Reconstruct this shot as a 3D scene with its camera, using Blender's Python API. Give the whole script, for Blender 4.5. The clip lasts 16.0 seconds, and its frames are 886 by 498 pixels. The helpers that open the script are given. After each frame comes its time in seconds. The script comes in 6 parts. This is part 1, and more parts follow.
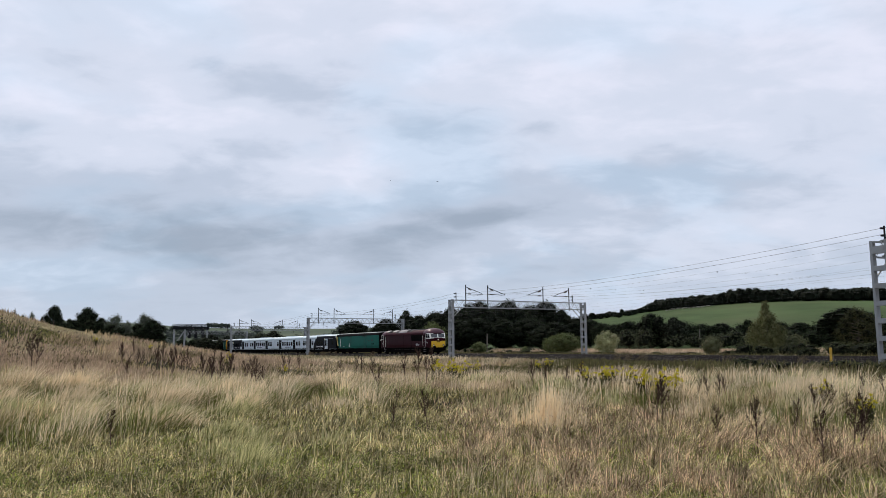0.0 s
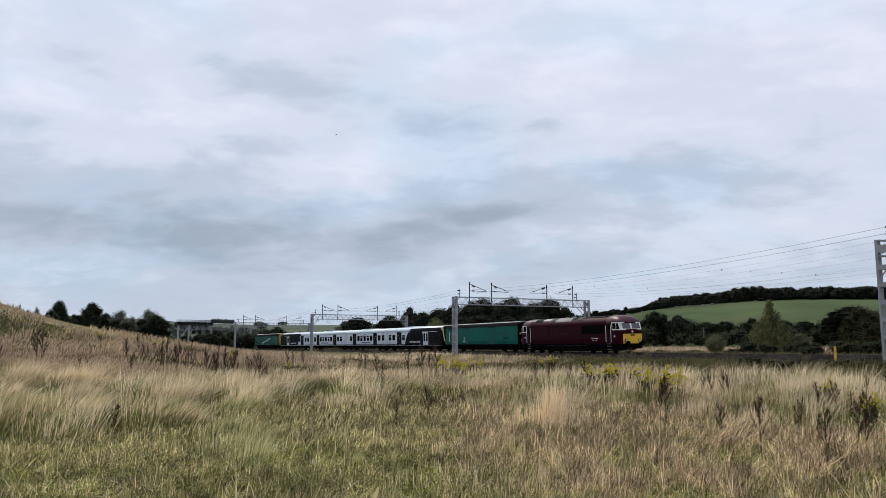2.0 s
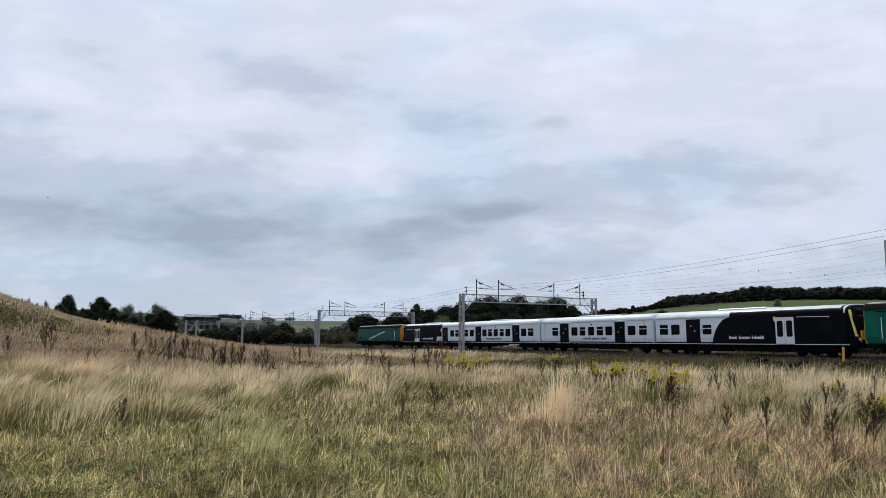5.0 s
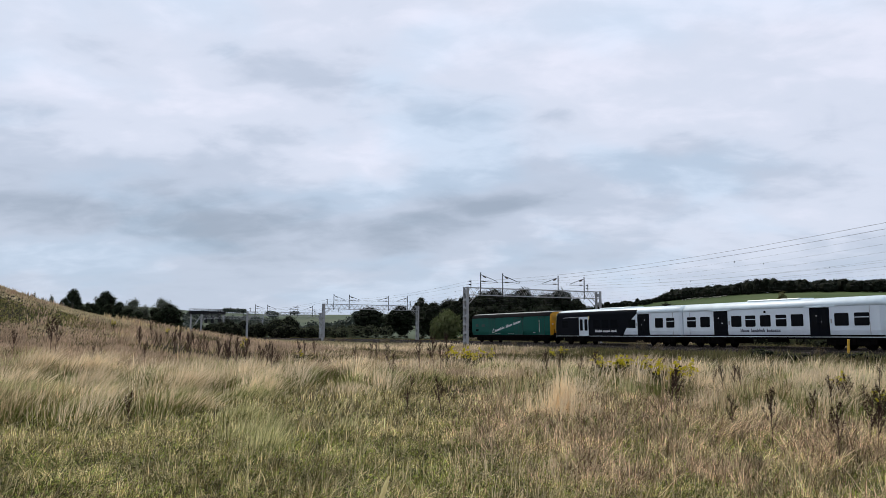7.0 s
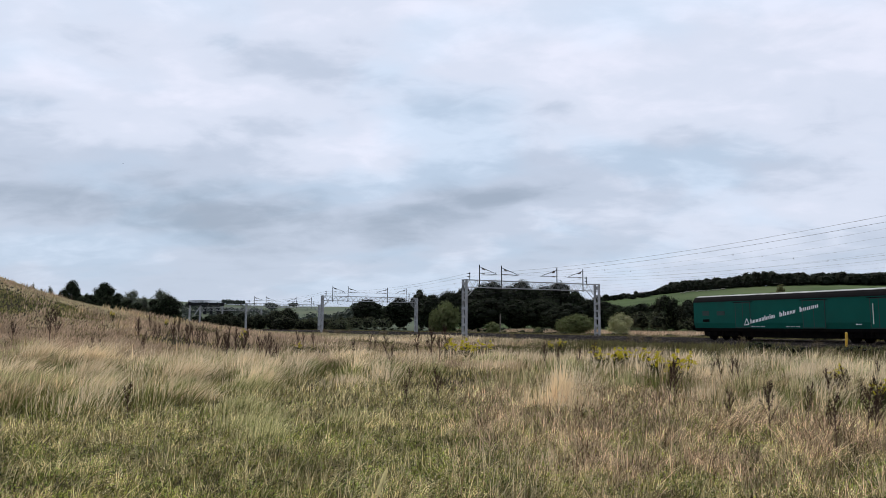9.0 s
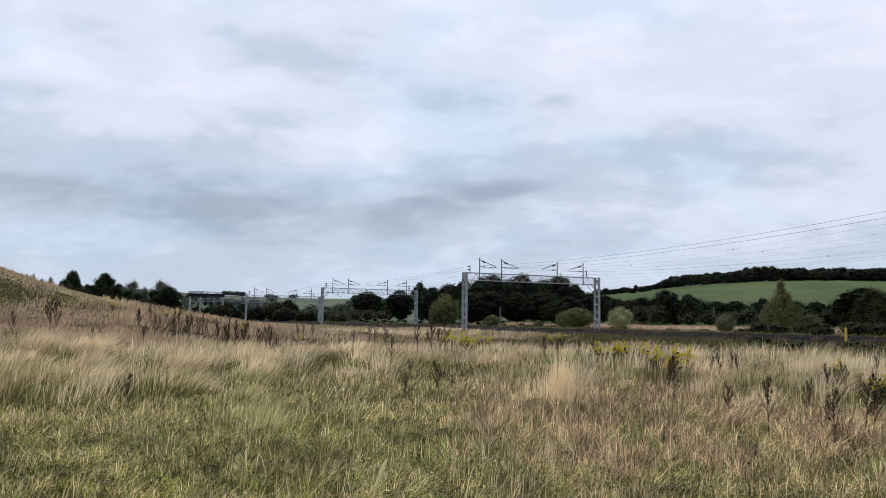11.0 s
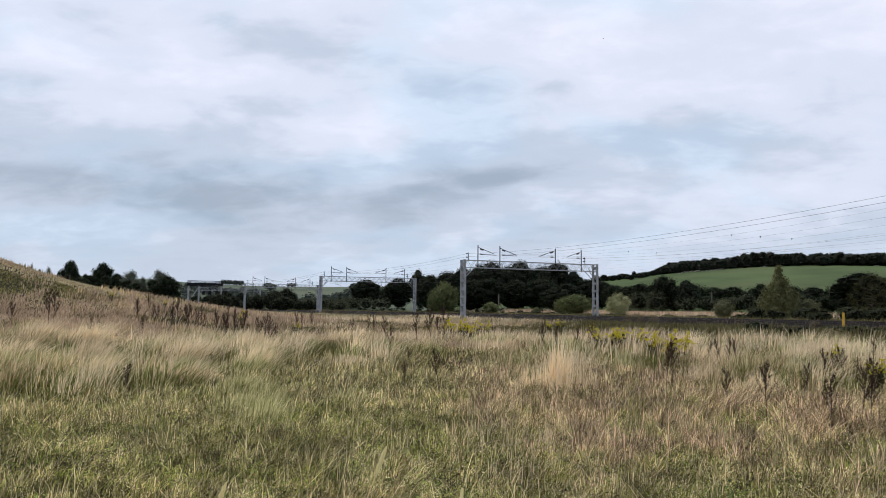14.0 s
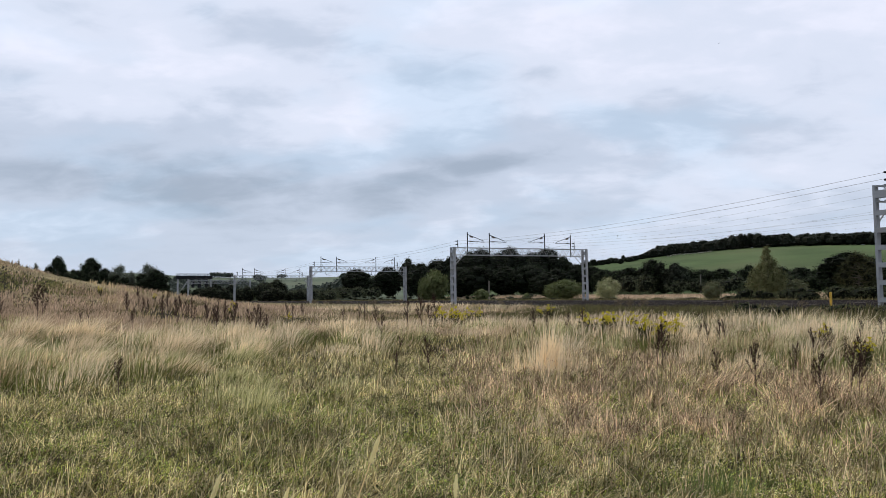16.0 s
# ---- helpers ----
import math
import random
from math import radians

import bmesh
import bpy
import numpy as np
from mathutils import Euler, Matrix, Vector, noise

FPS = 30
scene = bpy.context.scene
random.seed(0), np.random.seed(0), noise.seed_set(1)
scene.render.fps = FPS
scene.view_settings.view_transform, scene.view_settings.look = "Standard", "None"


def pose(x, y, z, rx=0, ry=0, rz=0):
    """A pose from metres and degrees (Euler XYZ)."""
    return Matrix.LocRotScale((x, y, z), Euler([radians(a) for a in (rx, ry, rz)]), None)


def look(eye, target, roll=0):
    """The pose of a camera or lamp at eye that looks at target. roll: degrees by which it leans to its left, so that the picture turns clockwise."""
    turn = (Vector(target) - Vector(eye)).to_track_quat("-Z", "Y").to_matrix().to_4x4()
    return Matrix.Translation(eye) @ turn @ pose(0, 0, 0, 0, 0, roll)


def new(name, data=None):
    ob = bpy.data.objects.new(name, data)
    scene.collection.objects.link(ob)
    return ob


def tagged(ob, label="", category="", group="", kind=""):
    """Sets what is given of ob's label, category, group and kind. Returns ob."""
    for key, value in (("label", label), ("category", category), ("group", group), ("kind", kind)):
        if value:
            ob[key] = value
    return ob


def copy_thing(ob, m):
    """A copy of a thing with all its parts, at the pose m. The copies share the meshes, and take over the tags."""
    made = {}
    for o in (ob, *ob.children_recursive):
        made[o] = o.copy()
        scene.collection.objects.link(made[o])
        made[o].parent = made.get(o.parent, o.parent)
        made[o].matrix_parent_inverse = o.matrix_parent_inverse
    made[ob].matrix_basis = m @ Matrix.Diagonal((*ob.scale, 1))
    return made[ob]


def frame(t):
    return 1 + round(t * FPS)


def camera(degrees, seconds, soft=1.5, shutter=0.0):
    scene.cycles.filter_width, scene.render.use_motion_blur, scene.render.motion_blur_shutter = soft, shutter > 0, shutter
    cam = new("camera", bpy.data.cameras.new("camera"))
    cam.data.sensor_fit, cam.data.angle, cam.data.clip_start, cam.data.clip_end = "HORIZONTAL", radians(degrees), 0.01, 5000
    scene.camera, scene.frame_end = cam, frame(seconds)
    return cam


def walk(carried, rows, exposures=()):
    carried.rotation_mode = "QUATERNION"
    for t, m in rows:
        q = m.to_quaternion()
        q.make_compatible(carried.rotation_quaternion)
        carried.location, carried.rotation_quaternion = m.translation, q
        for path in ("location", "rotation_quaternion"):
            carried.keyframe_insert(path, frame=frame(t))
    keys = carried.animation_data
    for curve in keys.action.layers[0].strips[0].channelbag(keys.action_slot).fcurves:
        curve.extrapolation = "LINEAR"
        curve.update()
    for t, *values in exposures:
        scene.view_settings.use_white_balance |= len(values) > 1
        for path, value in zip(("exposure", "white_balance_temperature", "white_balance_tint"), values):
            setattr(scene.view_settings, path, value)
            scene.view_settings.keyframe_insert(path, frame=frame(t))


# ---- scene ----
# ---- camera and its way: a phone held at eye height, turning a little ----
EYE = Vector((0, 0, 1.65))
cam = camera(59.94, 16.0, soft=0.6)
# seconds, heading to the right, tilt up, lean to the left, in degrees
TURNS = [
    (0, 0, 7.364, -.388), (.5, -.005, 7.261, -.282), (1, -.055, 7.191, -.233), (1.5, -.156, 7.172, -.229),
    (2, -.297, 7.138, -.117), (2.5, -.399, 7.089, -.076), (3, -.507, 7.047, -.001), (3.5, -.595, 7.005, .157),
    (4, -.672, 6.968, .30), (6.5, -1.073, 6.625, .276), (7, -1.15, 6.426, .253), (7.5, -1.242, 6.259, .352),
    (8, -1.249, 6.085, .344), (8.5, -1.211, 5.957, .365), (9, -1.066, 5.843, .395), (11.5, -1.107, 5.089, .803),
    (12, -1.111, 4.843, .776), (12.5, -1.068, 4.64, .631), (13, -1.029, 4.522, .559), (13.5, -.996, 4.459, .528),
    (14, -.941, 4.382, .392), (14.5, -.818, 4.257, .237), (15, -.559, 4.003, -.125), (15.5, -.32, 3.717, -.419),
    (16, -.162, 3.471, -.833)]


def aim(yaw, pitch, roll):
    a, e = radians(yaw), radians(pitch)
    way = Vector((math.sin(a) * math.cos(e), math.cos(a) * math.cos(e), math.sin(e)))
    return look(EYE, EYE + way * 50, roll)


walk(cam, [(t, aim(a, e, r)) for t, a, e, r in TURNS], exposures=[(0, -.04), (4, -.04), (9, .03), (16, .07)])

# ---- overcast sky and a weak, wide sun behind the cloud ----
SUN_UP, SUN_TURN = radians(50), radians(-28)
world = bpy.data.worlds.new("overcast_sky")
scene.world = world
world.use_nodes = True


# banks of the cloud deck: to the right, up, breadth, depth, how much lighter or heavier
BANKS = [(-0.487, 0.133, 0.08, 0.024, -0.75), (-0.118, 0.142, 0.124, 0.023, -1.2), (-0.29, 0.152, 0.13, 0.029, -0.45), (0.057, 0.162, 0.065, 0.016, -1.0),
         (-0.232, 0.333, 0.067, 0.025, -0.65), (0.033, 0.291, 0.113, 0.021, -0.7), (-0.327, 0.207, 0.058, 0.024, -0.5), (-0.338, 0.251, 0.076, 0.01, -0.5),
         (0.006, 0.198, 0.051, 0.025, -0.4), (0.302, 0.215, 0.111, 0.033, -0.5), (-0.182, 0.093, 0.123, 0.012, -0.5), (-0.472, 0.094, 0.1, 0.012, 0.8),
         (0.144, 0.135, 0.09, 0.014, 0.7), (-0.132, 0.23, 0.065, 0.028, 0.6), (0.42, 0.158, 0.085, 0.017, 0.7), (0.212, 0.318, 0.125, 0.038, 0.35),
         (-0.432, 0.29, 0.091, 0.03, 0.35), (-0.361, 0.272, 0.074, 0.013, 0.4), (0.419, 0.303, 0.078, 0.041, 0.3)]
WIDE_BANKS = [(0.353, 0.309, 0.279, 0.154, 0.16), (-0.186, 0.299, 0.11, 0.074, 0.25), (-0.439, 0.102, 0.125, 0.055, -0.4), (-0.252, 0.162, 0.11, 0.055, 0.32), (0.107, 0.156, 0.096, 0.044, -0.35), (0.276, 0.212, 0.125, 0.048, 0.2), (0.367, 0.131, 0.243, 0.04, -0.4), (-0.35, 0.254, 0.125, 0.044, -0.2)]


def build_sky(nt):
    nt.nodes.clear()
    N, L = nt.nodes.new, nt.links.new

    def math_node(op, a, b=None):
        n = N("ShaderNodeMath")
        n.operation = op
        for i, v in enumerate((a, b)):
            if v is None:
                continue
            if isinstance(v, (int, float)):
                n.inputs[i].default_value = v
            else:
                L(v, n.inputs[i])
        return n.outputs[0]

    tc = N("ShaderNodeTexCoord")
    sep = N("ShaderNodeSeparateXYZ")
    L(tc.outputs["Generated"], sep.inputs[0])
    up = math_node("ADD", math_node("MAXIMUM", sep.outputs[2], 0.0), 0.30)
    flat = N("ShaderNodeCombineXYZ")
    L(math_node("DIVIDE", sep.outputs[0], up), flat.inputs[0])
    L(math_node("DIVIDE", sep.outputs[1], up), flat.inputs[1])

    def clouds(loc, turn, stretch, scale, detail, rough, warp):
        mp = N("ShaderNodeMapping")
        mp.inputs["Location"].default_value = loc
        mp.inputs["Rotation"].default_value = (0, 0, turn)
        mp.inputs["Scale"].default_value = stretch
        L(flat.outputs[0], mp.inputs[0])
        nz = N("ShaderNodeTexNoise")
        nz.inputs["Scale"].default_value, nz.inputs["Detail"].default_value = scale, detail
        nz.inputs["Roughness"].default_value, nz.inputs["Distortion"].default_value = rough, warp
        L(mp.outputs[0], nz.inputs[0])
        return nz.outputs["Fac"]

    def ramp(fac, stops):
        r = N("ShaderNodeValToRGB")
        r.color_ramp.interpolation = "EASE"
        while len(r.color_ramp.elements) < len(stops):
            r.color_ramp.elements.new(0.5)
        for e, (p, c) in zip(r.color_ramp.elements, stops):
            e.position, e.color = p, (*c, 1)
        L(fac, r.inputs[0])
        return r.outputs[0]

    def mix(fac, a, b, mode="MIX"):
        m = N("ShaderNodeMix")
        m.data_type, m.blend_type = "RGBA", mode
        if isinstance(fac, (int, float)):
            m.inputs[0].default_value = fac
        else:
            L(fac, m.inputs[0])
        for i, v in ((6, a), (7, b)):
            if isinstance(v, tuple):
                m.inputs[i].default_value = (*v, 1)
            else:
                L(v, m.inputs[i])
        return m.outputs[2]

    def vec(op, p, q):
        n = N("ShaderNodeVectorMath")
        n.operation = op
        for i, v in enumerate((p, q)):
            if isinstance(v, tuple):
                n.inputs[i].default_value = v
            else:
                L(v, n.inputs[i])
        return n.outputs["Value"] if op == "DOT_PRODUCT" else n.outputs[0]

    def billows(loc, stretch, scale, detail, rough, warp, out="Fac"):
        nz = N("ShaderNodeTexNoise")
        nz.inputs["Scale"].default_value, nz.inputs["Detail"].default_value = scale, detail
        nz.inputs["Roughness"].default_value, nz.inputs["Distortion"].default_value = rough, warp
        L(vec("ADD", vec("MULTIPLY", tc.outputs["Generated"], stretch), loc), nz.inputs[0])
        return nz.outputs[out]

    tint = clouds((1.3, 9.4, 0), radians(35), (.8, 1.2, 1), 2.2, 3, .5, .2)
    big = billows((.4, 1.1, .3), (1, 1, 2.4), 3.2, 4, .5, .3)
    small = billows((5.2, 2.4, .9), (1, 1, 2.6), 8.0, 5, .5, .3)
    fine = clouds((2.7, 6.1, 0), radians(12), (.8, 1.2, 1), 9.5, 5, .55, .4)
    drift = vec("MULTIPLY", vec("SUBTRACT", billows((3.3, .2, 4.1), (1, 1, 2.0), 5.0, 4, .45, 0, "Color"), (.5, .5, .5)), (.16, .16, .075))
    where = vec("MULTIPLY", vec("ADD", tc.outputs["Generated"], drift), (1, 0, 1))
    body = math_node("ADD", .512, math_node("MULTIPLY", math_node("SUBTRACT", big, .5), .22))
    body = math_node("ADD", body, math_node("MULTIPLY", math_node("SUBTRACT", small, .5), .26))
    body = math_node("ADD", body, math_node("MULTIPLY", math_node("SUBTRACT", fine, .5), .13))
    for right, high, wide, deep, heavy in BANKS + WIDE_BANKS:
        d = vec("MULTIPLY", vec("SUBTRACT", where, (right, 0, high)), (.68 / wide, 0, .58 / deep))
        body = math_node("ADD", body, math_node("MULTIPLY", math_node("EXPONENT", math_node("MULTIPLY", vec("DOT_PRODUCT", d, d), -1.0)), heavy * .105))
    # thinner cloud overhead, heavier towards one side
    deck = ramp(sep.outputs[2], [(.0, (.47,) * 3), (.10, (.455,) * 3), (.17, (.46,) * 3), (.26, (.52,) * 3), (.45, (.61,) * 3)])
    body = math_node("ADD", body, math_node("MULTIPLY", math_node("SUBTRACT", deck, .5), .45))
    body = math_node("ADD", body, math_node("MULTIPLY", sep.outputs[0], .03))
    shade = ramp(body, [(.30, (.362, .43, .54)), (.45, (.555, .625, .76)), (.54, (.718, .772, .91)), (.64, (.85, .872, 1.01))])
    cool = ramp(tint, [(.47, (1, 1, 1)), (.66, (.925, 1.0, 1.03))])
    col = mix(1.0, shade, cool, "MULTIPLY")
    # nearer the horizon the layer is seen edge-on: finer, bluer, lighter
    low = ramp(sep.outputs[2], [(.0, (1, 1, 1)), (.13, (0, 0, 0))])
    col = mix(math_node("MULTIPLY", low, .5), col, (.50, .60, .765))
    sky = N("ShaderNodeTexSky")
    sky.sky_type, sky.sun_disc = "NISHITA", False
    sky.sun_elevation, sky.sun_rotation = SUN_UP, SUN_TURN
    clear, cover = N("ShaderNodeBackground"), N("ShaderNodeBackground")
    clear.inputs[1].default_value, cover.inputs[1].default_value = .08, 1.0
    L(sky.outputs[0], clear.inputs[0])
    L(col, cover.inputs[0])
    both = N("ShaderNodeMixShader")
    both.inputs[0].default_value = .93
    L(clear.outputs[0], both.inputs[1])
    L(cover.outputs[0], both.inputs[2])
    L(both.outputs[0], N("ShaderNodeOutputWorld").inputs[0])


build_sky(world.node_tree)
sun = new("sun", bpy.data.lights.new("sun", "SUN"))
sun.data.energy, sun.data.angle, sun.data.color = 2.2, radians(9), (1, .89, .74)
sun.matrix_basis = look(Vector((0, 0, 60)), Vector((0, 0, 60)) - Vector((math.sin(SUN_TURN) * math.cos(SUN_UP), math.cos(SUN_TURN) * math.cos(SUN_UP), math.sin(SUN_UP))))


# ---- materials ----
def mat(name, base, rough=.7, metal=0.0, var=.18, scale=3.0, fine=40.0, bump=.15, dirt=None, island=0.0, own=0.0, spec=.5, clear=0.0, stretch=(1, 1, 1)):
    """A procedural surface: base colour varied at two scales, fine relief, optional stain colour, variation piece by piece."""
    m = bpy.data.materials.new(name)
    m.use_nodes = True
    nt = m.node_tree
    N, L = nt.nodes.new, nt.links.new
    bsdf = nt.nodes["Principled BSDF"]
    tc = N("ShaderNodeTexCoord")
    mp = N("ShaderNodeMapping")
    mp.inputs["Scale"].default_value = stretch
    L(tc.outputs["Object"], mp.inputs[0])
    n1, n2 = N("ShaderNodeTexNoise"), N("ShaderNodeTexNoise")
    for n, s, dt in ((n1, scale, 4), (n2, fine, 3)):
        n.inputs["Scale"].default_value, n.inputs["Detail"].default_value = s, dt
        L(mp.outputs[0], n.inputs[0])

    def mixed(fac, a, b, mode="MIX"):
        x = N("ShaderNodeMix")
        x.data_type, x.blend_type = "RGBA", mode
        if isinstance(fac, float):
            x.inputs[0].default_value = fac
        else:
            L(fac, x.inputs[0])
        for i, v in ((6, a), (7, b)):
            if isinstance(v, tuple):
                x.inputs[i].default_value = (*v, 1)
            else:
                L(v, x.inputs[i])
        return x.outputs[2]

    def steps(fac, lo, hi):
        r = N("ShaderNodeMapRange")
        r.inputs[1].default_value, r.inputs[2].default_value = lo, hi
        L(fac, r.inputs[0])
        return r.outputs[0]

    dark, light = tuple(c * (1 - var) for c in base), tuple(min(.95, c * (1 + var)) for c in base)
    col = mixed(steps(n1.outputs["Fac"], .3, .7), dark, light)
    col = mixed(.25, col, mixed(steps(n2.outputs["Fac"], .3, .7), dark, light))
    if dirt:
        n3 = N("ShaderNodeTexNoise")
        n3.inputs["Scale"].default_value, n3.inputs["Detail"].default_value = scale * .6, 6
        L(mp.outputs[0], n3.inputs[0])
        col = mixed(steps(n3.outputs["Fac"], .48, .72), col, dirt)
    for amount, node, socket in ((island, "ShaderNodeNewGeometry", "Random Per Island"), (own, "ShaderNodeObjectInfo", "Random")):
        if amount:
            r = N("ShaderNodeMapRange")
            r.inputs[3].default_value, r.inputs[4].default_value = 1 - amount, 1 + amount
            L(N(node).outputs[socket], r.inputs[0])
            hs = N("ShaderNodeHueSaturation")
            L(r.outputs[0], hs.inputs["Value"])
            L(col, hs.inputs["Color"])
            col = hs.outputs[0]
    L(col, bsdf.inputs["Base Color"])
    bsdf.inputs["Roughness"].default_value, bsdf.inputs["Metallic"].default_value = rough, metal
    bsdf.inputs["Specular IOR Level"].default_value = spec
    bsdf.inputs["Coat Weight"].default_value = clear
    if bump:
        b = N("ShaderNodeBump")
        b.inputs["Strength"].default_value, b.inputs["Distance"].default_value = bump, .02
        L(n2.outputs["Fac"], b.inputs["Height"])
        L(b.outputs[0], bsdf.inputs["Normal"])
    return m


def blade_mat(name, low, high, third, rough=.75, through_light=.25, mottled=0.0):
    """Leaf and blade colour, different blade by blade, with some light let through."""
    m = bpy.data.materials.new(name)
    m.use_nodes = True
    nt = m.node_tree
    N, L = nt.nodes.new, nt.links.new
    bsdf = nt.nodes["Principled BSDF"]
    geo = N("ShaderNodeNewGeometry")
    r = N("ShaderNodeValToRGB")
    r.color_ramp.elements.new(.5)
    stops = ((0, low), (.5, high), (1, third)) if not mottled else ((0, third), (.36, low), (.68, high))
    for e, (p, c) in zip(r.color_ramp.elements, stops):
        e.position, e.color = p, (*c, 1)
    L(geo.outputs["Random Per Island"], r.inputs[0])
    tc, nz, mr = N("ShaderNodeTexCoord"), N("ShaderNodeTexNoise"), N("ShaderNodeMapRange")
    nz.inputs["Scale"].default_value, nz.inputs["Detail"].default_value = .5, 4
    L(tc.outputs["Object"], nz.inputs[0])
    mr.inputs[1].default_value, mr.inputs[2].default_value, mr.inputs[3].default_value, mr.inputs[4].default_value = .3, .7, .72, 1.25
    L(nz.outputs["Fac"], mr.inputs[0])
    hs = N("ShaderNodeHueSaturation")
    value = mr.outputs[0]
    if mottled:      # plant patches a hand or two across, with crevice shade put into their tone
        n2, m2, times = N("ShaderNodeTexNoise"), N("ShaderNodeMapRange"), N("ShaderNodeMath")
        n2.inputs["Scale"].default_value, n2.inputs["Detail"].default_value = 3.2, 3
        L(tc.outputs["Object"], n2.inputs[0])
        m2.inputs[1].default_value, m2.inputs[2].default_value, m2.inputs[3].default_value, m2.inputs[4].default_value = .40, .60, (.92 - mottled) * .94, (1 + mottled) * .94
        L(n2.outputs["Fac"], m2.inputs[0])
        times.operation = "MULTIPLY"
        L(value, times.inputs[0])
        L(m2.outputs[0], times.inputs[1])
        value = times.outputs[0]
    L(value, hs.inputs["Value"])
    L(r.outputs[0], hs.inputs["Color"])
    L(hs.outputs[0], bsdf.inputs["Base Color"])
    bsdf.inputs["Roughness"].default_value = rough
    bsdf.inputs["Specular IOR Level"].default_value = .12
    tr, mx = N("ShaderNodeBsdfTranslucent"), N("ShaderNodeMixShader")
    L(hs.outputs[0], tr.inputs[0])
    mx.inputs[0].default_value = through_light
    L(bsdf.outputs[0], mx.inputs[1])
    L(tr.outputs[0], mx.inputs[2])
    L(mx.outputs[0], nt.nodes["Material Output"].inputs[0])
    return m


M_MEADOW = mat("meadow_soil", (.024, .021, .012), .95, var=.4, scale=.5, fine=9, bump=.6, dirt=(.07, .055, .03), spec=.05)
M_PASTURE = mat("pasture", (.064, .096, .038), .95, var=.34, scale=.022, fine=.9, bump=.4, dirt=(.09, .108, .05), spec=.06)
# far land is greyer than the pasture; aerial haze is part of this colour
M_FARLAND = mat("hazed_far_fields", (.088, .112, .078), .95, var=.35, scale=.006, fine=.5, bump=.3, dirt=(.13, .14, .092), spec=.05)
M_STRAW = mat("straw_verge", (.30, .235, .165), .95, var=.35, scale=.25, fine=6, bump=.5, dirt=(.13, .13, .06), spec=.05)
M_BALLAST = mat("ballast", (.068, .053, .046), .95, var=.4, scale=.8, fine=14, bump=1.0, dirt=(.046, .034, .028))
M_SLEEPER = mat("concrete_sleeper", (.11, .092, .08), .9, var=.25, own=.2)
M_RUST = mat("rusty_rail_side", (.016, .011, .009), .85, var=.3, scale=2)
M_RAIL = mat("dull_rail_top", (.34, .27, .24), .55, .4, var=.15, dirt=(.2, .14, .11))
M_STEEL = mat("galvanised_steel", (.30, .31, .32), .6, .2, var=.14, scale=1.2, fine=25, bump=.08, dirt=(.23, .225, .21))
M_DARKSTEEL = mat("dark_steel", (.014, .015, .017), .8, 0.0, var=.25, scale=2, spec=.08)
M_WIRE = mat("weathered_copper_wire", (.05, .055, .06), .6, .5, var=.2)
M_INSUL = mat("brown_porcelain", (.06, .035, .025), .35, var=.2)
M_YELLOW_POST = mat("yellow_plastic", (.62, .36, .02), .55, var=.12, scale=6, dirt=(.36, .22, .04))
M_MAROON = mat("maroon_paint", (.026, .0016, .0058), .35, var=.10, scale=1.1, fine=18, bump=.02, spec=.05, dirt=(.020, .002, .005))
M_MAROON_ROOF = mat("maroon_roof_paint", (.048, .008, .014), .6, var=.2, scale=1.3, fine=18, bump=.05, dirt=(.042, .013, .017), spec=.15)
M_DOME = mat("pale_maroon_dome_paint", (.085, .026, .040), .42, var=.16, scale=1.3, fine=18, bump=.04, dirt=(.07, .03, .038), spec=.35)
M_GREYPANEL = mat("roof_panel_grey", (.33, .31, .31), .5, .1, var=.2, scale=2, dirt=(.2, .18, .17))
M_BLACK = mat("black_underframe", (.005, .0045, .0045), .85, 0.0, var=.35, scale=3, dirt=(.010, .008, .0065), spec=.02)
M_YELLOW = mat("warning_yellow_paint", (.80, .47, .012), .4, var=.08, scale=3, dirt=(.6, .36, .03))
M_ORANGE = mat("faded_yellow_end", (.62, .31, .015), .5, var=.12, scale=2, dirt=(.38, .2, .03))
M_CREAM = mat("cream_paint", (.86, .83, .76), .45, var=.08, scale=4)
M_GLASS = mat("dark_window_glass", (.006, .007, .009), .12, var=.1, bump=0, spec=.07)
M_LAMP = mat("headlight_lens", (.75, .74, .68), .15, var=.05, bump=0)
M_GREEN = mat("green_van_paint", (.004, .080, .061), .4, var=.10, scale=.8, fine=15, bump=.03, spec=.08, dirt=(.008, .066, .052))
M_TEAL = mat("teal_van_paint", (.003, .115, .082), .4, var=.10, scale=.8, fine=15, bump=.03, spec=.08, dirt=(.006, .095, .07))
M_HATCH = mat("dull_roof_hatch", (.085, .075, .08), .7, 0.0, var=.25, scale=2, dirt=(.03, .027, .027), spec=.1)
M_PLATE = mat("weathered_roof_plate", (.24, .225, .235), .6, .1, var=.3, scale=2, dirt=(.08, .07, .07), spec=.2)
M_SCREEN = mat("windscreen_glass", (.02, .022, .024), .08, var=.1, bump=0, spec=.9)
M_GREEN_DARK = mat("green_van_seam", (.002, .022, .017), .5, var=.1)
M_VANROOF = mat("van_roof_grey", (.34, .36, .35), .7, var=.2, scale=1.2, dirt=(.16, .165, .16))
M_GUTTER = mat("dark_grey_roof_side", (.009, .009, .010), .85, var=.2, scale=1.5, spec=.03)
M_WHITE = mat("train_white_paint", (.63, .70, .755), .3, var=.05, scale=.9, fine=12, bump=.02, spec=.35, dirt=(.56, .62, .665))
M_TRAINROOF = mat("train_roof_pale", (.66, .77, .82), .4, var=.07, scale=.8, dirt=(.56, .63, .67))
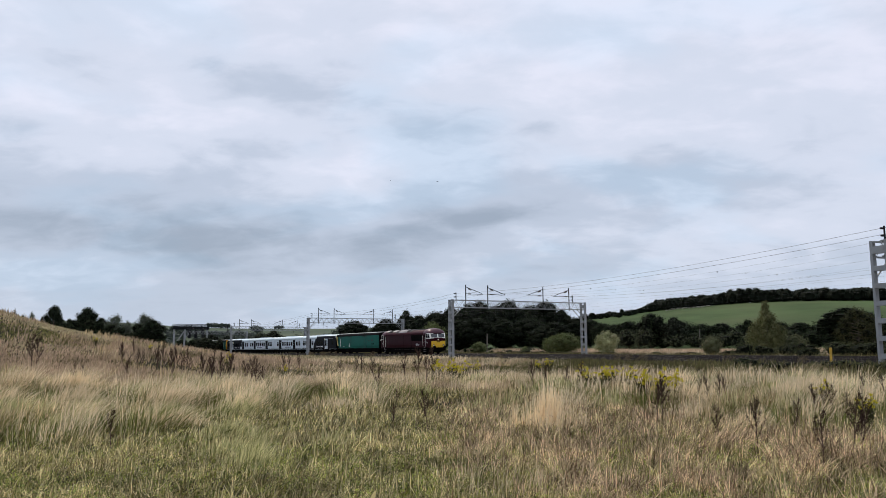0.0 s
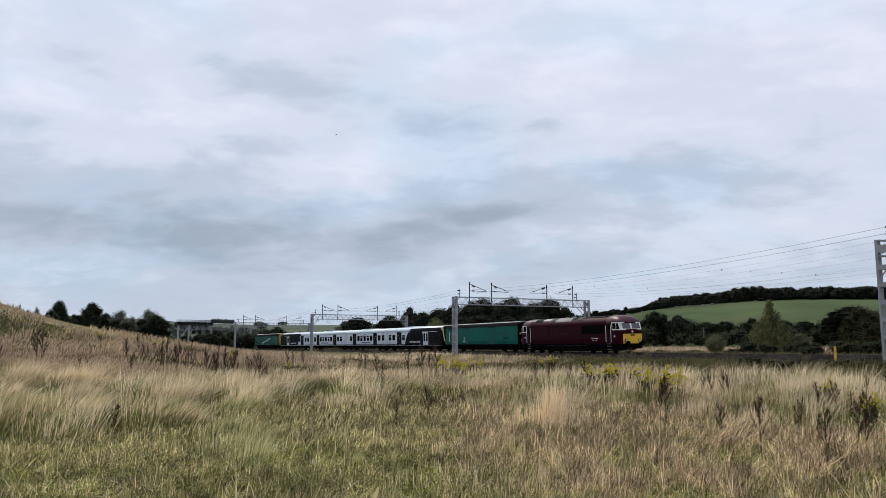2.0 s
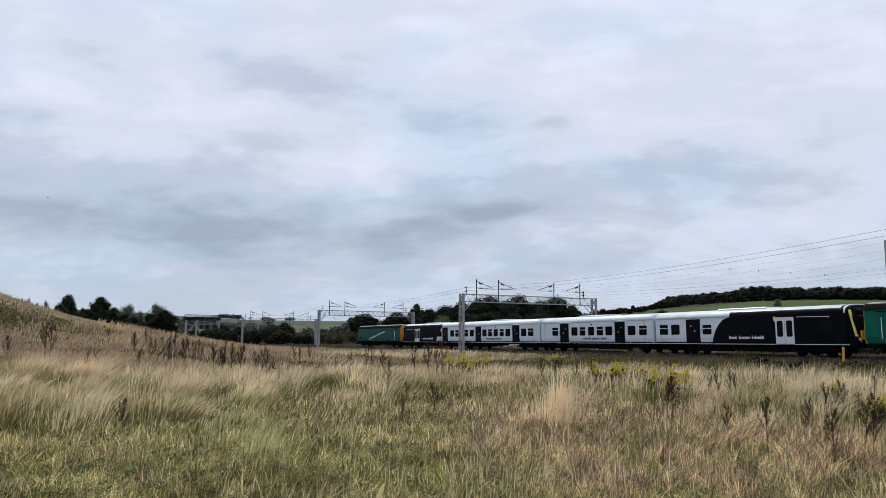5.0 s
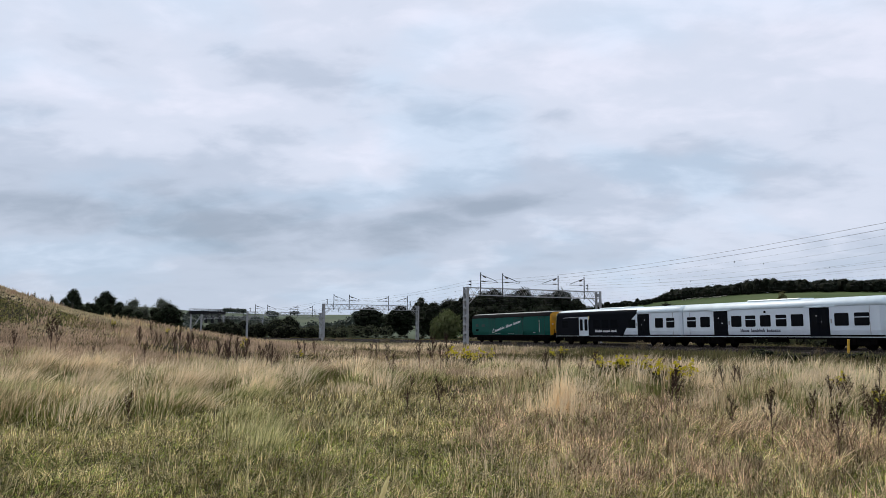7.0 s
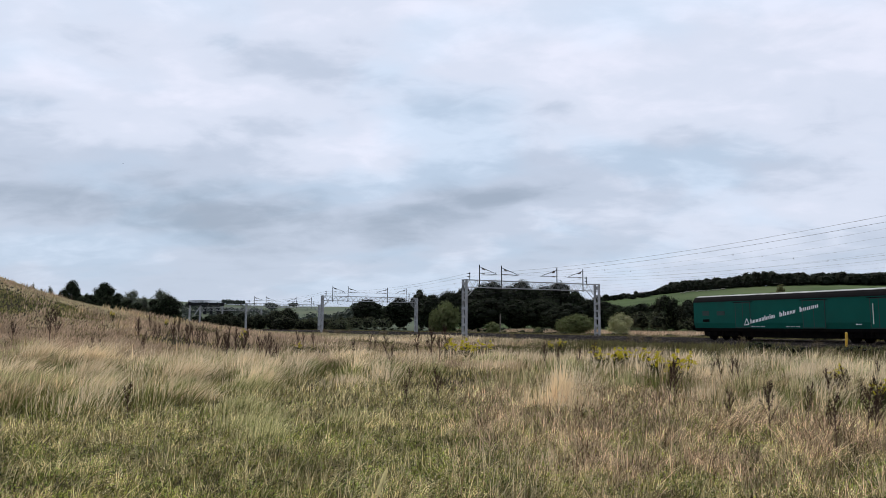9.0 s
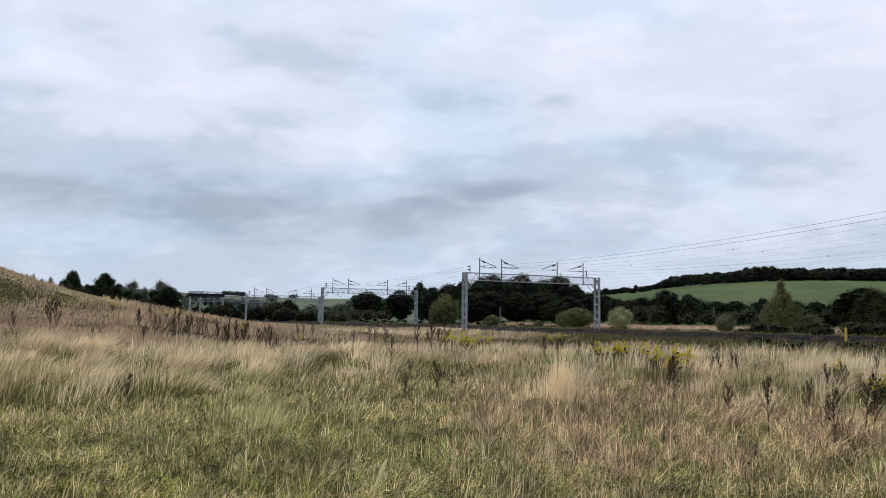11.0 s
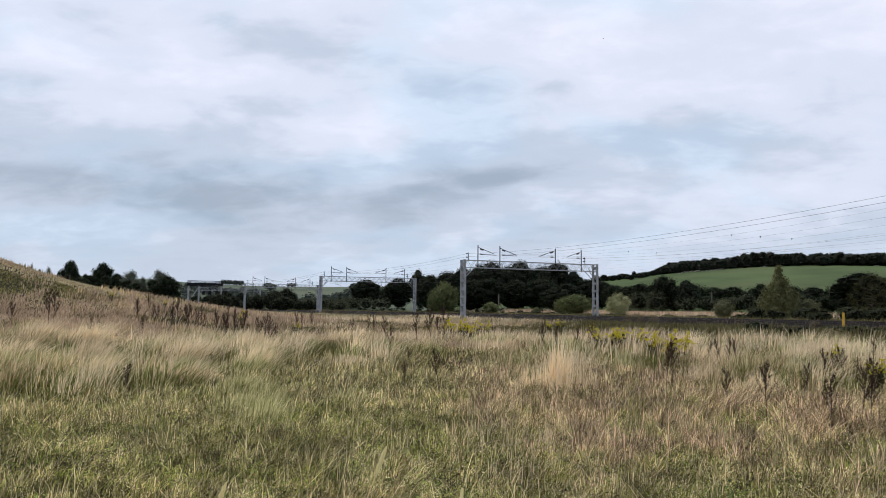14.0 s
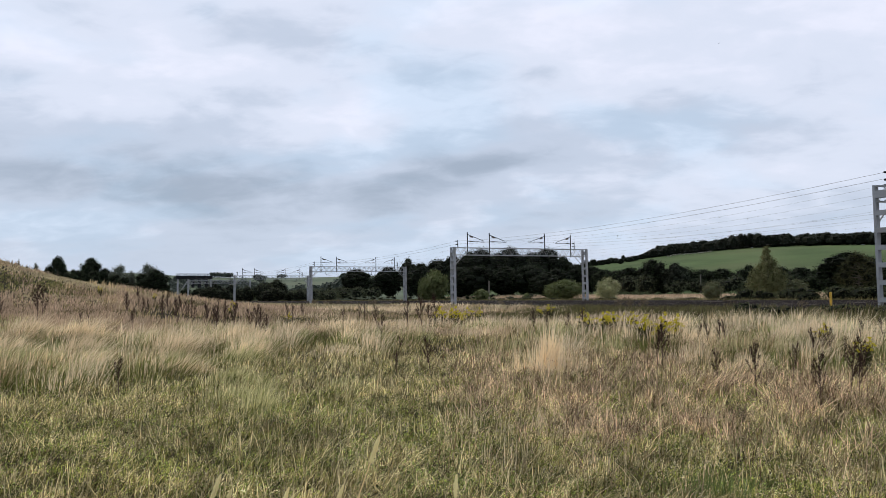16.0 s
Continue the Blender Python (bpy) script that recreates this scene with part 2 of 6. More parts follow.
M_NAVY = mat("near_black_navy_paint", (.004, .005, .008), .4, var=.15, scale=1, bump=.01, spec=.03)
M_TEXTWHITE = mat("white_lettering", (.78, .78, .8), .5, var=.03)
M_TEXTDARK = mat("dark_lettering", (.06, .065, .09), .5, var=.03)
M_PALEYELLOW = mat("pale_yellow_edge", (.80, .66, .22), .4, var=.06)
M_POLE = mat("weathered_pole_wood", (.13, .115, .10), .9, var=.3, scale=2, fine=16, bump=.5, stretch=(1, 1, .2))
M_FLEECE = mat("fleece", (.42, .40, .34), .95, var=.15, scale=6, fine=30, bump=.6)
M_BARK = mat("bark", (.075, .06, .045), .95, var=.35, scale=2, fine=14, bump=.8, stretch=(1, 1, .25))
# near-black for crown cores: the shade inside the foliage, put into the colour
M_CORE_SHADE = mat("painted_crown_shade", (.010, .012, .008), .95, var=.4, scale=2, fine=9, bump=.6, spec=.03)
M_LEAF_DARK = blade_mat("dark_oak_leaf", (.015, .022, .012), (.028, .040, .018), (.020, .030, .017))
M_LEAF_MID = blade_mat("hedge_leaf", (.024, .036, .018), (.046, .064, .028), (.040, .052, .029))
M_LEAF_SCRUB = blade_mat("bramble_leaf", (.038, .05, .022), (.065, .078, .034), (.075, .07, .038))
M_LEAF_DUSK = blade_mat("grey_dusk_leaf", (.044, .055, .036), (.07, .084, .054), (.058, .07, .048))
M_LEAF_DULL = blade_mat("dull_olive_leaf", (.045, .056, .032), (.07, .082, .044), (.076, .078, .046))
M_LEAF_OLIVE = blade_mat("olive_willow_leaf", (.028, .034, .012), (.052, .056, .022), (.066, .06, .026))
M_LEAF_CONE = blade_mat("feathery_willow_leaf", (.085, .095, .038), (.135, .142, .06), (.16, .15, .072))
M_LEAF_BRUSH = blade_mat("willow_shoot_leaf", (.07, .09, .032), (.11, .13, .05), (.13, .14, .065))
M_LEAF_SHRUB = blade_mat("shrub_leaf", (.075, .085, .045), (.12, .13, .065), (.15, .14, .08))
M_LEAF_WILD = blade_mat("grey_green_leaf", (.085, .098, .075), (.13, .145, .105), (.10, .11, .085))
M_LEAF_BROWN = blade_mat("dry_weed_leaf", (.10, .075, .045), (.17, .13, .08), (.07, .06, .03))
M_LEAF_PALE = blade_mat("pale_flowering_leaf", (.22, .25, .10), (.36, .37, .19), (.52, .50, .32))
M_LEAF_FAR = blade_mat("far_wood_leaf", (.016, .026, .017), (.028, .040, .024), (.022, .032, .024))
# lighter and greyer than the nearer leaves: distance haze mixed into the colour
M_LEAF_HAZE = blade_mat("distant_leaf_hazed", (.055, .07, .058), (.075, .092, .074), (.062, .076, .066))
M_GRASS_STRAW = blade_mat("straw_blades", (.28, .20, .095), (.88, .70, .42), (.15, .11, .05), through_light=.34)
M_GRASS_GREEN = blade_mat("green_blades", (.15, .16, .05), (.36, .35, .11), (.045, .052, .02), through_light=.28, mottled=0.6)
M_GRASS_LUSH = blade_mat("lush_green_blades", (.045, .070, .022), (.20, .25, .085), (.085, .12, .038), through_light=.36)
M_GRASS_GOLD = blade_mat("golden_straw_blades", (.70, .53, .32), (.99, .86, .61), (.92, .74, .48), through_light=.42)
M_GRASS_MOUND = blade_mat("mound_blades", (.10, .115, .038), (.22, .215, .08), (.36, .30, .14), through_light=.28)
M_GRASS_FADED = blade_mat("faded_straw_blades", (.42, .34, .20), (.66, .56, .36), (.30, .26, .13), through_light=.3)
M_GRASS_BROWN = blade_mat("brown_blades", (.40, .29, .195), (.72, .54, .385), (.23, .165, .105), through_light=.28)
M_GRASS_DARK = blade_mat("dark_olive_blades", (.075, .080, .030), (.19, .17, .07), (.06, .048, .03), through_light=.2)
M_GRASS_DULL = blade_mat("olive_blades", (.13, .115, .04), (.50, .41, .18), (.07, .062, .022), through_light=.22, mottled=0.5)
M_GRASS_BRIGHT = blade_mat("bright_straw_blades", (.52, .405, .235), (.98, .84, .60), (.80, .64, .42), through_light=.42)
M_GRASS_BASE = blade_mat("lower_blades", (.055, .075, .016), (.25, .27, .085), (.08, .075, .024), through_light=.3)
M_GRASS_FRESH = blade_mat("fresh_long_blades", (.30, .30, .11), (.90, .82, .46), (.13, .16, .045), through_light=.36)
M_GRASS_PINK = blade_mat("rosy_stem_blades", (.31, .20, .115), (.92, .70, .47), (.075, .046, .028), through_light=.36, mottled=0.55)
M_GRASS_STEM = blade_mat("dry_stem_blades", (.42, .33, .14), (.98, .84, .49), (.16, .13, .055), through_light=.3, mottled=0.5)
M_FUZZ = blade_mat("rosy_fuzz", (.22, .13, .09), (.42, .27, .19), (.12, .08, .055), through_light=.3, mottled=0.5)
M_CURL = blade_mat("green_curl_leaf", (.10, .12, .03), (.46, .50, .10), (.06, .08, .016), through_light=.3, mottled=0.6)
M_SEEDHEAD = mat("cream_seed_head", (.98, .76, .38), .9, var=.2, fine=90, bump=0, spec=.1)
M_STALK = mat("dry_stalk", (.82, .64, .34), .8, var=.15, bump=0, spec=.15)
M_SEED = blade_mat("cream_seed", (.80, .70, .48), (.95, .86, .62), (.66, .56, .36), through_light=.45)
M_BIRD = mat("dark_plumage", (.012, .012, .013), .8, var=.2, bump=0)
M_DOCKSTEM = mat("dry_brown_stem", (.08, .045, .03), .85, var=.25, bump=0)
M_CLOVER = blade_mat("low_green_leaf", (.09, .115, .03), (.34, .42, .11), (.035, .048, .014), through_light=.32, mottled=0.6)
M_DOCK = blade_mat("dry_dock_seed", (.028, .015, .011), (.055, .030, .020), (.022, .016, .011))
M_RAGSTEM = blade_mat("ragwort_leaf", (.04, .048, .016), (.075, .08, .024), (.045, .036, .02))
M_RAGFLOWER = blade_mat("ragwort_flower", (.52, .45, .03), (.76, .63, .04), (.36, .34, .04))


# ---- small builders ----
def part(name, bm, material, parent, label=""):
    me = bpy.data.meshes.new(name)
    if isinstance(bm, bmesh.types.BMesh):
        bmesh.ops.recalc_face_normals(bm, faces=bm.faces)
        bm.to_mesh(me)
        bm.free()
    else:
        me = bm
    if material and not me.materials:
        me.materials.append(material)
    ob = new(name, me)
    ob.parent = parent
    if label:
        tagged(ob, label)
    return ob


def thing(name, label, category, group="", kind="", at=None):
    ob = new(name)
    ob.empty_display_size = .3
    if at is not None:
        ob.matrix_basis = at
    return tagged(ob, label, category, group, kind)


def box(bm, x0, x1, y0, y1, z0, z1, bevel=0.0):
    vs = [bm.verts.new((x, y, z)) for x in (x0, x1) for y in (y0, y1) for z in (z0, z1)]
    fs = [bm.faces.new([vs[i] for i in f]) for f in ((0, 1, 3, 2), (4, 6, 7, 5), (0, 4, 5, 1), (2, 3, 7, 6), (0, 2, 6, 4), (1, 5, 7, 3))]
    if bevel:
        es = list({e for f in fs for e in f.edges})
        bmesh.ops.bevel(bm, geom=es, offset=bevel, segments=1, affect="EDGES", clamp_overlap=True)
    return bm


def boxes(*dims, bevel=0.0):
    bm = bmesh.new()
    for d in dims:
        box(bm, *d, bevel=bevel)
    return bm


def tube(bm, a, b, r0, r1=None, n=6):
    """A straight tapered rod from a to b."""
    a, b = Vector(a), Vector(b)
    r1 = r0 if r1 is None else r1
    q = (b - a).to_track_quat("Z", "Y")
    rings = []
    for c, r in ((a, r0), (b, r1)):
        rings.append([bm.verts.new(c + q @ Vector((r * math.cos(2 * math.pi * i / n), r * math.sin(2 * math.pi * i / n), 0))) for i in range(n)])
    for i in range(n):
        bm.faces.new((rings[0][i], rings[0][(i + 1) % n], rings[1][(i + 1) % n], rings[1][i]))
    bm.faces.new(rings[0][::-1])
    bm.faces.new(rings[1])
    return bm


def loft(bm, rings, caps=(True, True), closed=True, smooth=False):
    """Skin over rings of equal length, each a list of points."""
    vs = [[bm.verts.new(p) for p in ring] for ring in rings]
    n = len(vs[0])
    for a, b in zip(vs, vs[1:]):
        for i in range(n if closed else n - 1):
            j = (i + 1) % n
            bm.faces.new((a[i], a[j], b[j], b[i])).smooth = smooth
    if caps[0]:
        bm.faces.new(vs[0][::-1])
    if caps[1]:
        bm.faces.new(vs[-1])
    return bm


def prism(bm, outline, y0, y1):
    """An outline in x and z, carried from y0 to y1."""
    return loft(bm, [[(x, y0, z) for x, z in outline], [(x, y1, z) for x, z in outline]])


def rounded(x0, x1, z0, z1, r, n=3):
    out = []
    for cx, cz, a0 in ((x1 - r, z0 + r, -90), (x1 - r, z1 - r, 0), (x0 + r, z1 - r, 90), (x0 + r, z0 + r, 180)):
        for i in range(n + 1):
            a = radians(a0 + 90 * i / n)
            out.append((cx + r * math.cos(a), cz + r * math.sin(a)))
    return out


def numpy_mesh(name, verts, tris, material, smooth=False):
    me = bpy.data.meshes.new(name)
    verts, tris = np.asarray(verts, np.float32), np.asarray(tris, np.int32)
    me.vertices.add(len(verts))
    me.vertices.foreach_set("co", verts.ravel())
    me.loops.add(tris.size)
    me.loops.foreach_set("vertex_index", tris.ravel())
    me.polygons.add(len(tris))
    me.polygons.foreach_set("loop_start", np.arange(0, tris.size, tris.shape[1], dtype=np.int32))
    if smooth:
        me.polygons.foreach_set("use_smooth", np.ones(len(tris), bool))
    me.update(calc_edges=True)
    me.validate()
    if material:
        me.materials.append(material)
    return me


# ---- the line of the railway: a slow curve, s metres along it from the second portal, o metres across it ----
PHI, BEND = .45588, -.00066353
LINE0 = np.array((.8862, 88.8101))
ALONG, ACROSS = np.array((-math.sin(PHI), math.cos(PHI))), np.array((math.cos(PHI), math.sin(PHI)))
RAIL, CANT = .77, .02
TRACKS = (3.5, 6.95, 10.67, 14.1)
PORTALS = (-53.0, 0, 54.8, 109.7, 158.0)
FAR_LEG = 18.6


def line(s, o):
    return LINE0 + ALONG * s + ACROSS * (o + BEND * s * s / 2)


def facing(s):
    """Heading (radians) of the trains that run towards falling s."""
    v = -(ALONG + ACROSS * BEND * s)
    return math.atan2(v[1], v[0])


def across_of(x, y):
    dx, dy = x - LINE0[0], y - LINE0[1]
    s = dx * ALONG[0] + dy * ALONG[1]
    return dx * ACROSS[0] + dy * ACROSS[1] - BEND * s * s / 2, s


def ease(v):
    v = np.clip(v, 0, 1)
    return v * v * (3 - 2 * v)


def lattice(x, y, seed):
    """Smooth value noise in 0..1 over the plane."""
    x, y = np.asarray(x, float), np.asarray(y, float)
    xi, yi = np.floor(x).astype(np.int64), np.floor(y).astype(np.int64)

    def h(a, b):
        v = np.sin(a * 127.1 + b * 311.7 + seed * 74.7) * 43758.5453
        return v - np.floor(v)

    u, v = ease(x - xi), ease(y - yi)
    return (h(xi, yi) * (1 - u) + h(xi + 1, yi) * u) * (1 - v) + (h(xi, yi + 1) * (1 - u) + h(xi + 1, yi + 1) * u) * v


def height(x, y):
    """The lie of the land."""
    x, y = np.asarray(x, float), np.asarray(y, float)
    o, s = across_of(x, y)
    r = np.hypot(x, y)
    z = .16 * (lattice(x / 7, y / 7, 3) - .5) * ease(r / 8) + .5 * (lattice(x / 40, y / 40, 5) - .5) * ease((r - 30) / 100)
    # grassy mound beside the meadow
    z = z + 8.9 * np.exp(-.5 * (((x + 48.2) / 12.9) ** 2 + ((y - 55) / 10.7) ** 2)) + .92 * np.exp(-.5 * (((x + 22.7) / 6) ** 2 + ((y - 59) / 30) ** 2))
    # low bank that carries the railway
    bed = ease((o + 5) / 4) * (1 - ease((o - 21) / 6)) * (1 - ease((np.abs(s) - 420) / 200))
    z = z * (1 - bed) + (.30 + CANT * (np.clip(o, -6, 22) - 10.67)) * bed
    z = z + .36 * np.exp(-.5 * ((o + 3.4) / 1.9) ** 2) * (1 - ease((np.abs(s) - 300) / 100))
    z = z + 1.15 * ease((o - 21.5) / 14)
    beyond = ease((o - 24) / 60)
    # green hill across the line, and higher land far off
    z = z + beyond * 32 * np.exp(-.5 * (((x - 272) * .912 - (y - 590) * .411) / 168) ** 2 - .5 * (((x - 272) * .411 + (y - 590) * .912) / 165) ** 2)
    z = z + beyond * (5 * ease((r - 420) / 500) + 39 * ease((r - 800) / 700)) * (.8 + .4 * lattice(x / 330 + 4, y / 330, 9))
    return z


# ---- ground, track bed, rails ----
def build_ground():
    nr, na = 170, 400
    rs = np.concatenate(([0], 1.0 * (4200 ** (np.arange(nr) / (nr - 1)))))
    an = np.linspace(0, 2 * np.pi, na, endpoint=False)
    R, Aa = np.meshgrid(rs[1:], an, indexing="ij")
    x, y = R * np.sin(Aa), R * np.cos(Aa)
    z = height(x, y)
    verts = np.concatenate(([[0, 0, float(height(0, 0))]], np.stack([x.ravel(), y.ravel(), z.ravel()], 1)))
    i = np.arange(nr - 1)[:, None] * na + np.arange(na)[None] + 1
    j = np.arange(nr - 1)[:, None] * na + (np.arange(na)[None] + 1) % na + 1
    quads = np.stack([i, j, j + na, i + na], -1).reshape(-1, 4)
    me = numpy_mesh("ground", verts, quads, None, smooth=True)
    fan = bmesh.new()
    fan.from_mesh(me)
    fan.verts.ensure_lookup_table()
    for k in range(na):
        fan.faces.new((fan.verts[0], fan.verts[1 + (k + 1) % na], fan.verts[1 + k]))
    bmesh.ops.recalc_face_normals(fan, faces=fan.faces)
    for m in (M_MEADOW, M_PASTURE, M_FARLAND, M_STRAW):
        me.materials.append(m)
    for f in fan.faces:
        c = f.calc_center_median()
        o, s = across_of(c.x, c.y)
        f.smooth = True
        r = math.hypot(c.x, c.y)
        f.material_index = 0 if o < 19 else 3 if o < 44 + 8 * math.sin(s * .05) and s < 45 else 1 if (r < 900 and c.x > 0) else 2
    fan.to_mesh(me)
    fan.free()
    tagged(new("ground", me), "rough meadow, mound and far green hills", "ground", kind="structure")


build_ground()
STATIONS = np.concatenate((np.arange(-380, -100, 10.), np.arange(-100, 140, 4.), np.arange(140, 440, 10.)))


def along_line(name, profile, material, label, category, z0, close=False):
    """Carry a profile (across, up) along the railway."""
    bm = bmesh.new()
    loft(bm, [[(*line(s, o), z0 + z + CANT * (o - 10.67)) for o, z in profile] for s in STATIONS], caps=(close, close), closed=close)
    bmesh.ops.recalc_face_normals(bm, faces=bm.faces)
    me = bpy.data.meshes.new(name)
    bm.to_mesh(me)
    bm.free()
    me.materials.append(material)
    return tagged(new(name, me), label, category, kind="structure")


along_line("track_bed", [(-1.5, .26), (-.5, .52), (.6, .60)] + [q for t in TRACKS for q in ((t - 1.5, .61), (t, .595), (t + 1.5, .61))] + [(16.6, .60), (18.0, .56), (20.4, .28)], M_BALLAST, "dark brown stone ballast under the rails", "ballast", 0)


def build_rails():
    prof = [(-.07, 0), (-.07, .02), (-.012, .04), (-.012, .115), (-.036, .125), (-.036, .147), (-.028, .156), (.028, .156), (.036, .147), (.036, .125), (.012, .115), (.012, .04), (.07, .02), (.07, 0)]
    for t in TRACKS:
        for side in (-.7535, .7535):
            ob = along_line("rail", [(t + side + a, b) for a, b in prof], M_RUST, "steel rail with rusty web and polished head", "rail", RAIL - .155, True)
            ob.data.materials.append(M_RAIL)
            for f in ob.data.polygons:
                if f.normal.z > .97 and min(ob.data.vertices[v].co.z for v in f.vertices) > RAIL - .01 + CANT * (t - 11.6):
                    f.material_index = 1
    # sleepers, too many and too far to pick apart
    ss = np.arange(-100, 200, .65)
    vs, qs = [], []
    base = np.array([(a, b, c) for a in (-1.25, 1.25) for b in (-.13, .13) for c in (-.08, .012)])
    fq = np.array(((0, 1, 3, 2), (4, 6, 7, 5), (0, 4, 5, 1), (2, 3, 7, 6), (0, 2, 6, 4), (1, 5, 7, 3)))
    for t in TRACKS:
        for s in ss:
            p, d = line(s, t), ALONG + ACROSS * BEND * s
            n = np.array((d[1], -d[0]))
            qs.append(fq + 8 * len(vs))
            vs.append(np.column_stack((p[0] + base[:, 0] * n[0] + base[:, 1] * d[0], p[1] + base[:, 0] * n[1] + base[:, 1] * d[1], base[:, 2] + .615 + CANT * (t + base[:, 0] - 10.67))))
    tagged(new("sleepers", numpy_mesh("sleepers", np.concatenate(vs), np.concatenate(qs), M_SLEEPER)), "grey concrete sleepers in dark ballast", "sleepers", kind="stuff")


build_rails()


# ---- overhead line portals ----
def portal_frame(s):
    p = line(s, 0)
    d = facing(s)
    # local x runs across the line, y along it
    return Matrix.Translation((p[0], p[1], 0)) @ Matrix.Rotation(d + math.pi / 2, 4, "Z")


def build_portal():
    th = thing("overhead_line_portal", "grey galvanised lattice steel portal over four railway tracks", "portal", "portals over the railway")
    top, low, half = 7.24, 6.28, .42
    for x in (0, FAR_LEG):
        leg = part("leg", boxes((x - .34, x + .34, -.5, .5, .0, .5), bevel=.03), M_SLEEPER, th, "concrete foot and twin steel channels")
        for y in (-half, half):
            bm = boxes((x - .14, x + .14, y - .075, y + .075, .45, top))
            part("channel", bm, M_STEEL, leg)
        for k in range(7):
            z = .95 + k * .93
            part("batten", boxes((x - .145, x + .145, -half + .07, half - .07, z, z + (.26 if k < 6 else .4))), M_STEEL, leg)
        sg = 1 if x == 0 else -1
        bm = bmesh.new()
        for y in (-half, half):
            tube(bm, (x + sg * .12, y, 5.25), (x + sg * 1.25, y, low + .05), .045)
        part("knee_brace", bm, M_STEEL, th)
    n = 19
    for y in (-.22, .22):
        for z in (top - .06, low + .06):
            part("chord", boxes((-.14, FAR_LEG + .14, y - .045, y + .045, z - .045, z + .045)), M_STEEL, th)
        dx = FAR_LEG / n
        for k in range(n):
            for a, b in (((k * dx, low + .1), ((k + .5) * dx, top - .1)), (((k + .5) * dx, top - .1), ((k + 1) * dx, low + .1))):
                bm = bmesh.new()
                tube(bm, (a[0], y, a[1]), (b[0], y, b[1]), .03 if y < 0 else .018, n=4)
                part("diagonal", bm, M_STEEL, th)
    for k in range(0, n + 1, 3):
        part("cross_tie", boxes((k * dx - .03, k * dx + .03, -half, half, top - .1, top - .04)), M_STEEL, th)
    for x, sg in ((1.88, 1), (4.82, 1), (12.59, -1), (16.43, -1)):
        post = part("cantilever_post", tube(bmesh.new(), (x, -.1, low - .1), (x, -.1, 9.0), .065), M_DARKSTEEL, th)
        part("stay_arm", tube(bmesh.new(), (x, -.1, 8.75), (x + sg * 2.15, -.1, 8.02), .035), M_DARKSTEEL, post)
        part("registration_arm", tube(bmesh.new(), (x, -.1, 7.95), (x + sg * 2.3, -.1, 7.9), .03), M_DARKSTEEL, post)
        for zz, fall in ((8.53, .034), (7.94, 0)):
            bm = bmesh.new()
            for q in range(4):
                xx = x + sg * (.32 + q * .1)
                tube(bm, (xx, -.1, zz - q * fall), (xx + .09 * sg, -.1, zz - q * fall), .085, .05, n=8)
            part("insulator", bm, M_INSUL, post)
        # steady arm that hangs from the beam and holds the contact wire
        bm = bmesh.new()
        tube(bm, (x + sg * .9, -.1, low), (x + sg * .9, -.1, 5.75), .03)
        tube(bm, (x + sg * .9, -.1, 5.8), (x + sg * 1.85, -.1, 5.62), .022)
        part("steady_arm", bm, M_DARKSTEEL, th)
    for x in (.76, 17.2):
        bm = tube(bmesh.new(), (x, .2, top - .1), (x, .2, 8.1), .05)
        for z in (7.55, 7.95):
            tube(bm, (x, .2, z), (x - .28, .2, z), .06)
        part("feeder_bracket", bm, M_DARKSTEEL, th)
    return th


portal = build_portal()
portal.matrix_basis = portal_frame(PORTALS[0])
for s in PORTALS[1:]:
    copy_thing(portal, portal_frame(s))


def build_wires():
    """Wires hang from portal to portal; each is a thing of its own."""
    ends = [-110.0, *PORTALS, 212.0, 266.0]
    kinds = [(.5, 7.95, .65, .009, 0), (.5, 7.6, .6, .009, 0), (17.45, 7.95, .55, .006, 0), (17.45, 7.6, .55, .006, 0)]
    kinds += [(o, 7.92, .85, .0042, 1) for o in (4.05, 7.0, 10.35, 14.2)] + [(o, 5.65, .05, .0022, 0) for o in (3.7, 6.9, 10.5, 14.15)]
    for o, z, sag, r, beads in kinds:
        bm = bmesh.new()
        pts = []
        for a, b in zip(ends, ends[1:]):
            for k in range(10):
                q = k / 10
                pts.append((*line(a + (b - a) * q, o), z - sag * 4 * q * (1 - q)))
        n = 4
        side = Vector((ACROSS[0], ACROSS[1], 0))
        rings = [[Vector(p) + side * r * math.cos(2 * math.pi * i / n) + Vector((0, 0, r * math.sin(2 * math.pi * i / n))) for i in range(n)] for p in pts]
        loft(bm, rings)
        if beads:
            for p in pts[1::3]:
                tube(bm, Vector(p) - Vector((0, 0, .09)), Vector(p) + Vector((0, 0, .03)), .026, n=5)
        ob = part("overhead_wire", bm, M_WIRE, None)
        tagged(ob, "thin dark overhead wire slung between the portals", "wire", "overhead wires")


build_wires()


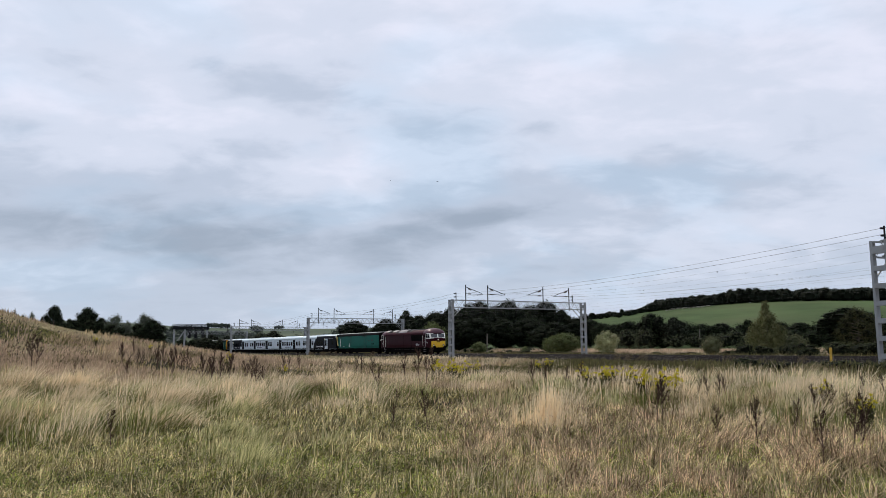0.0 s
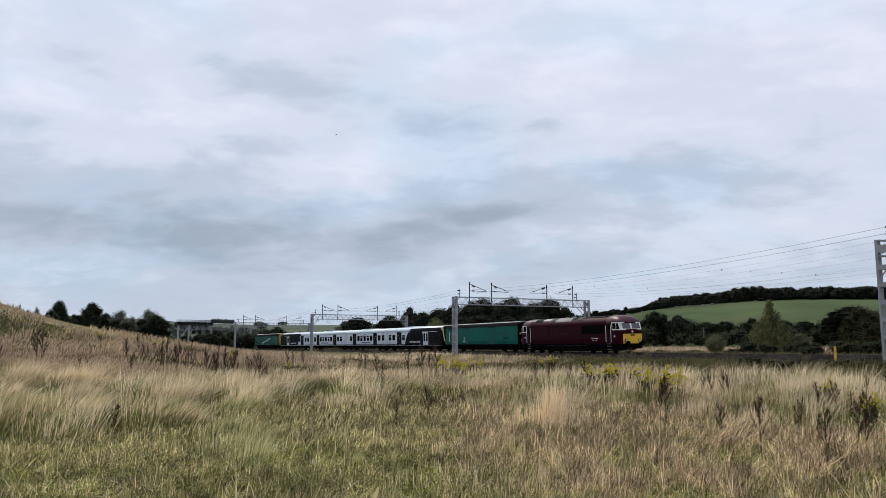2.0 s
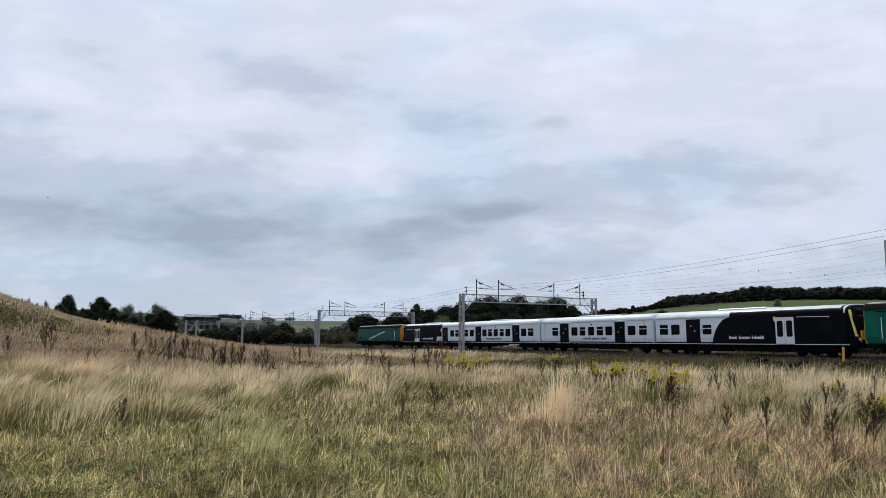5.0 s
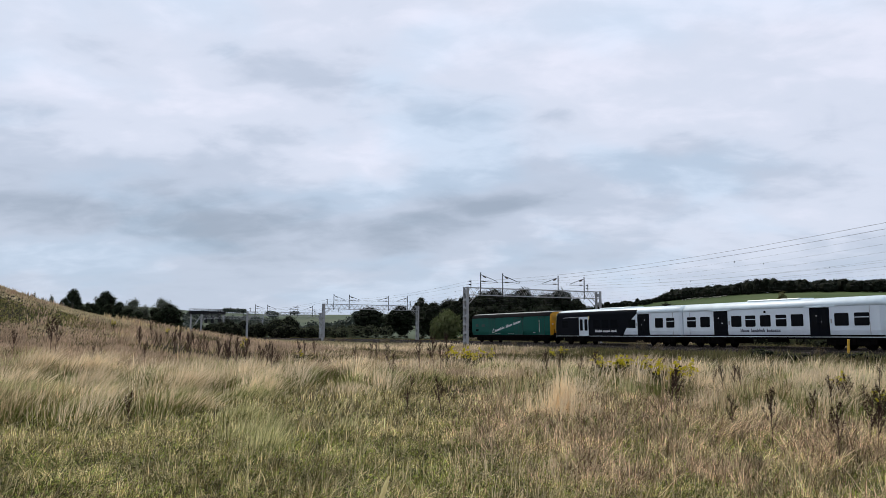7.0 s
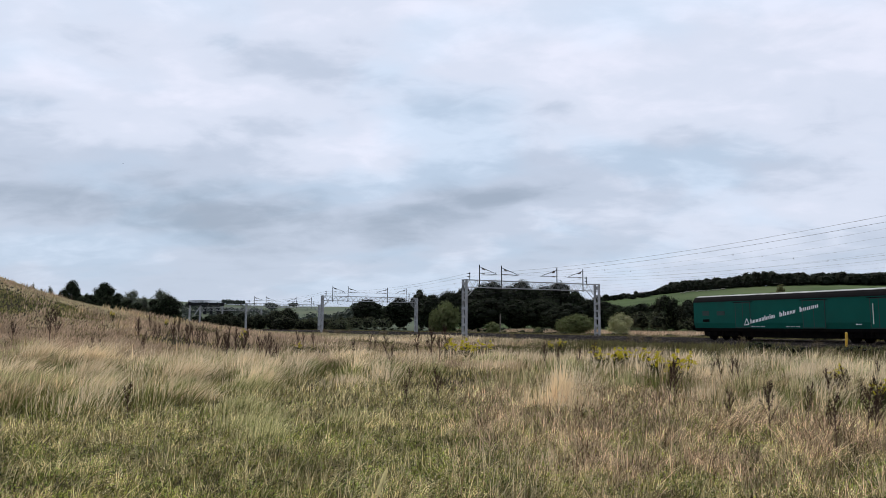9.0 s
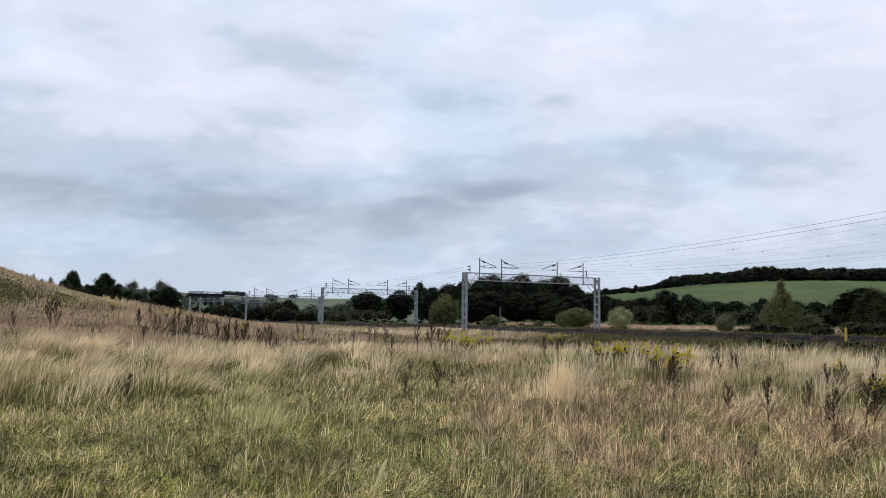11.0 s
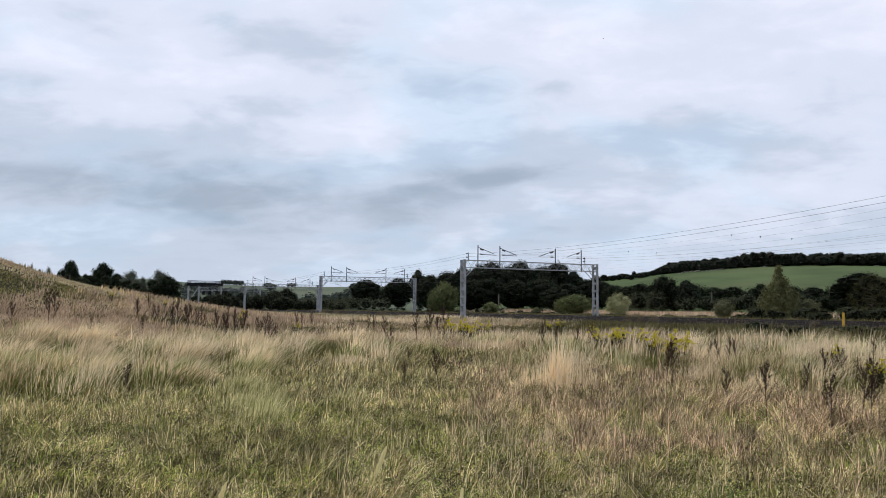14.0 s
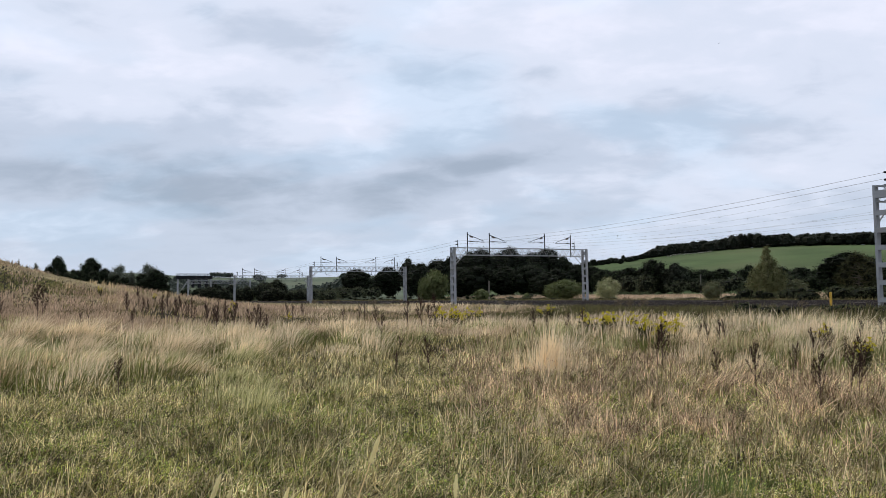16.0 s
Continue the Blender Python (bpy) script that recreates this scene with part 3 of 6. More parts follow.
def build_gantry():
    """Signal gantry over the line, far off."""
    s = 195
    th = thing("signal_gantry", "dark steel signal gantry on pale legs across the tracks", "signal gantry", at=portal_frame(s))
    part("deck", boxes((5.6, 17.6, -.9, .9, 8.6, 9.7), bevel=.05), M_DARKSTEEL, th)
    for y in (-.9, .9):
        rail = part("handrail", boxes((5.6, 17.6, y - .05, y + .05, 10.3, 10.42), (5.6, 17.6, y - .04, y + .04, 9.95, 10.05)), M_DARKSTEEL, th)
        for k in range(11):
            part("post", boxes((5.6 + k * 1.19, 5.7 + k * 1.19, y - .04, y + .04, 9.4, 10.4)), M_DARKSTEEL, rail)
    for x in (6.0, 9.6, 17.2):
        part("leg", boxes((x - .25, x + .25, -.3, .3, .0, 8.6)), M_STEEL, th, "pale galvanised leg")
    part("brace", tube(bmesh.new(), (6.3, 0, 3.2), (9.4, 0, 8.2), .16), M_STEEL, th)
    for x in (10.8, 13.0, 15.4):
        head = part("signal_head", boxes((x - .45, x + .45, -1.3, -.95, 5.6, 8.5), bevel=.05), M_DARKSTEEL, th)
        part("hood", boxes((x - .2, x + .2, -1.6, -1.3, 7.4, 7.8)), M_DARKSTEEL, head)


build_gantry()


def build_marker():
    x, y = line(-50.2, -.9)
    bm = boxes((-.065, .065, -.05, .05, 0, 1.3), bevel=.02)
    ob = part("marker_post", bm, M_YELLOW_POST, None)
    ob.matrix_basis = pose(x, y, .24, 0, 2, 30)
    tagged(ob, "upright yellow plastic marker post beside the track", "post")


build_marker()


def build_poles():
    """Weathered wooden posts before the wood and in the hedge."""
    for b, d, tall in ((3.2, 140, 3.6), (18.31, 146, 3.4)):
        x, y = d * math.sin(radians(b)), d * math.cos(radians(b))
        ob = part("wooden_pole", tube(bmesh.new(), (0, 0, -.3), (0, 0, tall), .13, .10, 8), M_POLE, None)
        ob.matrix_basis = pose(x, y, float(height(x, y)), 0, 1, 0)
        tagged(ob, "weathered grey wooden pole standing by the trees", "pole", "wooden poles")


build_poles()


def build_sheep():
    """A flock grazing along the top of the green field."""
    rng = random.Random(4)
    th = thing("sheep", "pale woolly sheep grazing on the green hill", "sheep", "flock on the hill")
    bm = bmesh.new()
    bmesh.ops.create_uvsphere(bm, u_segments=10, v_segments=7, radius=1, matrix=Matrix.Translation((0, 0, .72)) @ Matrix.Diagonal((.62, .3, .34, 1)))
    part("fleece", bm, M_FLEECE, th)
    bm = bmesh.new()
    bmesh.ops.create_uvsphere(bm, u_segments=8, v_segments=6, radius=1, matrix=Matrix.Translation((.72, 0, .62)) @ Matrix.Rotation(.7, 4, "Y") @ Matrix.Diagonal((.2, .11, .12, 1)))
    part("head", bm, M_FLEECE, th)
    for x in (-.38, .38):
        for y in (-.14, .14):
            part("leg", tube(bmesh.new(), (x, y, -.05), (x, y, .5), .045, .06, 6), M_DOCKSTEM, th)
    for k in range(18):
        b, d = 16.2 + k * .17 + rng.uniform(-.06, .06), FLOCK + rng.uniform(-14, 10)
        x, y = d * math.sin(radians(b)), d * math.cos(radians(b))
        m = pose(x, y, float(height(x, y)), 0, 0, rng.choice((0, 25, 160, 190)))
        if k:
            copy_thing(th, m)
        else:
            th.matrix_basis = m


FLOCK = 575
build_sheep()


# ---- trees, bushes, woods ----
CUBE = [(i, j, k) for i in range(3) for j in range(3) for k in range(3) if (i, j, k) != (1, 1, 1)]


def clump_quads():
    """A rounded clump of 24 faces: corners on the unit ball, and the faces."""
    where = {c: n for n, c in enumerate(CUBE)}
    pts = np.array(CUBE, float) - 1
    pts = np.tan(pts * .78)
    pts /= np.linalg.norm(pts, axis=1)[:, None]
    faces = []
    for axis in range(3):
        for side in (0, 2):
            for i in range(2):
                for j in range(2):
                    loop = []
                    for di, dj in ((0, 0), (1, 0), (1, 1), (0, 1)):
                        c = [i + di, j + dj]
                        c.insert(axis, side)
                        loop.append(where[tuple(c)])
                    faces.append(loop if side else loop[::-1])
    return pts, np.array(faces)


CLUMP, CLUMP_FACES = clump_quads()


def crown_mesh(name, rng, blobs, leaf, count, material, droop=.0, fill=.0, core=0.0, flat=.85, long=1.0):
    """Leaves on the skins of many small clumps: blobs are (x, y, z, rx, ry, rz). core: opaque lump inside each clump,
    painted dark for inner shade in the darker crowns.
    """
    bl = np.array(blobs, float)
    area = bl[:, 3] * bl[:, 5]
    pick = rng.choice(len(bl), count, p=area / area.sum())
    v = rng.normal(size=(count, 3))
    v /= np.linalg.norm(v, axis=1)[:, None]
    rad = rng.uniform(.55, 1.04, count) ** .6 if not core else core * .9 + (1.07 - core * .9) * rng.random(count) ** .8
    inner = rng.random(count) < fill          # larger leaves fill the inside
    rad = np.where(inner, rng.uniform(.2, .72, count), rad)
    c = bl[pick, :3] + v * bl[pick, 3:] * rad[:, None]
    ln = leaf * rng.uniform(.6, 1.4, count) * np.where(inner, 2.3, 1)
    a = rng.normal(size=(count, 3)) + v * .4
    if core:      # leaves lie along the clump's skin, a little ruffled
        n = v / bl[pick, 3:]
        n = n / np.linalg.norm(n, axis=1)[:, None] + rng.normal(size=(count, 3)) * flat
        a = np.cross(n, rng.normal(size=(count, 3)))
    a[:, 2] -= droop * 2
    a /= np.linalg.norm(a, axis=1)[:, None]
    b = np.cross(n if core else rng.normal(size=(count, 3)), a)
    b /= np.linalg.norm(b, axis=1)[:, None]
    ln = ln * long
    P = np.stack([c - a * ln[:, None] * .5, c + b * ln[:, None] * .32 / long, c + a * ln[:, None] * .6, c - b * ln[:, None] * .32 / long], 1)
    verts, quads = P.reshape(-1, 3), np.arange(count * 4).reshape(-1, 4)
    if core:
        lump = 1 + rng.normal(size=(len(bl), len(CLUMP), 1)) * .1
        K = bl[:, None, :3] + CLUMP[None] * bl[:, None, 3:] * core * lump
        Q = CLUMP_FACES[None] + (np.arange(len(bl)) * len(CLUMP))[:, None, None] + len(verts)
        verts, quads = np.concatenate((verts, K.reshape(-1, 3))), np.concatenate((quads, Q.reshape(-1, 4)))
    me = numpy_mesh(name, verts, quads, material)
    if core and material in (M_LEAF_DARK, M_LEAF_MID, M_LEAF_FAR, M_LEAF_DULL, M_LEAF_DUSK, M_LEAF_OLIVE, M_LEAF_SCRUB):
        me.materials.append(M_CORE_SHADE)
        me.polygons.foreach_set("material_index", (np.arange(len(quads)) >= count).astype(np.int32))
    return me


def make_tree(rng, tall, wide, material, leaf, count, trunk=.25, spread=14, label="", category="tree", name="tree", group="", droop=0.0, pointed=0.0, clump=.2, ragged=0.0, core=.66, long=1.0):
    """A tapered trunk with limbs, and a crown of clumps round an egg-shaped whole; pointed draws it to a tip, ragged makes gaps."""
    th = thing(name, label, category, group)
    bm = bmesh.new()
    tr = tall * .022 + .04
    top = Vector((rng.normal() * .03 * tall, rng.normal() * .03 * tall, tall * .85))
    mid = Vector((top.x * .3, top.y * .3, tall * max(.15, trunk * .8)))
    tube(bm, (0, 0, -.6), mid, tr * 1.25, tr * .8, 7)
    tube(bm, mid, top, tr * .8, tr * .15, 6)
    blobs = []
    deep = tall * (1 - trunk) / 2
    for k in range(spread):
        f = (k + .5) / spread
        up = 2 * f - 1                                   # -1 at the crown's foot, 1 at its top
        env = wide / 2 * max(.1, 1 - abs(up) ** 2.4) ** .5
        if pointed:
            env = wide / 2 * (1 - f) ** pointed * min(1, .55 + 2.2 * f)
        size = clump * wide * rng.uniform(.8, 1.2) * (1 - .55 * f if pointed else 1)
        a = k * 2.4 + rng.uniform(-.4, .4)
        d = max(0, env - size * .8) * rng.uniform(.8 - ragged, 1.0 + ragged * .6)
        z = tall - deep + up * (deep - size * .75)
        c = Vector((math.cos(a) * d + top.x * f, math.sin(a) * d + top.y * f, z + rng.uniform(-.02, .02) * tall))
        flatten = rng.uniform(.7, .95) * (1.35 if pointed else 1)
        blobs.append((*c, size, size, size * flatten))
        if not ragged:
            blobs.append((c.x * .4, c.y * .4, c.z - .03 * tall, size, size, size * .9))
        root = mid.lerp(top, min(.9, f * .9))
        tube(bm, root, c, tr * .4, tr * .08, 4)
    part("trunk", bm, M_BARK, th, "brown trunk and limbs")
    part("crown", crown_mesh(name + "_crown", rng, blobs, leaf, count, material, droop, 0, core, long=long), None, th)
    return th


def plant(th, x, y, turn, size=(1, 1, 1), sink=.1, copy=True, label=""):
    z = float(height(x, y)) - sink
    ob = copy_thing(th, pose(x, y, z, 0, 0, turn)) if copy else th
    ob.matrix_basis = pose(x, y, z, 0, 0, turn) @ Matrix.Diagonal((*size, 1))
    if label:
        ob["label"] = label
    return ob


def spot(bearing, dist):
    return dist * math.sin(radians(bearing)), dist * math.cos(radians(bearing))


def put(kinds, rows):
    """Rows of bearing, distance, height, breadth, kind: trees of one group, each kind built once."""
    used = set()
    for k, (b, d, tall, wide, kind) in enumerate(rows):
        src, h0, w0 = kinds[kind]
        x, y = spot(b, d)
        grow = 1.12 if kind.startswith("oak") else 1.0
        plant(src, x, y, (k * 77) % 360, (grow * wide / w0, grow * wide / w0, tall / h0), copy=kind in used)
        used.add(kind)


def build_trees():
    rng = np.random.default_rng(11)
    wood, hedge, scrub, far = "trees of the wood", "hedgerow trees", "bushes by the line", "trees behind the mound"
    kinds = {
        "oak_a": (make_tree(rng, 11, 9, M_LEAF_DARK, .27, 7000, .03, 26, "dark broad oak tree in a dense wood", group=wood), 11, 9),
        "oak_b": (make_tree(rng, 11, 9, M_LEAF_DARK, .27, 7000, .02, 24, "dark broad oak tree in a dense wood", group=wood, clump=.22), 11, 9),
        "oak_c": (make_tree(rng, 11, 9, M_LEAF_DARK, .27, 7000, .05, 30, "dark rounded tree at the wood's edge", group=wood, clump=.19), 11, 9),
        "field": (make_tree(rng, 6, 6, M_LEAF_MID, .23, 3600, .02, 22, "dark green hedgerow tree", group=hedge), 6, 6),
        "dusk": (make_tree(rng, 8, 7, M_LEAF_DUSK, .25, 3600, .06, 26, "grey-green tree with fine leaves", group=hedge), 8, 7),
        "dull": (make_tree(rng, 6, 7, M_LEAF_DULL, .26, 3200, .02, 22, "dull olive bush beside the railway", "bush", "bush", scrub), 6, 7),
        "olive": (make_tree(rng, 5, 4.5, M_LEAF_OLIVE, .12, 6000, .04, 26, "loose olive-green willow by the track", group=scrub, clump=.17, ragged=.25, core=.5), 5, 4.5),
        "cone": (make_tree(rng, 6, 6, M_LEAF_CONE, .12, 10000, .01, 46, "feathery olive willow, broad below and narrow at the top", group=scrub, pointed=.8, clump=.15, ragged=.15, core=.42, long=1.5), 6, 6),
        "brush": (make_tree(rng, 5, 6, M_LEAF_BRUSH, .18, 6000, .0, 24, "green willow bush with upright shoots", "bush", "bush", scrub, droop=-.5, clump=.2, core=.5, long=1.9), 5, 6),
        "shrub": (make_tree(rng, 2.4, 3, M_LEAF_SHRUB, .09, 4000, .0, 18, "grey-green shrub in the rough grass", "bush", "bush", scrub, droop=-.5, clump=.2, core=.6, long=1.9), 2.4, 3),
        "bush": (make_tree(rng, 2.4, 3.2, M_LEAF_BRUSH, .11, 3000, .0, 16, "low green bush in straw grass", "bush", "bush", scrub), 2.4, 3.2),
        "pale": (make_tree(rng, 3.5, 4.1, M_LEAF_PALE, .11, 9000, .0, 24, "pale cream-green flowering bush by the railway", "bush", "bush", clump=.16, core=.45, ragged=.1), 3.5, 4.1),
        "thin": (make_tree(rng, 7, 3.6, M_LEAF_WILD, .15, 3200, .42, 18, "thin wind-blown grey-green tree with sparse leaves", group=far, clump=.2, ragged=.35, core=.4), 7, 3.6),
        "stem": (make_tree(rng, 8, 4, M_LEAF_DARK, .18, 4800, .42, 20, "dark rounded tree behind the mound", group=far, clump=.22, ragged=.12), 8, 4),
        "stem_b": (make_tree(rng, 6, 2.8, M_LEAF_MID, .15, 2400, .3, 14, "small green tree behind the mound", group=far), 6, 2.8),
    }
    rows = [
        # the wood behind the second portal
        (-1.82, 172, 8.3, 7.6, "oak_a"), (-0.55, 174, 9.1, 8.2, "oak_b"), (0.55, 170, 9.8, 7.5, "oak_c"), (1.69, 176, 10.8, 8.3, "oak_a"), (2.71, 170, 11.2, 7.8, "oak_b"), (3.88, 180, 10.7, 7.4, "oak_c"),
        (4.98, 172, 11.3, 8.3, "oak_a"), (6.39, 182, 10.5, 7.5, "oak_b"), (7.65, 170, 10.8, 8.3, "oak_c"), (8.66, 174, 8.8, 6.1, "oak_a"), (9.68, 172, 6.8, 7.6, "oak_b"), (10.73, 168, 6.2, 6.4, "oak_c"),
        (1.13, 158, 6.6, 7.9, "oak_b"), (2.6, 156, 6.8, 8.3, "oak_c"), (4.49, 158, 6.5, 8.4, "oak_a"), (6.29, 156, 6.5, 8.3, "oak_b"), (8.23, 158, 5.7, 7, "oak_c"), (7.27, 148, 4.6, 6.5, "oak_a"),
        (-0.86, 162, 6.1, 6.2, "oak_c"),
        # single trees and scrub beside the far portals
        (-2.78, 240, 12.3, 7.4, "dusk"), (-6.73, 236, 9.3, 10.4, "oak_c"), (-4.22, 216, 9, 9.2, "oak_a"), (-5.07, 222, 6.8, 5.2, "oak_b"), (-2.59, 205, 5.4, 4.5, "dusk"), (-0.73, 144, 6.4, 6.4, "brush"),
        (-1.54, 150, 5.1, 3.5, "brush"), (-12.71, 212, 4.2, 7.5, "dull"), (-13.35, 224, 6, 7.2, "dull"), (-12.35, 230, 7, 6.8, "dull"), (-14.39, 226, 5, 5.3, "dull"), (-10.77, 208, 3.4, 3.7, "dull"),
        (-11.5, 214, 3, 3.1, "dull"), (-14.98, 232, 4.5, 4.8, "dull"), (-17.04, 226, 5.3, 6.6, "dull"), (-17.89, 230, 5, 5.4, "field"), (-16.15, 236, 4.8, 4.9, "dull"), (-18.65, 246, 5.2, 5.1, "field"),
        (-15.64, 300, 6.5, 5.3, "dusk"), (-16.81, 310, 8.4, 7.3, "dusk"),
        # bushes between wood and line
        (2.66, 126, 2.4, 3.2, "bush"), (5.99, 130, 1.6, 1.5, "bush"), (8.74, 122, 3.5, 6.6, "brush"), (8, 124, 3, 3.6, "brush"), (11.88, 112, 3.5, 4.1, "pale"),
        # hedge and trees below the green hill
        (11.5, 152, 5.2, 5.4, "field"), (12.58, 150, 4.9, 5.7, "field"), (13.5, 150, 5.3, 5.3, "oak_c"), (15.07, 140, 6.7, 6.4, "field"), (16.69, 137, 5.8, 5.2, "dusk"), (15.82, 142, 4.1, 5, "field"),
        (18.59, 166, 4.9, 5.9, "field"), (19.94, 164, 4.9, 6.3, "field"), (19.3, 168, 4.5, 6.4, "oak_c"), (21.42, 164, 5.6, 3.9, "field"), (22.24, 166, 4.7, 4.9, "field"), (23.67, 164, 5.1, 5.8, "field"),
        (24.82, 162, 4.8, 5.7, "oak_b"), (25.71, 160, 4.4, 4.7, "field"), (16.81, 150, 3.2, 5.3, "field"), (18.15, 150, 3, 5.3, "field"), (19.65, 148, 2.8, 5.2, "field"), (20.8, 150, 3, 4.4, "oak_c"),
        (24.18, 140, 3.3, 4.9, "field"), (25.56, 138, 3.1, 5.3, "field"), (26.58, 136, 3.2, 4, "field"), (27.57, 112, 5.8, 7.6, "oak_c"), (28.93, 116, 5.2, 6.1, "oak_a"), (28.19, 88, 4.6, 4.3, "olive"),
        (29.06, 90, 3.1, 2.6, "olive"), (22.72, 92, 6, 6.2, "cone"), (24.51, 92, 2.2, 3, "shrub"), (19.08, 97, 2.5, 2.9, "shrub"), (30.51, 110, 4.6, 6.5, "field"), (32.05, 105, 4.7, 7.7, "oak_b"),
        (33.82, 108, 4.3, 7.9, "field"),
        # behind the mound
        (-26.85, 128, 8.7, 2.8, "stem"), (-24.93, 132, 8.8, 3.7, "stem"), (-23.94, 128, 6.9, 2.8, "stem"), (-25.88, 128, 6.7, 1.7, "stem_b"), (-23.12, 126, 7.2, 3.5, "thin"), (-22.32, 124, 6.2, 2.4, "thin"),
        (-21.12, 124, 7.3, 3.8, "thin"), (-20.6, 118, 6.3, 3.6, "stem"), (-29.12, 92, 5.7, 0.7, "thin"), (-28.56, 100, 5.9, 0.6, "stem_b"), (-28.14, 96, 5.9, 1.3, "thin"), (-27.57, 110, 6.3, 0.8, "stem_b"),
        (-26.29, 124, 6, 2.7, "stem_b"), (-25.37, 126, 6.4, 2.8, "stem_b"), (-24.43, 125, 6.3, 2.6, "stem_b"), (-23.43, 123, 5.7, 2.9, "stem_b"), (-21.81, 122, 5.8, 2.9, "stem_b"), (-22.65, 121, 5.3, 2.5, "stem_b"),
        (-19.85, 120, 4.1, 1.8, "stem_b"), (-21.41, 119, 5.1, 2.8, "stem"),

    ]
    put(kinds, rows)


build_trees()


def far_wood(name, label, rng, spots, leaf, per, material, core=.68):
    blobs, counts = [], 0
    for x, y, r, h in spots:
        z = float(height(x, y))
        blobs.append((x, y, z + h * .5, r, r, h * .55))
        blobs.append((x + rng.normal() * r * .4, y + rng.normal() * r * .4, z + h * .78, r * .55, r * .55, h * .3))
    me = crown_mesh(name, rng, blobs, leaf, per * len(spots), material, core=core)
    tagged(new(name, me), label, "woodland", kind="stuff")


def build_far_woods():
    rng = np.random.default_rng(5)
    sp = []
    for b in np.arange(13.9, 40, .2):          # wood along the hill's crest
        for d in (600, 625, 655):
            x, y = spot(b + rng.normal() * .08, d + rng.normal() * 8)
            grow = min(1, (b - 13.6) / 2.2)
            sp.append((x, y, rng.uniform(3.6, 6), (5.2 + 2.8 * rng.random() + (2.2 if 20.6 < b < 22.6 else 0)) * grow + .8))
    for b in np.arange(10.2, 14.0, .22):
        x, y = spot(b, 560 + rng.normal() * 8)
        sp.append((x, y, rng.uniform(2, 3.4), rng.uniform(2.5, 5.2)))
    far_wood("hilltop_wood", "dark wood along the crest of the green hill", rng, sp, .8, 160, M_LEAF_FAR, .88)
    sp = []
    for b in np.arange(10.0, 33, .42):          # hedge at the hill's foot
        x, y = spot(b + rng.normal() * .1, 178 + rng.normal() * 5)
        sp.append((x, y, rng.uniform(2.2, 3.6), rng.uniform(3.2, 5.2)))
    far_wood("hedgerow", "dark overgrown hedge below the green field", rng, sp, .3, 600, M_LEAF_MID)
    sp = []
    for row in range(5):                        # hedges and copses on the far land
        d0 = 640 + row * 130
        for b in np.arange(-24, 3, .30):
            if lattice(b * .55 + row * 7.1, row * 3.3, 21) > .56:
                x, y = spot(b + rng.normal() * .12, d0 + rng.normal() * 22)
                sp.append((x, y, rng.uniform(5, 12), rng.uniform(4, 10)))
    for b0, b1, d in ((-16.9, -15.6, 1500), (-12.2, -11.8, 1480), (-7.6, -6.0, 1500), (-13.9, -13.5, 1480)):
        for b in np.arange(b0, b1, .16):
            x, y = spot(b, d)
            sp.append((x, y, 7, 9 if b0 < -15 else 7))
    far_wood("distant_copses", "hedges and copses, coloured pale for haze, on distant rolling fields", rng, sp, 1.9, 80, M_LEAF_HAZE)
    sp = []
    for s in np.arange(112, 260, 2.2):          # thicket beside the far portals
        for k in range(2):
            x, y = line(s + rng.normal(), 23 + rng.uniform(0, 16))
            sp.append((x, y, rng.uniform(1.8, 3.2), rng.uniform(1.8, 3.4)))
    for s in np.arange(30, 112, 1.6):           # low scrub where the far fields show over it
        x, y = line(s + rng.normal(), 24 + rng.uniform(0, 10))
        sp.append((x, y, rng.uniform(.7, 1.5), rng.uniform(.5, 1.0)))
    for s in np.arange(-10, 70, 2.4):
        x, y = line(s, 48 + rng.uniform(0, 14))
        sp.append((x, y, rng.uniform(1.5, 3), rng.uniform(1.6, 3.4)))
    far_wood("thicket", "dark green thicket of scrub beside the railway", rng, sp, .3, 240, M_LEAF_DULL, .55)
    # low scrub of brambles just behind the line
    sp = []
    for s in np.arange(-95, 60, 1.3):
        o = 21.5 + rng.normal() * .9 + (2.0 if s > -20 else 0)
        x, y = line(s, o)
        if s < -22 or rng.random() < .3:
            sp.append((x, y, rng.uniform(.9, 1.7), rng.uniform(.7, 1.5) if s < -22 else .7))
    for s in np.arange(-76, -46, .8):
        x, y = line(s, -3.6 + rng.normal() * .8)
        sp.append((x, y, rng.uniform(.6, 1.1), rng.uniform(.3, .6)))
    far_wood("bramble_scrub", "low dark brambles along both sides of the railway", rng, sp, .14, 220, M_LEAF_SCRUB)
    # dry weeds on the near shoulder of the ballast
    sp = []
    for s in np.arange(-75, 60, 1.1):
        if lattice(s * .35, .5, 61) > .55:
            x, y = line(s + rng.normal() * .3, -.9 + rng.uniform(-.5, .9))
            sp.append((x, y, rng.uniform(.25, .5), rng.uniform(.7, 1.15)))
    far_wood("lineside_weeds", "dry brown weeds on the shoulder of the ballast", rng, sp, .07, 260, M_LEAF_BROWN, 0)


build_far_woods()


# ---- the train: x runs forward, the camera's side is at negative y, z up from the rail ----
def roof_arc(x, w, zc, zt, n=10, power=.8):
    out = []
    for i in range(n + 1):
        a = math.pi * (1 - i / n)
        c, s = math.cos(a), math.sin(a)
        out.append((x, w * math.copysign(abs(c) ** power, c), zc + (zt - zc) * s ** power))
    return out


def side_ring(x, w, zb, zc, tuck=.06):
    return [(x, -w + tuck, zb), (x, -w, zb + .5), (x, -w, (zb + zc) / 2), (x, -w + .02, zc), (x, w - .02, zc), (x, w, (zb + zc) / 2), (x, w, zb + .5), (x, w - tuck, zb)]


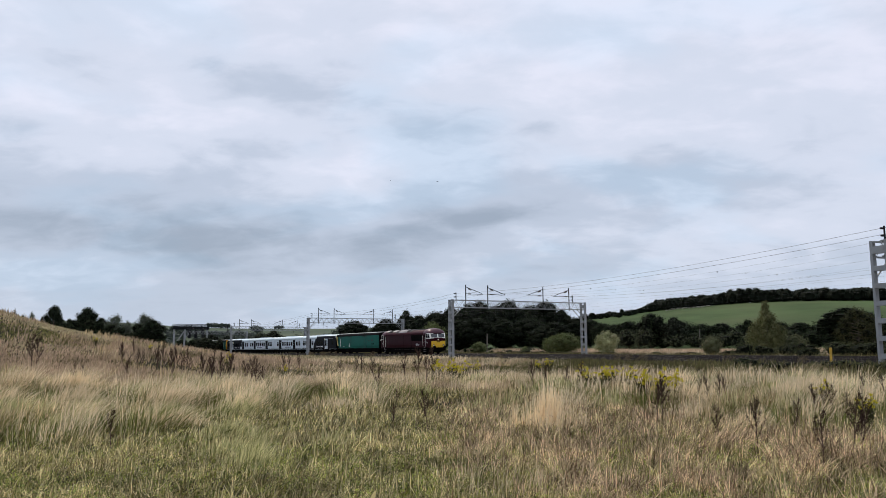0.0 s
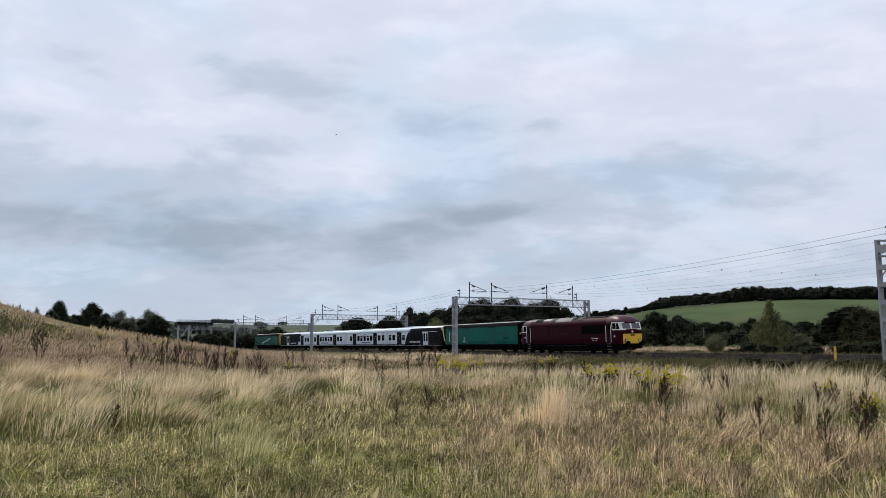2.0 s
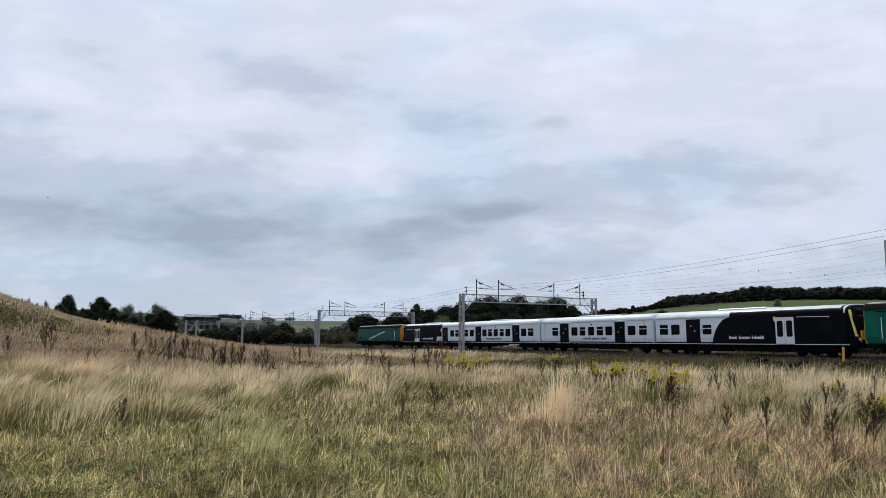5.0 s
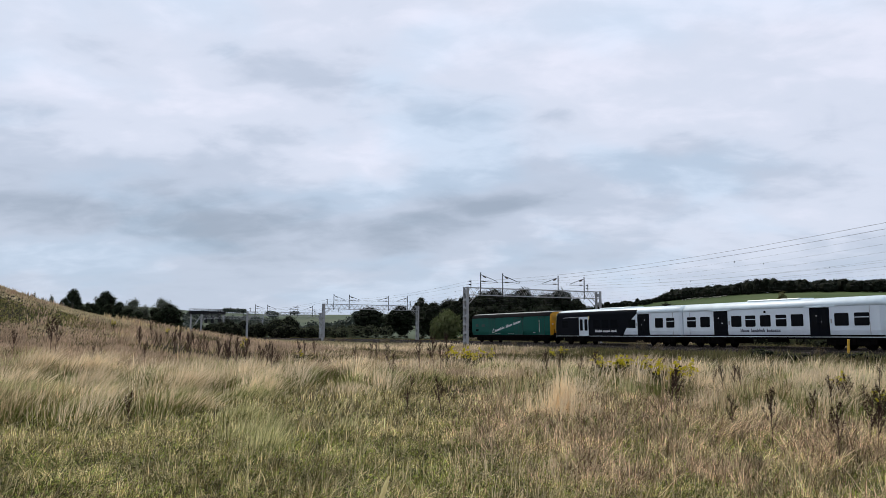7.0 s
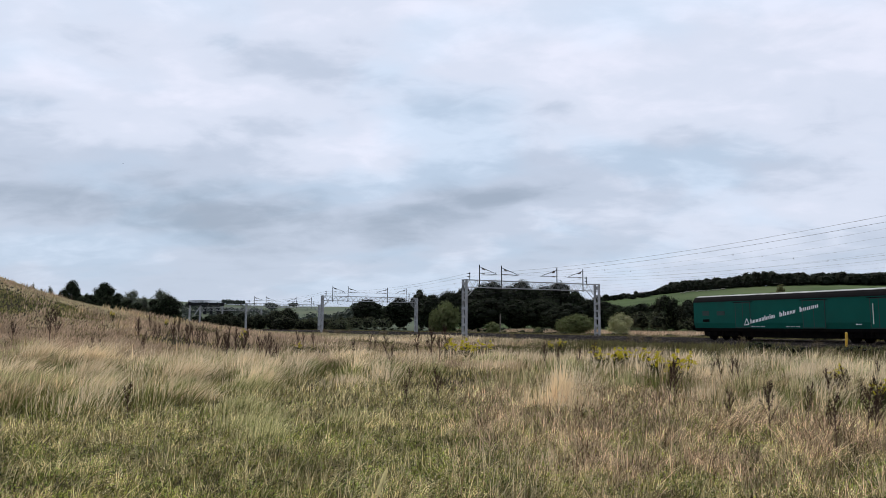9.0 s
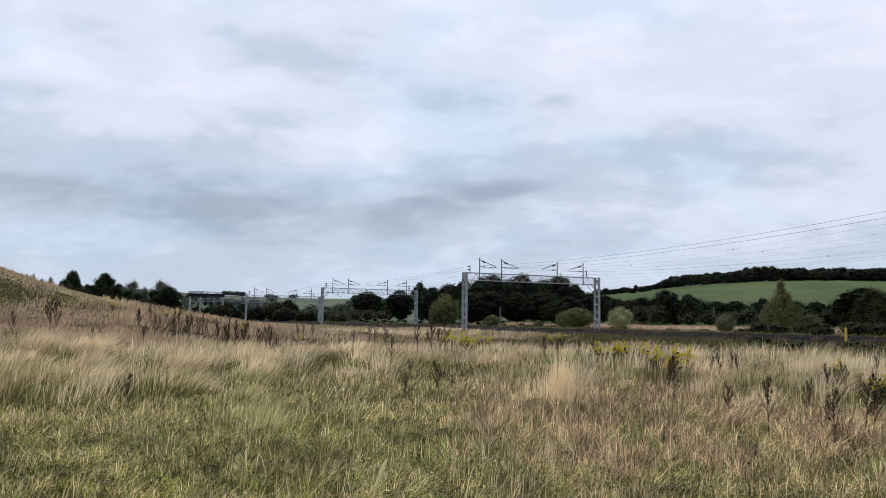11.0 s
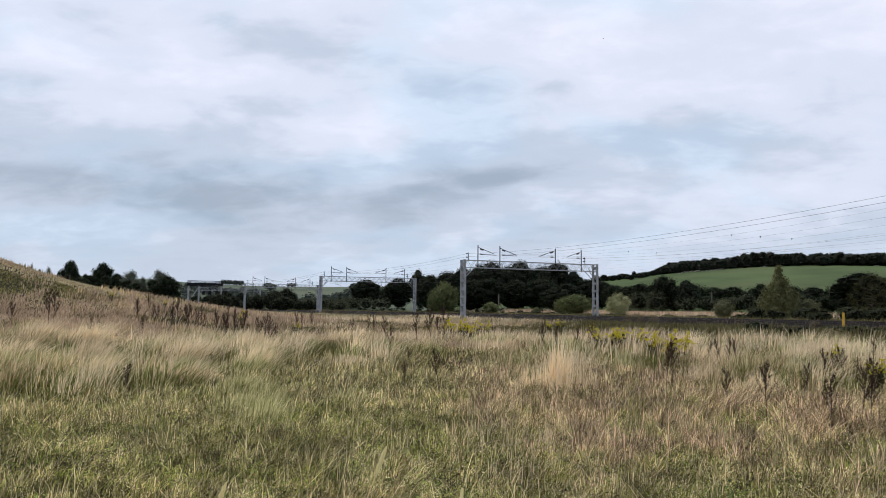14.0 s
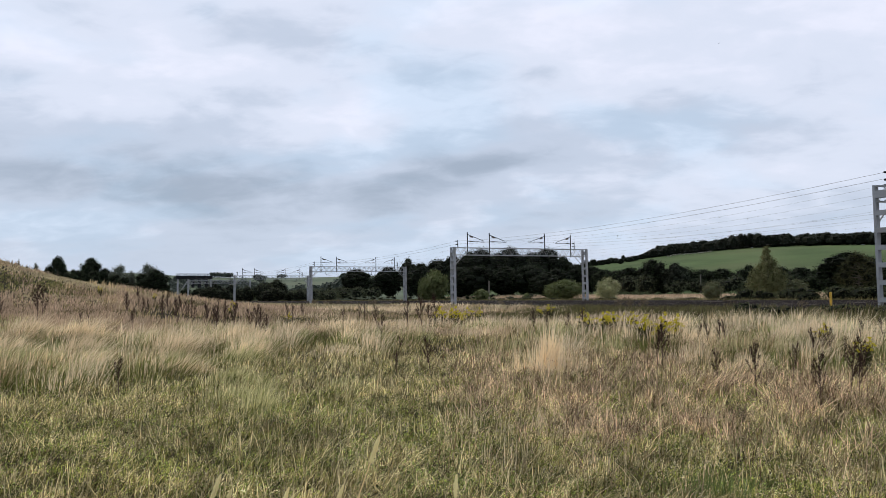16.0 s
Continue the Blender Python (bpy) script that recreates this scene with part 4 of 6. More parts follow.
def bogie(parent, x, wheels, base):
    bg = part("bogie", boxes((x - base / 2 - .7, x + base / 2 + .7, -1.12, -.96, .36, .86), (x - base / 2 - .7, x + base / 2 + .7, .96, 1.12, .36, .86), (x - base / 2, x + base / 2, -.9, .9, .3, .8), bevel=.03), M_BLACK, parent, "black steel bogie frame")
    for k in range(wheels):
        wx = x - base / 2 + base * k / (wheels - 1)
        bm = bmesh.new()
        for y in (-.7535, .7535):
            sg = math.copysign(1, y)
            tube(bm, (wx, y - .07 * sg, .46), (wx, y + .06 * sg, .46), .46, n=20)
            tube(bm, (wx, y - .09 * sg, .46), (wx, y - .06 * sg, .46), .49, n=20)
        tube(bm, (wx, -.75, .46), (wx, .75, .46), .08, n=8)
        part("wheelset", bm, M_BLACK, bg)
        for y in (-1.14, 1.14):
            part("axlebox", boxes((wx - .17, wx + .17, y - .09, y + .09, .3, .66), bevel=.03), M_BLACK, bg)
    for y in (-1.2, 1.2):
        for q in (-.35, .35):
            part("spring", tube(bmesh.new(), (x + q, y, .4), (x + q, y, .85), .09, n=8), M_BLACK, bg)


def buffers(parent, x, sg):
    for y in (-.87, .87):
        bm = tube(bmesh.new(), (x, y, 1.05), (x + sg * .42, y, 1.05), .11, n=10)
        tube(bm, (x + sg * .42, y, 1.05), (x + sg * .5, y, 1.05), .24, n=14)
        part("buffer", bm, M_BLACK, parent)
    part("coupling", tube(bmesh.new(), (x, 0, .98), (x + sg * .6, 0, .9), .07), M_BLACK, parent)


def panel(name, parent, material, outline, side, w, thick=.008, label="", lift=0.0):
    """A flat piece on the side of the vehicle; side -1 is the camera's."""
    a, b = side * (w - .03), side * (w + thick + lift)
    return part(name, prism(bmesh.new(), outline, min(a, b), max(a, b)), material, parent, label)


def bars(name, parent, material, x0, x1, z0, z1, side, w, count, tall, seed, label, tops=(0,), gaps=()):
    """Lettering that cannot be kept, as plain bars; from (x0, z0) to (x1, z1)."""
    rng = random.Random(seed)
    bm = bmesh.new()
    total = sum((wd := [rng.uniform(.8, 1.2) for _ in range(count)]))
    pos = 0
    for k, q in enumerate(wd):
        begin, pos = pos, pos + q
        if k in gaps:
            continue
        for g0, g1, rise in ((0, .3, tall * (1.0 if k in tops else rng.choice((.66, .66, .7, 1.0)))), (.46, .74, tall * .66)):
            f0, f1 = (begin + q * g0) / total, (begin + q * g1) / total
            xa, xb, za, zb = x0 + (x1 - x0) * f0, x0 + (x1 - x0) * f1, z0 + (z1 - z0) * f0, z0 + (z1 - z0) * f1
            prism(bm, [(xa, za), (xb, zb), (xb, zb + rise), (xa, za + rise)], *sorted((side * (w - .02), side * (w + .014))))
    return part(name, bm, material, parent, label)


def build_loco():
    """Middle of the vehicle at x = 0; cab corners at +-8.8, noses at +-9.5."""
    th = thing("diesel_locomotive", "maroon diesel locomotive with yellow nose and cream cab windows", "locomotive")
    w, half = 1.37, 8.85
    bm = bmesh.new()
    rings = []
    for x in (-half, -half + .4, half - .4, half):
        rings.append(side_ring(x, w if abs(x) < half - .1 else w - .03, 1.02, 3.02))
    loft(bm, rings)
    body = part("body", bm, M_MAROON, th, "glossy dark maroon body side")
    roof = part("roof", loft(bmesh.new(), [roof_arc(x, w - .01, 3.0, zt) for x, zt in ((-half, 3.72), (-half + .3, 3.80), (-7.0, 3.84), (7.0, 3.84), (half - .3, 3.80), (half, 3.72))], smooth=True), M_MAROON_ROOF, th, "dull maroon roof")
    for x0, x1, low, m in ((-7.5, -6.5, 3.56, M_GREYPANEL), (-6.45, -4.9, 3.46, M_DARKSTEEL), (-4.8, -3.3, 3.56, M_GREYPANEL), (-3.25, -2.2, 3.3, M_HATCH), (-2.15, .9, 3.34, M_PLATE), (.95, 1.9, 3.5, M_DARKSTEEL), (1.95, 2.9, 3.45, M_HATCH), (2.95, 6.6, 3.66, M_DARKSTEEL)):
        bm = bmesh.new()
        arc = [(y * .995, z + .035) for _, y, z in roof_arc(0, w - .01, 3.0, 3.86, 24) if z > low]
        loft(bm, [[(x, y, z) for y, z in arc] + [(x, arc[-1][0] - .05, low - .06), (x, arc[0][0] + .05, low - .06)] for x in (x0, x1)])
        part("roof_panel", bm, m, roof, "dark grille" if m is M_DARKSTEEL else "weathered grey roof hatch")
    for x in (.2, 1.5):
        part("exhaust", tube(bmesh.new(), (x - 1, -.5, 3.6), (x - 1, -.5, 3.98), .2, n=10), M_GREYPANEL, roof)
    for sg in (1, -1):
        # cab nose: lower face upright, windscreens raked back, domed roof
        bm = bmesh.new()
        def ring(x, ww, zb, zt):
            return [(sg * x, -ww, zb), (sg * x, -ww, 2.35 if zt > 2.4 else zt), (sg * x, -ww * .93, zt), (sg * x, -ww * .55, zt + .12), (sg * x, ww * .55, zt + .12), (sg * x, ww * .93, zt), (sg * x, ww, 2.35 if zt > 2.4 else zt), (sg * x, ww, zb)]
        loft(bm, [ring(half - .02, w - .03, 1.0, 3.25), ring(half + .35, w - .09, 1.0, 3.2), ring(half + .62, w - .14, 1.0, 2.42), ring(half + .72, w - .2, 1.05, 2.2)])
        cab = part("cab", bm, M_MAROON, th, "maroon cab front")
        bm = bmesh.new()
        loft(bm, [roof_arc(sg * x, ww, zc, zt, 14) for x, ww, zc, zt in ((half - 1.62, w - .02, 3.0, 3.85), (half - 1.5, w + .015, 3.0, 3.90), (half - .8, w + .015, 3.02, 3.92), (half - .2, w, 3.06, 3.85), (half + .14, w - .05, 3.1, 3.71), (half + .34, w - .13, 3.14, 3.52), (half + .46, w - .22, 3.16, 3.30))])
        for f in bm.faces:
            f.smooth = len(f.verts) == 4
        part("dome", bm, M_DOME, cab, "paler maroon domed cab roof")
        part("nose_panel", boxes((*sorted((sg * (half + .68), sg * (half + .755))), -w + .2, w - .2, 1.02, 1.98), bevel=.03), M_YELLOW, cab, "bright yellow warning panel")
        part("nose_lower", boxes((*sorted((sg * (half - .1), sg * (half + .70))), -w + .12, w - .12, .5, 1.0), bevel=.04), M_BLACK, cab)
        for y0, y1 in ((-1.18, .0), (.0, 1.18)):
            fr = bmesh.new()
            loft(fr, [[(sg * (half + .64 - dz * .36 + dx), y, 2.42 + dz) for y, dz in ((y0, -.03), (y1, -.03), (y1, .74), (y0, .74))] for dx in (-.06, .03)])
            frame_ob = part("windscreen_frame", fr, M_CREAM, cab, "cream windscreen surround")
            gl = bmesh.new()
            loft(gl, [[(sg * (half + .64 - dz * .36 + dx), y, 2.42 + dz) for y, dz in ((y0 + .09, .08), (y1 - .09, .08), (y1 - .09, .62), (y0 + .09, .62))] for dx in (-.02, .042)])
            part("windscreen", gl, M_SCREEN, frame_ob)
        for y in (-.82, .82):
            part("lamp_cluster", boxes((*sorted((sg * (half + .74), sg * (half + .79))), y - .14, y + .14, 1.2, 1.46), bevel=.02), M_BLACK, cab)
            part("headlight", tube(bmesh.new(), (sg * (half + .78), y, 1.33), (sg * (half + .81), y, 1.33), .085, n=10), M_LAMP, cab)
        part("headlight", tube(bmesh.new(), (sg * (half + .70), 0, 2.2), (sg * (half + .76), 0, 2.2), .1, n=12), M_LAMP, cab, "round white headlight")
        part("nose_emblem", boxes((*sorted((sg * (half + .755), sg * (half + .765))), -.26, .26, 1.78, 1.93)), M_MAROON, cab)
        for side in (-1, 1):
            def glazed(outline, out):
                return loft(bmesh.new(), [[(sg * x, side * (w + o - max(0, x - half + .04) * .2), z) for x, z in outline] for o in (-.12, out)])
            win = part("cab_window", glazed(((half - .74, 2.36), (half - .04, 2.36), (half + .62, 2.36), (half + .34, 3.16), (half - .04, 3.16), (half - .74, 3.16)), .014), M_CREAM, cab, "cream-framed cab side window")
            part("pane", glazed(((half - .64, 2.47), (half - .1, 2.47), (half - .1, 3.06), (half - .64, 3.06)), .022), M_GLASS, win)
            part("pane", glazed(((half - .02, 2.47), (half + .4, 2.47), (half + .2, 3.06), (half - .02, 3.06)), .022), M_GLASS, win)
            door = panel("cab_door", cab, M_MAROON, [(sg * x, z) for x, z in ((half - 1.55, 1.1), (half - .92, 1.1), (half - .92, 2.98), (half - 1.55, 2.98))], side, w, .012)
            for xx in (half - 1.66, half - .84):
                part("handrail", tube(bmesh.new(), (sg * xx, side * (w + .06), 1.2), (sg * xx, side * (w + .06), 2.85), .028), M_CREAM, door, "cream vertical handrail")
            panel("door_window", door, M_GLASS, rounded(*sorted((sg * (half - 1.45), sg * (half - 1.02))), 2.35, 2.9, .06), side, w, .018)
            for z in (.45, .75, .98):
                part("step", boxes((*sorted((sg * (half - 1.5), sg * (half - .95))), *sorted((side * (w - .1), side * (w + .05))), z, z + .05)), M_GREYPANEL, door)
            panel("cab_badge", cab, M_TEXTWHITE, rounded(*sorted((sg * (half - .46), sg * (half - .24))), 1.66, 1.88, .1, 4), side, w, .008, "round white badge")
        buffers(th, sg * (half + .68), sg)
        bogie(th, sg * 6.0, 3, 3.9)
    for side in (-1, 1):
        gr = panel("side_grille", body, M_BLACK, rounded(3.0, 6.9, 2.05, 2.96, .05), side, w, .01, "black air-intake grille")
        for k in range(9):
            panel("slat", gr, M_BLACK, [(3.05, 2.10 + k * .095), (6.85, 2.10 + k * .095), (6.85, 2.14 + k * .095), (3.05, 2.14 + k * .095)], side, w, .025)
        bars("side_marking", body, M_TEXTWHITE, 4.7, 5.9, 1.52, 1.52, side, w, 3, .13, 3, "white marking bars")
        bars("thin_marking", body, M_TEXTWHITE, 4.7, 5.9, 1.36, 1.36, side, w, 1, .05, 4, "thin white bar")
        bars("faded_marking", body, M_MAROON_ROOF, -2.2, .4, 2.05, 2.05, side, w, 7, .16, 9, "faint darkened lettering bars")
        for xx in (-7.1, -3.4, 0, 2.9, 7.05):
            panel("body_seam", body, M_BLACK, [(xx, 1.05), (xx + .03, 1.05), (xx + .03, 3.0), (xx, 3.0)], side, w, .004)
        panel("solebar", th, M_BLACK, [(-half, .82), (half, .82), (half, 1.06), (-half, 1.06)], side, w - .05, .03)
        part("pipe", boxes((-4, 3.6, *sorted((side * 1.2, side * 1.24)), .8, .86)), M_GREYPANEL, th)
    part("fuel_tank", boxes((-3.4, 3.4, -1.2, 1.2, .22, .95), bevel=.08), M_BLACK, th)
    part("underframe", boxes((-half, half, -1.2, 1.2, .75, 1.05)), M_BLACK, th)
    return th


def build_van(kind):
    """Green former luggage van. kind: 'lead' has black ends, 'tail' a yellow front end and slanting lettering. Front at +x."""
    L, w = 19.6, 1.39
    h = L / 2
    th = thing("barrier_van", "teal green railway van with pale roof and black ends" if kind == "lead" else "green railway van with white slanting lettering and yellow end", "railway van", "barrier vans")
    bm = bmesh.new()
    loft(bm, [side_ring(x, w, .96, 3.26, .11) for x in (-h, -h + .02, h - .02, h)])
    paint = M_TEAL if kind == "lead" else M_GREEN
    body = part("body", bm, paint, th)
    roof = part("roof", loft(bmesh.new(), [roof_arc(x, w - .40, 3.66, 3.83) for x in (-h - .02, h + .02)]), M_VANROOF, th, "pale weathered roof")
    part("roof_side", loft(bmesh.new(), [[(x, -w - .015, 3.25), (x, -w + .02, 3.36), (x, -w + .10, 3.52), (x, -w + .26, 3.69), (x, w - .26, 3.69), (x, w - .10, 3.52), (x, w - .02, 3.36), (x, w + .015, 3.25)] for x in (-h - .03, h + .03)]), M_GUTTER, roof, "dark grey roof edge and gutter")
    for x in (-6.5, -2.2, 2.2, 6.5):
        part("roof_vent", boxes((x - .2, x + .2, -.12, .12, 3.76, 3.86), bevel=.03), M_GUTTER, roof)

    for side in (-1, 1):
        spans = ((5.6, 7.1), (12.6, 13.95), (17.75, 18.5)) if kind == "lead" else ((1.2, 2.4), (6.1, 7.95), (13.15, 14.65))
        for a, b in spans:
            x0, x1 = h - b, h - a
            door = panel("door", body, M_GREEN_DARK, [(x0 - .07, 1.04), (x1 + .07, 1.04), (x1 + .07, 3.12), (x0 - .07, 3.12)], side, w, .006, "dark recessed door edge")
            mid = (x0 + x1) / 2
            for q0, q1 in ((x0, mid - .035), (mid + .035, x1)):
                panel("door_leaf", door, paint, [(q0, 1.1), (q1, 1.1), (q1, 3.06), (q0, 3.06)], side, w, .012)
            panel("rain_strip", door, M_GUTTER, [(x0 - .25, 3.12), (x1 + .3, 3.12), (x1 + .3, 3.17), (x0 - .25, 3.17)], side, w, .03)
            if b - a < 1.3:
                part("handrail", tube(bmesh.new(), (x0 + .2, side * (w + .05), 1.35), (x0 + .2, side * (w + .05), 2.75), .03), M_CREAM, door, "white handrail")
        if kind == "lead":
            for a, b, z0, z1, m in ((2.45, 3.3, 2.22, 2.55, M_GREEN_DARK), (4.0, 4.85, 2.22, 2.5, M_GREEN_DARK), (2.2, 3.4, 1.66, 1.88, M_BLACK)):
                gr = panel("louvre", body, m, rounded(h - b, h - a, z0, z1, .03), side, w, .012)
                for k in range(3):
                    zz = z0 + (z1 - z0) * (k + .6) / 3.6
                    panel("slat", gr, M_GREEN, [(h - b + .05, zz), (h - a - .05, zz), (h - a - .05, zz + .04), (h - b + .05, zz + .04)], side, w, .02)
            bm = bmesh.new()
            for q0, q1 in (((h - 14.1, 1.35), (h - 13.85, 1.95)), ((h - 13.85, 1.95), (h - 13.6, 1.35)), ((h - 14.1, 1.35), (h - 13.6, 1.35))):
                tube(bm, (q0[0], side * (w + .01), q0[1]), (q1[0], side * (w + .01), q1[1]), .035, n=4)
            part("emblem", bm, M_TEXTWHITE, body, "white triangular outline emblem")
        else:
            for a, b, z0, z1 in ((17.7, 18.5, 2.1, 2.5), (15.9, 16.8, 2.1, 2.45), (17.7, 18.5, 1.55, 1.78)):
                panel("louvre", body, M_GREEN_DARK if z0 > 2 else M_BLACK, rounded(h - b, h - a, z0, z1, .03), side, w, .012)
            for a, b, z0, z1, cnt, sd in ((13.1, 10.55, 1.40, 1.86, 9, 5), (10.15, 8.6, 1.92, 2.2, 5, 6), (8.25, 6.5, 2.26, 2.58, 5, 7)):
                bars("lettering", body, M_TEXTWHITE, h - a, h - b, z0, z1, side, w, cnt, .36, sd, "slanting line of white lettering bars")
            bm = bmesh.new()
            for q0, q1 in (((h - 13.75, 1.28), (h - 13.5, 1.8)), ((h - 13.5, 1.8), (h - 13.25, 1.34)), ((h - 13.75, 1.28), (h - 13.25, 1.34))):
                tube(bm, (q0[0], side * (w + .01), q0[1]), (q1[0], side * (w + .01), q1[1]), .035, n=4)
            part("emblem", bm, M_TEXTWHITE, body, "white triangular outline emblem")
            bars("small_marking", body, M_TEXTWHITE, h - 13, h - 11.6, 1.16, 1.16, side, w, 3, .04, 8, "thin white marking")
            bars("small_marking", body, M_TEXTWHITE, h - 9.6, h - 8.2, 1.16, 1.16, side, w, 3, .04, 9, "thin white marking")
        panel("solebar", th, M_BLACK, [(-h, .78), (h, .78), (h, 1.02), (-h, 1.02)], side, w - .13, .05)
        bars("data_panel", body, M_TEXTWHITE, h - 16.9 if kind == "lead" else h - 3.6, h - 16.4 if kind == "lead" else h - 3.1, 1.3, 1.32, side, w, 2, .07, 2, "small white data bars")
    for sg in (1, -1):
        yellow = kind == "tail" and sg == 1 or kind == "lead" and sg == -1
        m = M_ORANGE if yellow else M_BLACK
        end = part("end_wall", loft(bmesh.new(), [[(sg * x, y, z) for _, y, z in side_ring(0, w - .02, 1.0, 3.26)[:4]] + [(sg * x, y, z) for _, y, z in roof_arc(0, w - .06, 3.27, 3.74)[1:-1]] + [(sg * x, y, z) for _, y, z in side_ring(0, w - .02, 1.0, 3.26)[4:]] for x in (h - .05, h + .05)]), m, th, "yellow end wall" if yellow else "black end wall")
        part("gangway", boxes((*sorted((sg * (h + .03), sg * (h + .42))), -.52, .52, 1.1, 3.15), bevel=.05), M_BLACK if not yellow else M_ORANGE, end)
        for y in (-1.05, 1.05):
            part("end_lamp", tube(bmesh.new(), (sg * (h + .05), y, 2.3), (sg * (h + .14), y, 2.3), .08, n=10), M_LAMP, end)
            part("jumper_cable", tube(bmesh.new(), (sg * (h + .08), y * .8, 1.0), (sg * (h + .08), y * .8, 1.7), .04), M_BLACK if yellow else M_GREYPANEL, end)
        buffers(th, sg * (h + .05), sg)
        bogie(th, sg * 6.9, 2, 2.6)
    part("underframe", boxes((-h, h, -1.15, 1.15, .72, 1.0), (-4.6, 4.6, -1.05, -.6, .3, .75), (-4.2, 4.4, .5, 1.05, .3, .75)), M_BLACK, th)
    bm = bmesh.new()
    for y in (-.95, .95):
        tube(bm, (-5, y, .75), (-2.4, y, .38), .05)
        tube(bm, (-2.4, y, .38), (2.4, y, .38), .05)
        tube(bm, (2.4, y, .38), (5, y, .75), .05)
    part("truss_rod", bm, M_BLACK, th)
    return th


def train_window(parent, x0, x1, side, w, hopper, z0=1.72, z1=2.62):
    win = panel("window", parent, M_BLACK, rounded(x0, x1, z0, z1, .09), side, w, .008, "dark train window")
    panel("pane", win, M_GLASS, rounded(x0 + .05, x1 - .05, z0 + .05, z1 - .05, .07), side, w, .014)
    if hopper:
        panel("hopper_bar", win, M_WHITE, [(x0 + .02, z1 - .34), (x1 - .02, z1 - .34), (x1 - .02, z1 - .28), (x0 + .02, z1 - .28)], side, w, .02)


def train_door(parent, x0, x1, side, w, white=False):
    mid = (x0 + x1) / 2
    door = panel("door", parent, M_BLACK, [(x0, .84), (x1, .84), (x1, 3.05), (x0, 3.05)], side, w, .006, "recessed sliding doorway")
    for a, b in ((x0 + .03, mid - .012), (mid + .012, x1 - .03)):
        leaf = panel("door_leaf", door, M_WHITE if white else M_NAVY, [(a, .95), (b, .95), (b, 2.98), (a, 2.98)], side, w, .014, "pale grey door leaf" if white else "black door leaf")
        panel("door_window", leaf, M_GLASS, rounded(a + .15, b - .15, 1.5, 2.72, .12), side, w, .02)
    if not white:
        panel("door_notice", door, M_TEXTWHITE, [(mid - .28, 2.42), (mid - .2, 2.42), (mid - .2, 2.52), (mid - .28, 2.52)], side, w, .024, "small white door sticker")
        panel("door_notice", door, M_TEXTWHITE, [(mid + .14, 1.98), (mid + .24, 1.98), (mid + .24, 2.08), (mid + .14, 2.08)], side, w, .024, "small white door sticker")
        panel("door_notice", door, M_GREYPANEL, [(x1 + .1, 1.9), (x1 + .22, 1.9), (x1 + .22, 2.2), (x1 + .1, 2.2)], side, w, .014, "door button panel")


def car_shell(th, L, w, open_below=False):
    h = L / 2
    body = part("body", loft(bmesh.new(), [side_ring(x, ww, .92, 3.12, .08) for x, ww in ((-h + .06, w - .2), (-h + .36, w), (h - .36, w), (h - .06, w - .2))]), M_WHITE, th, "white painted body")
    roof = part("roof", loft(bmesh.new(), [roof_arc(x, ww, 3.10, zt, 12, .72) for x, ww, zt in ((-h + .06, w - .2, 3.62), (-h + .36, w - .01, 3.78), (h - .36, w - .01, 3.78), (h - .06, w - .2, 3.62))], smooth=True), M_TRAINROOF, th, "pale smooth roof")
    for side in (-1, 1):
        panel("sill_band", body, M_BLACK, [(-h + .05, .96), (h - .05, .96), (h - .05, 1.08), (-h + .05, 1.08)], side, w, .01)
        panel("sill_line", body, M_TRAINROOF, [(-h + .05, .90), (h - .05, .90), (h - .05, .945), (-h + .05, .945)], side, w - .02, .03)
        panel("end_seam", body, M_GREYPANEL, [(h - 1.12, 1.1), (h - 1.09, 1.1), (h - 1.09, 3.1), (h - 1.12, 3.1)], side, w, .003)
        panel("end_seam", body, M_GREYPANEL, [(-h + 1.09, 1.1), (-h + 1.12, 1.1), (-h + 1.12, 3.1), (-h + 1.09, 3.1)], side, w, .003)
    part("roof_unit", boxes((-2.6, 2.6, -.85, .85, 3.70, 3.86), bevel=.06), M_TRAINROOF, roof, "low roof equipment cover")
    gear = ((-4.4, -4.0, -1.1, 1.1, .35, .75), (-.4, .5, -1.1, .2, .5, .75)) if open_below else ((-4.9, -1.2, -1.15, 1.15, .3, .75), (-.9, 4.8, -1.15, 1.15, .34, .75))
    part("underframe", boxes((-h + .1, h - .1, -1.1, 1.1, .74, .92), *gear, bevel=.02), M_BLACK, th)
    for sg in (1, -1):
        bogie(th, sg * 7.05, 2, 2.6)
        part("gangway", boxes((*sorted((sg * (h - .02), sg * (h + .36))), -.75, .75, 1.0, 3.3), bevel=.06), M_BLACK, th)
    return body, roof


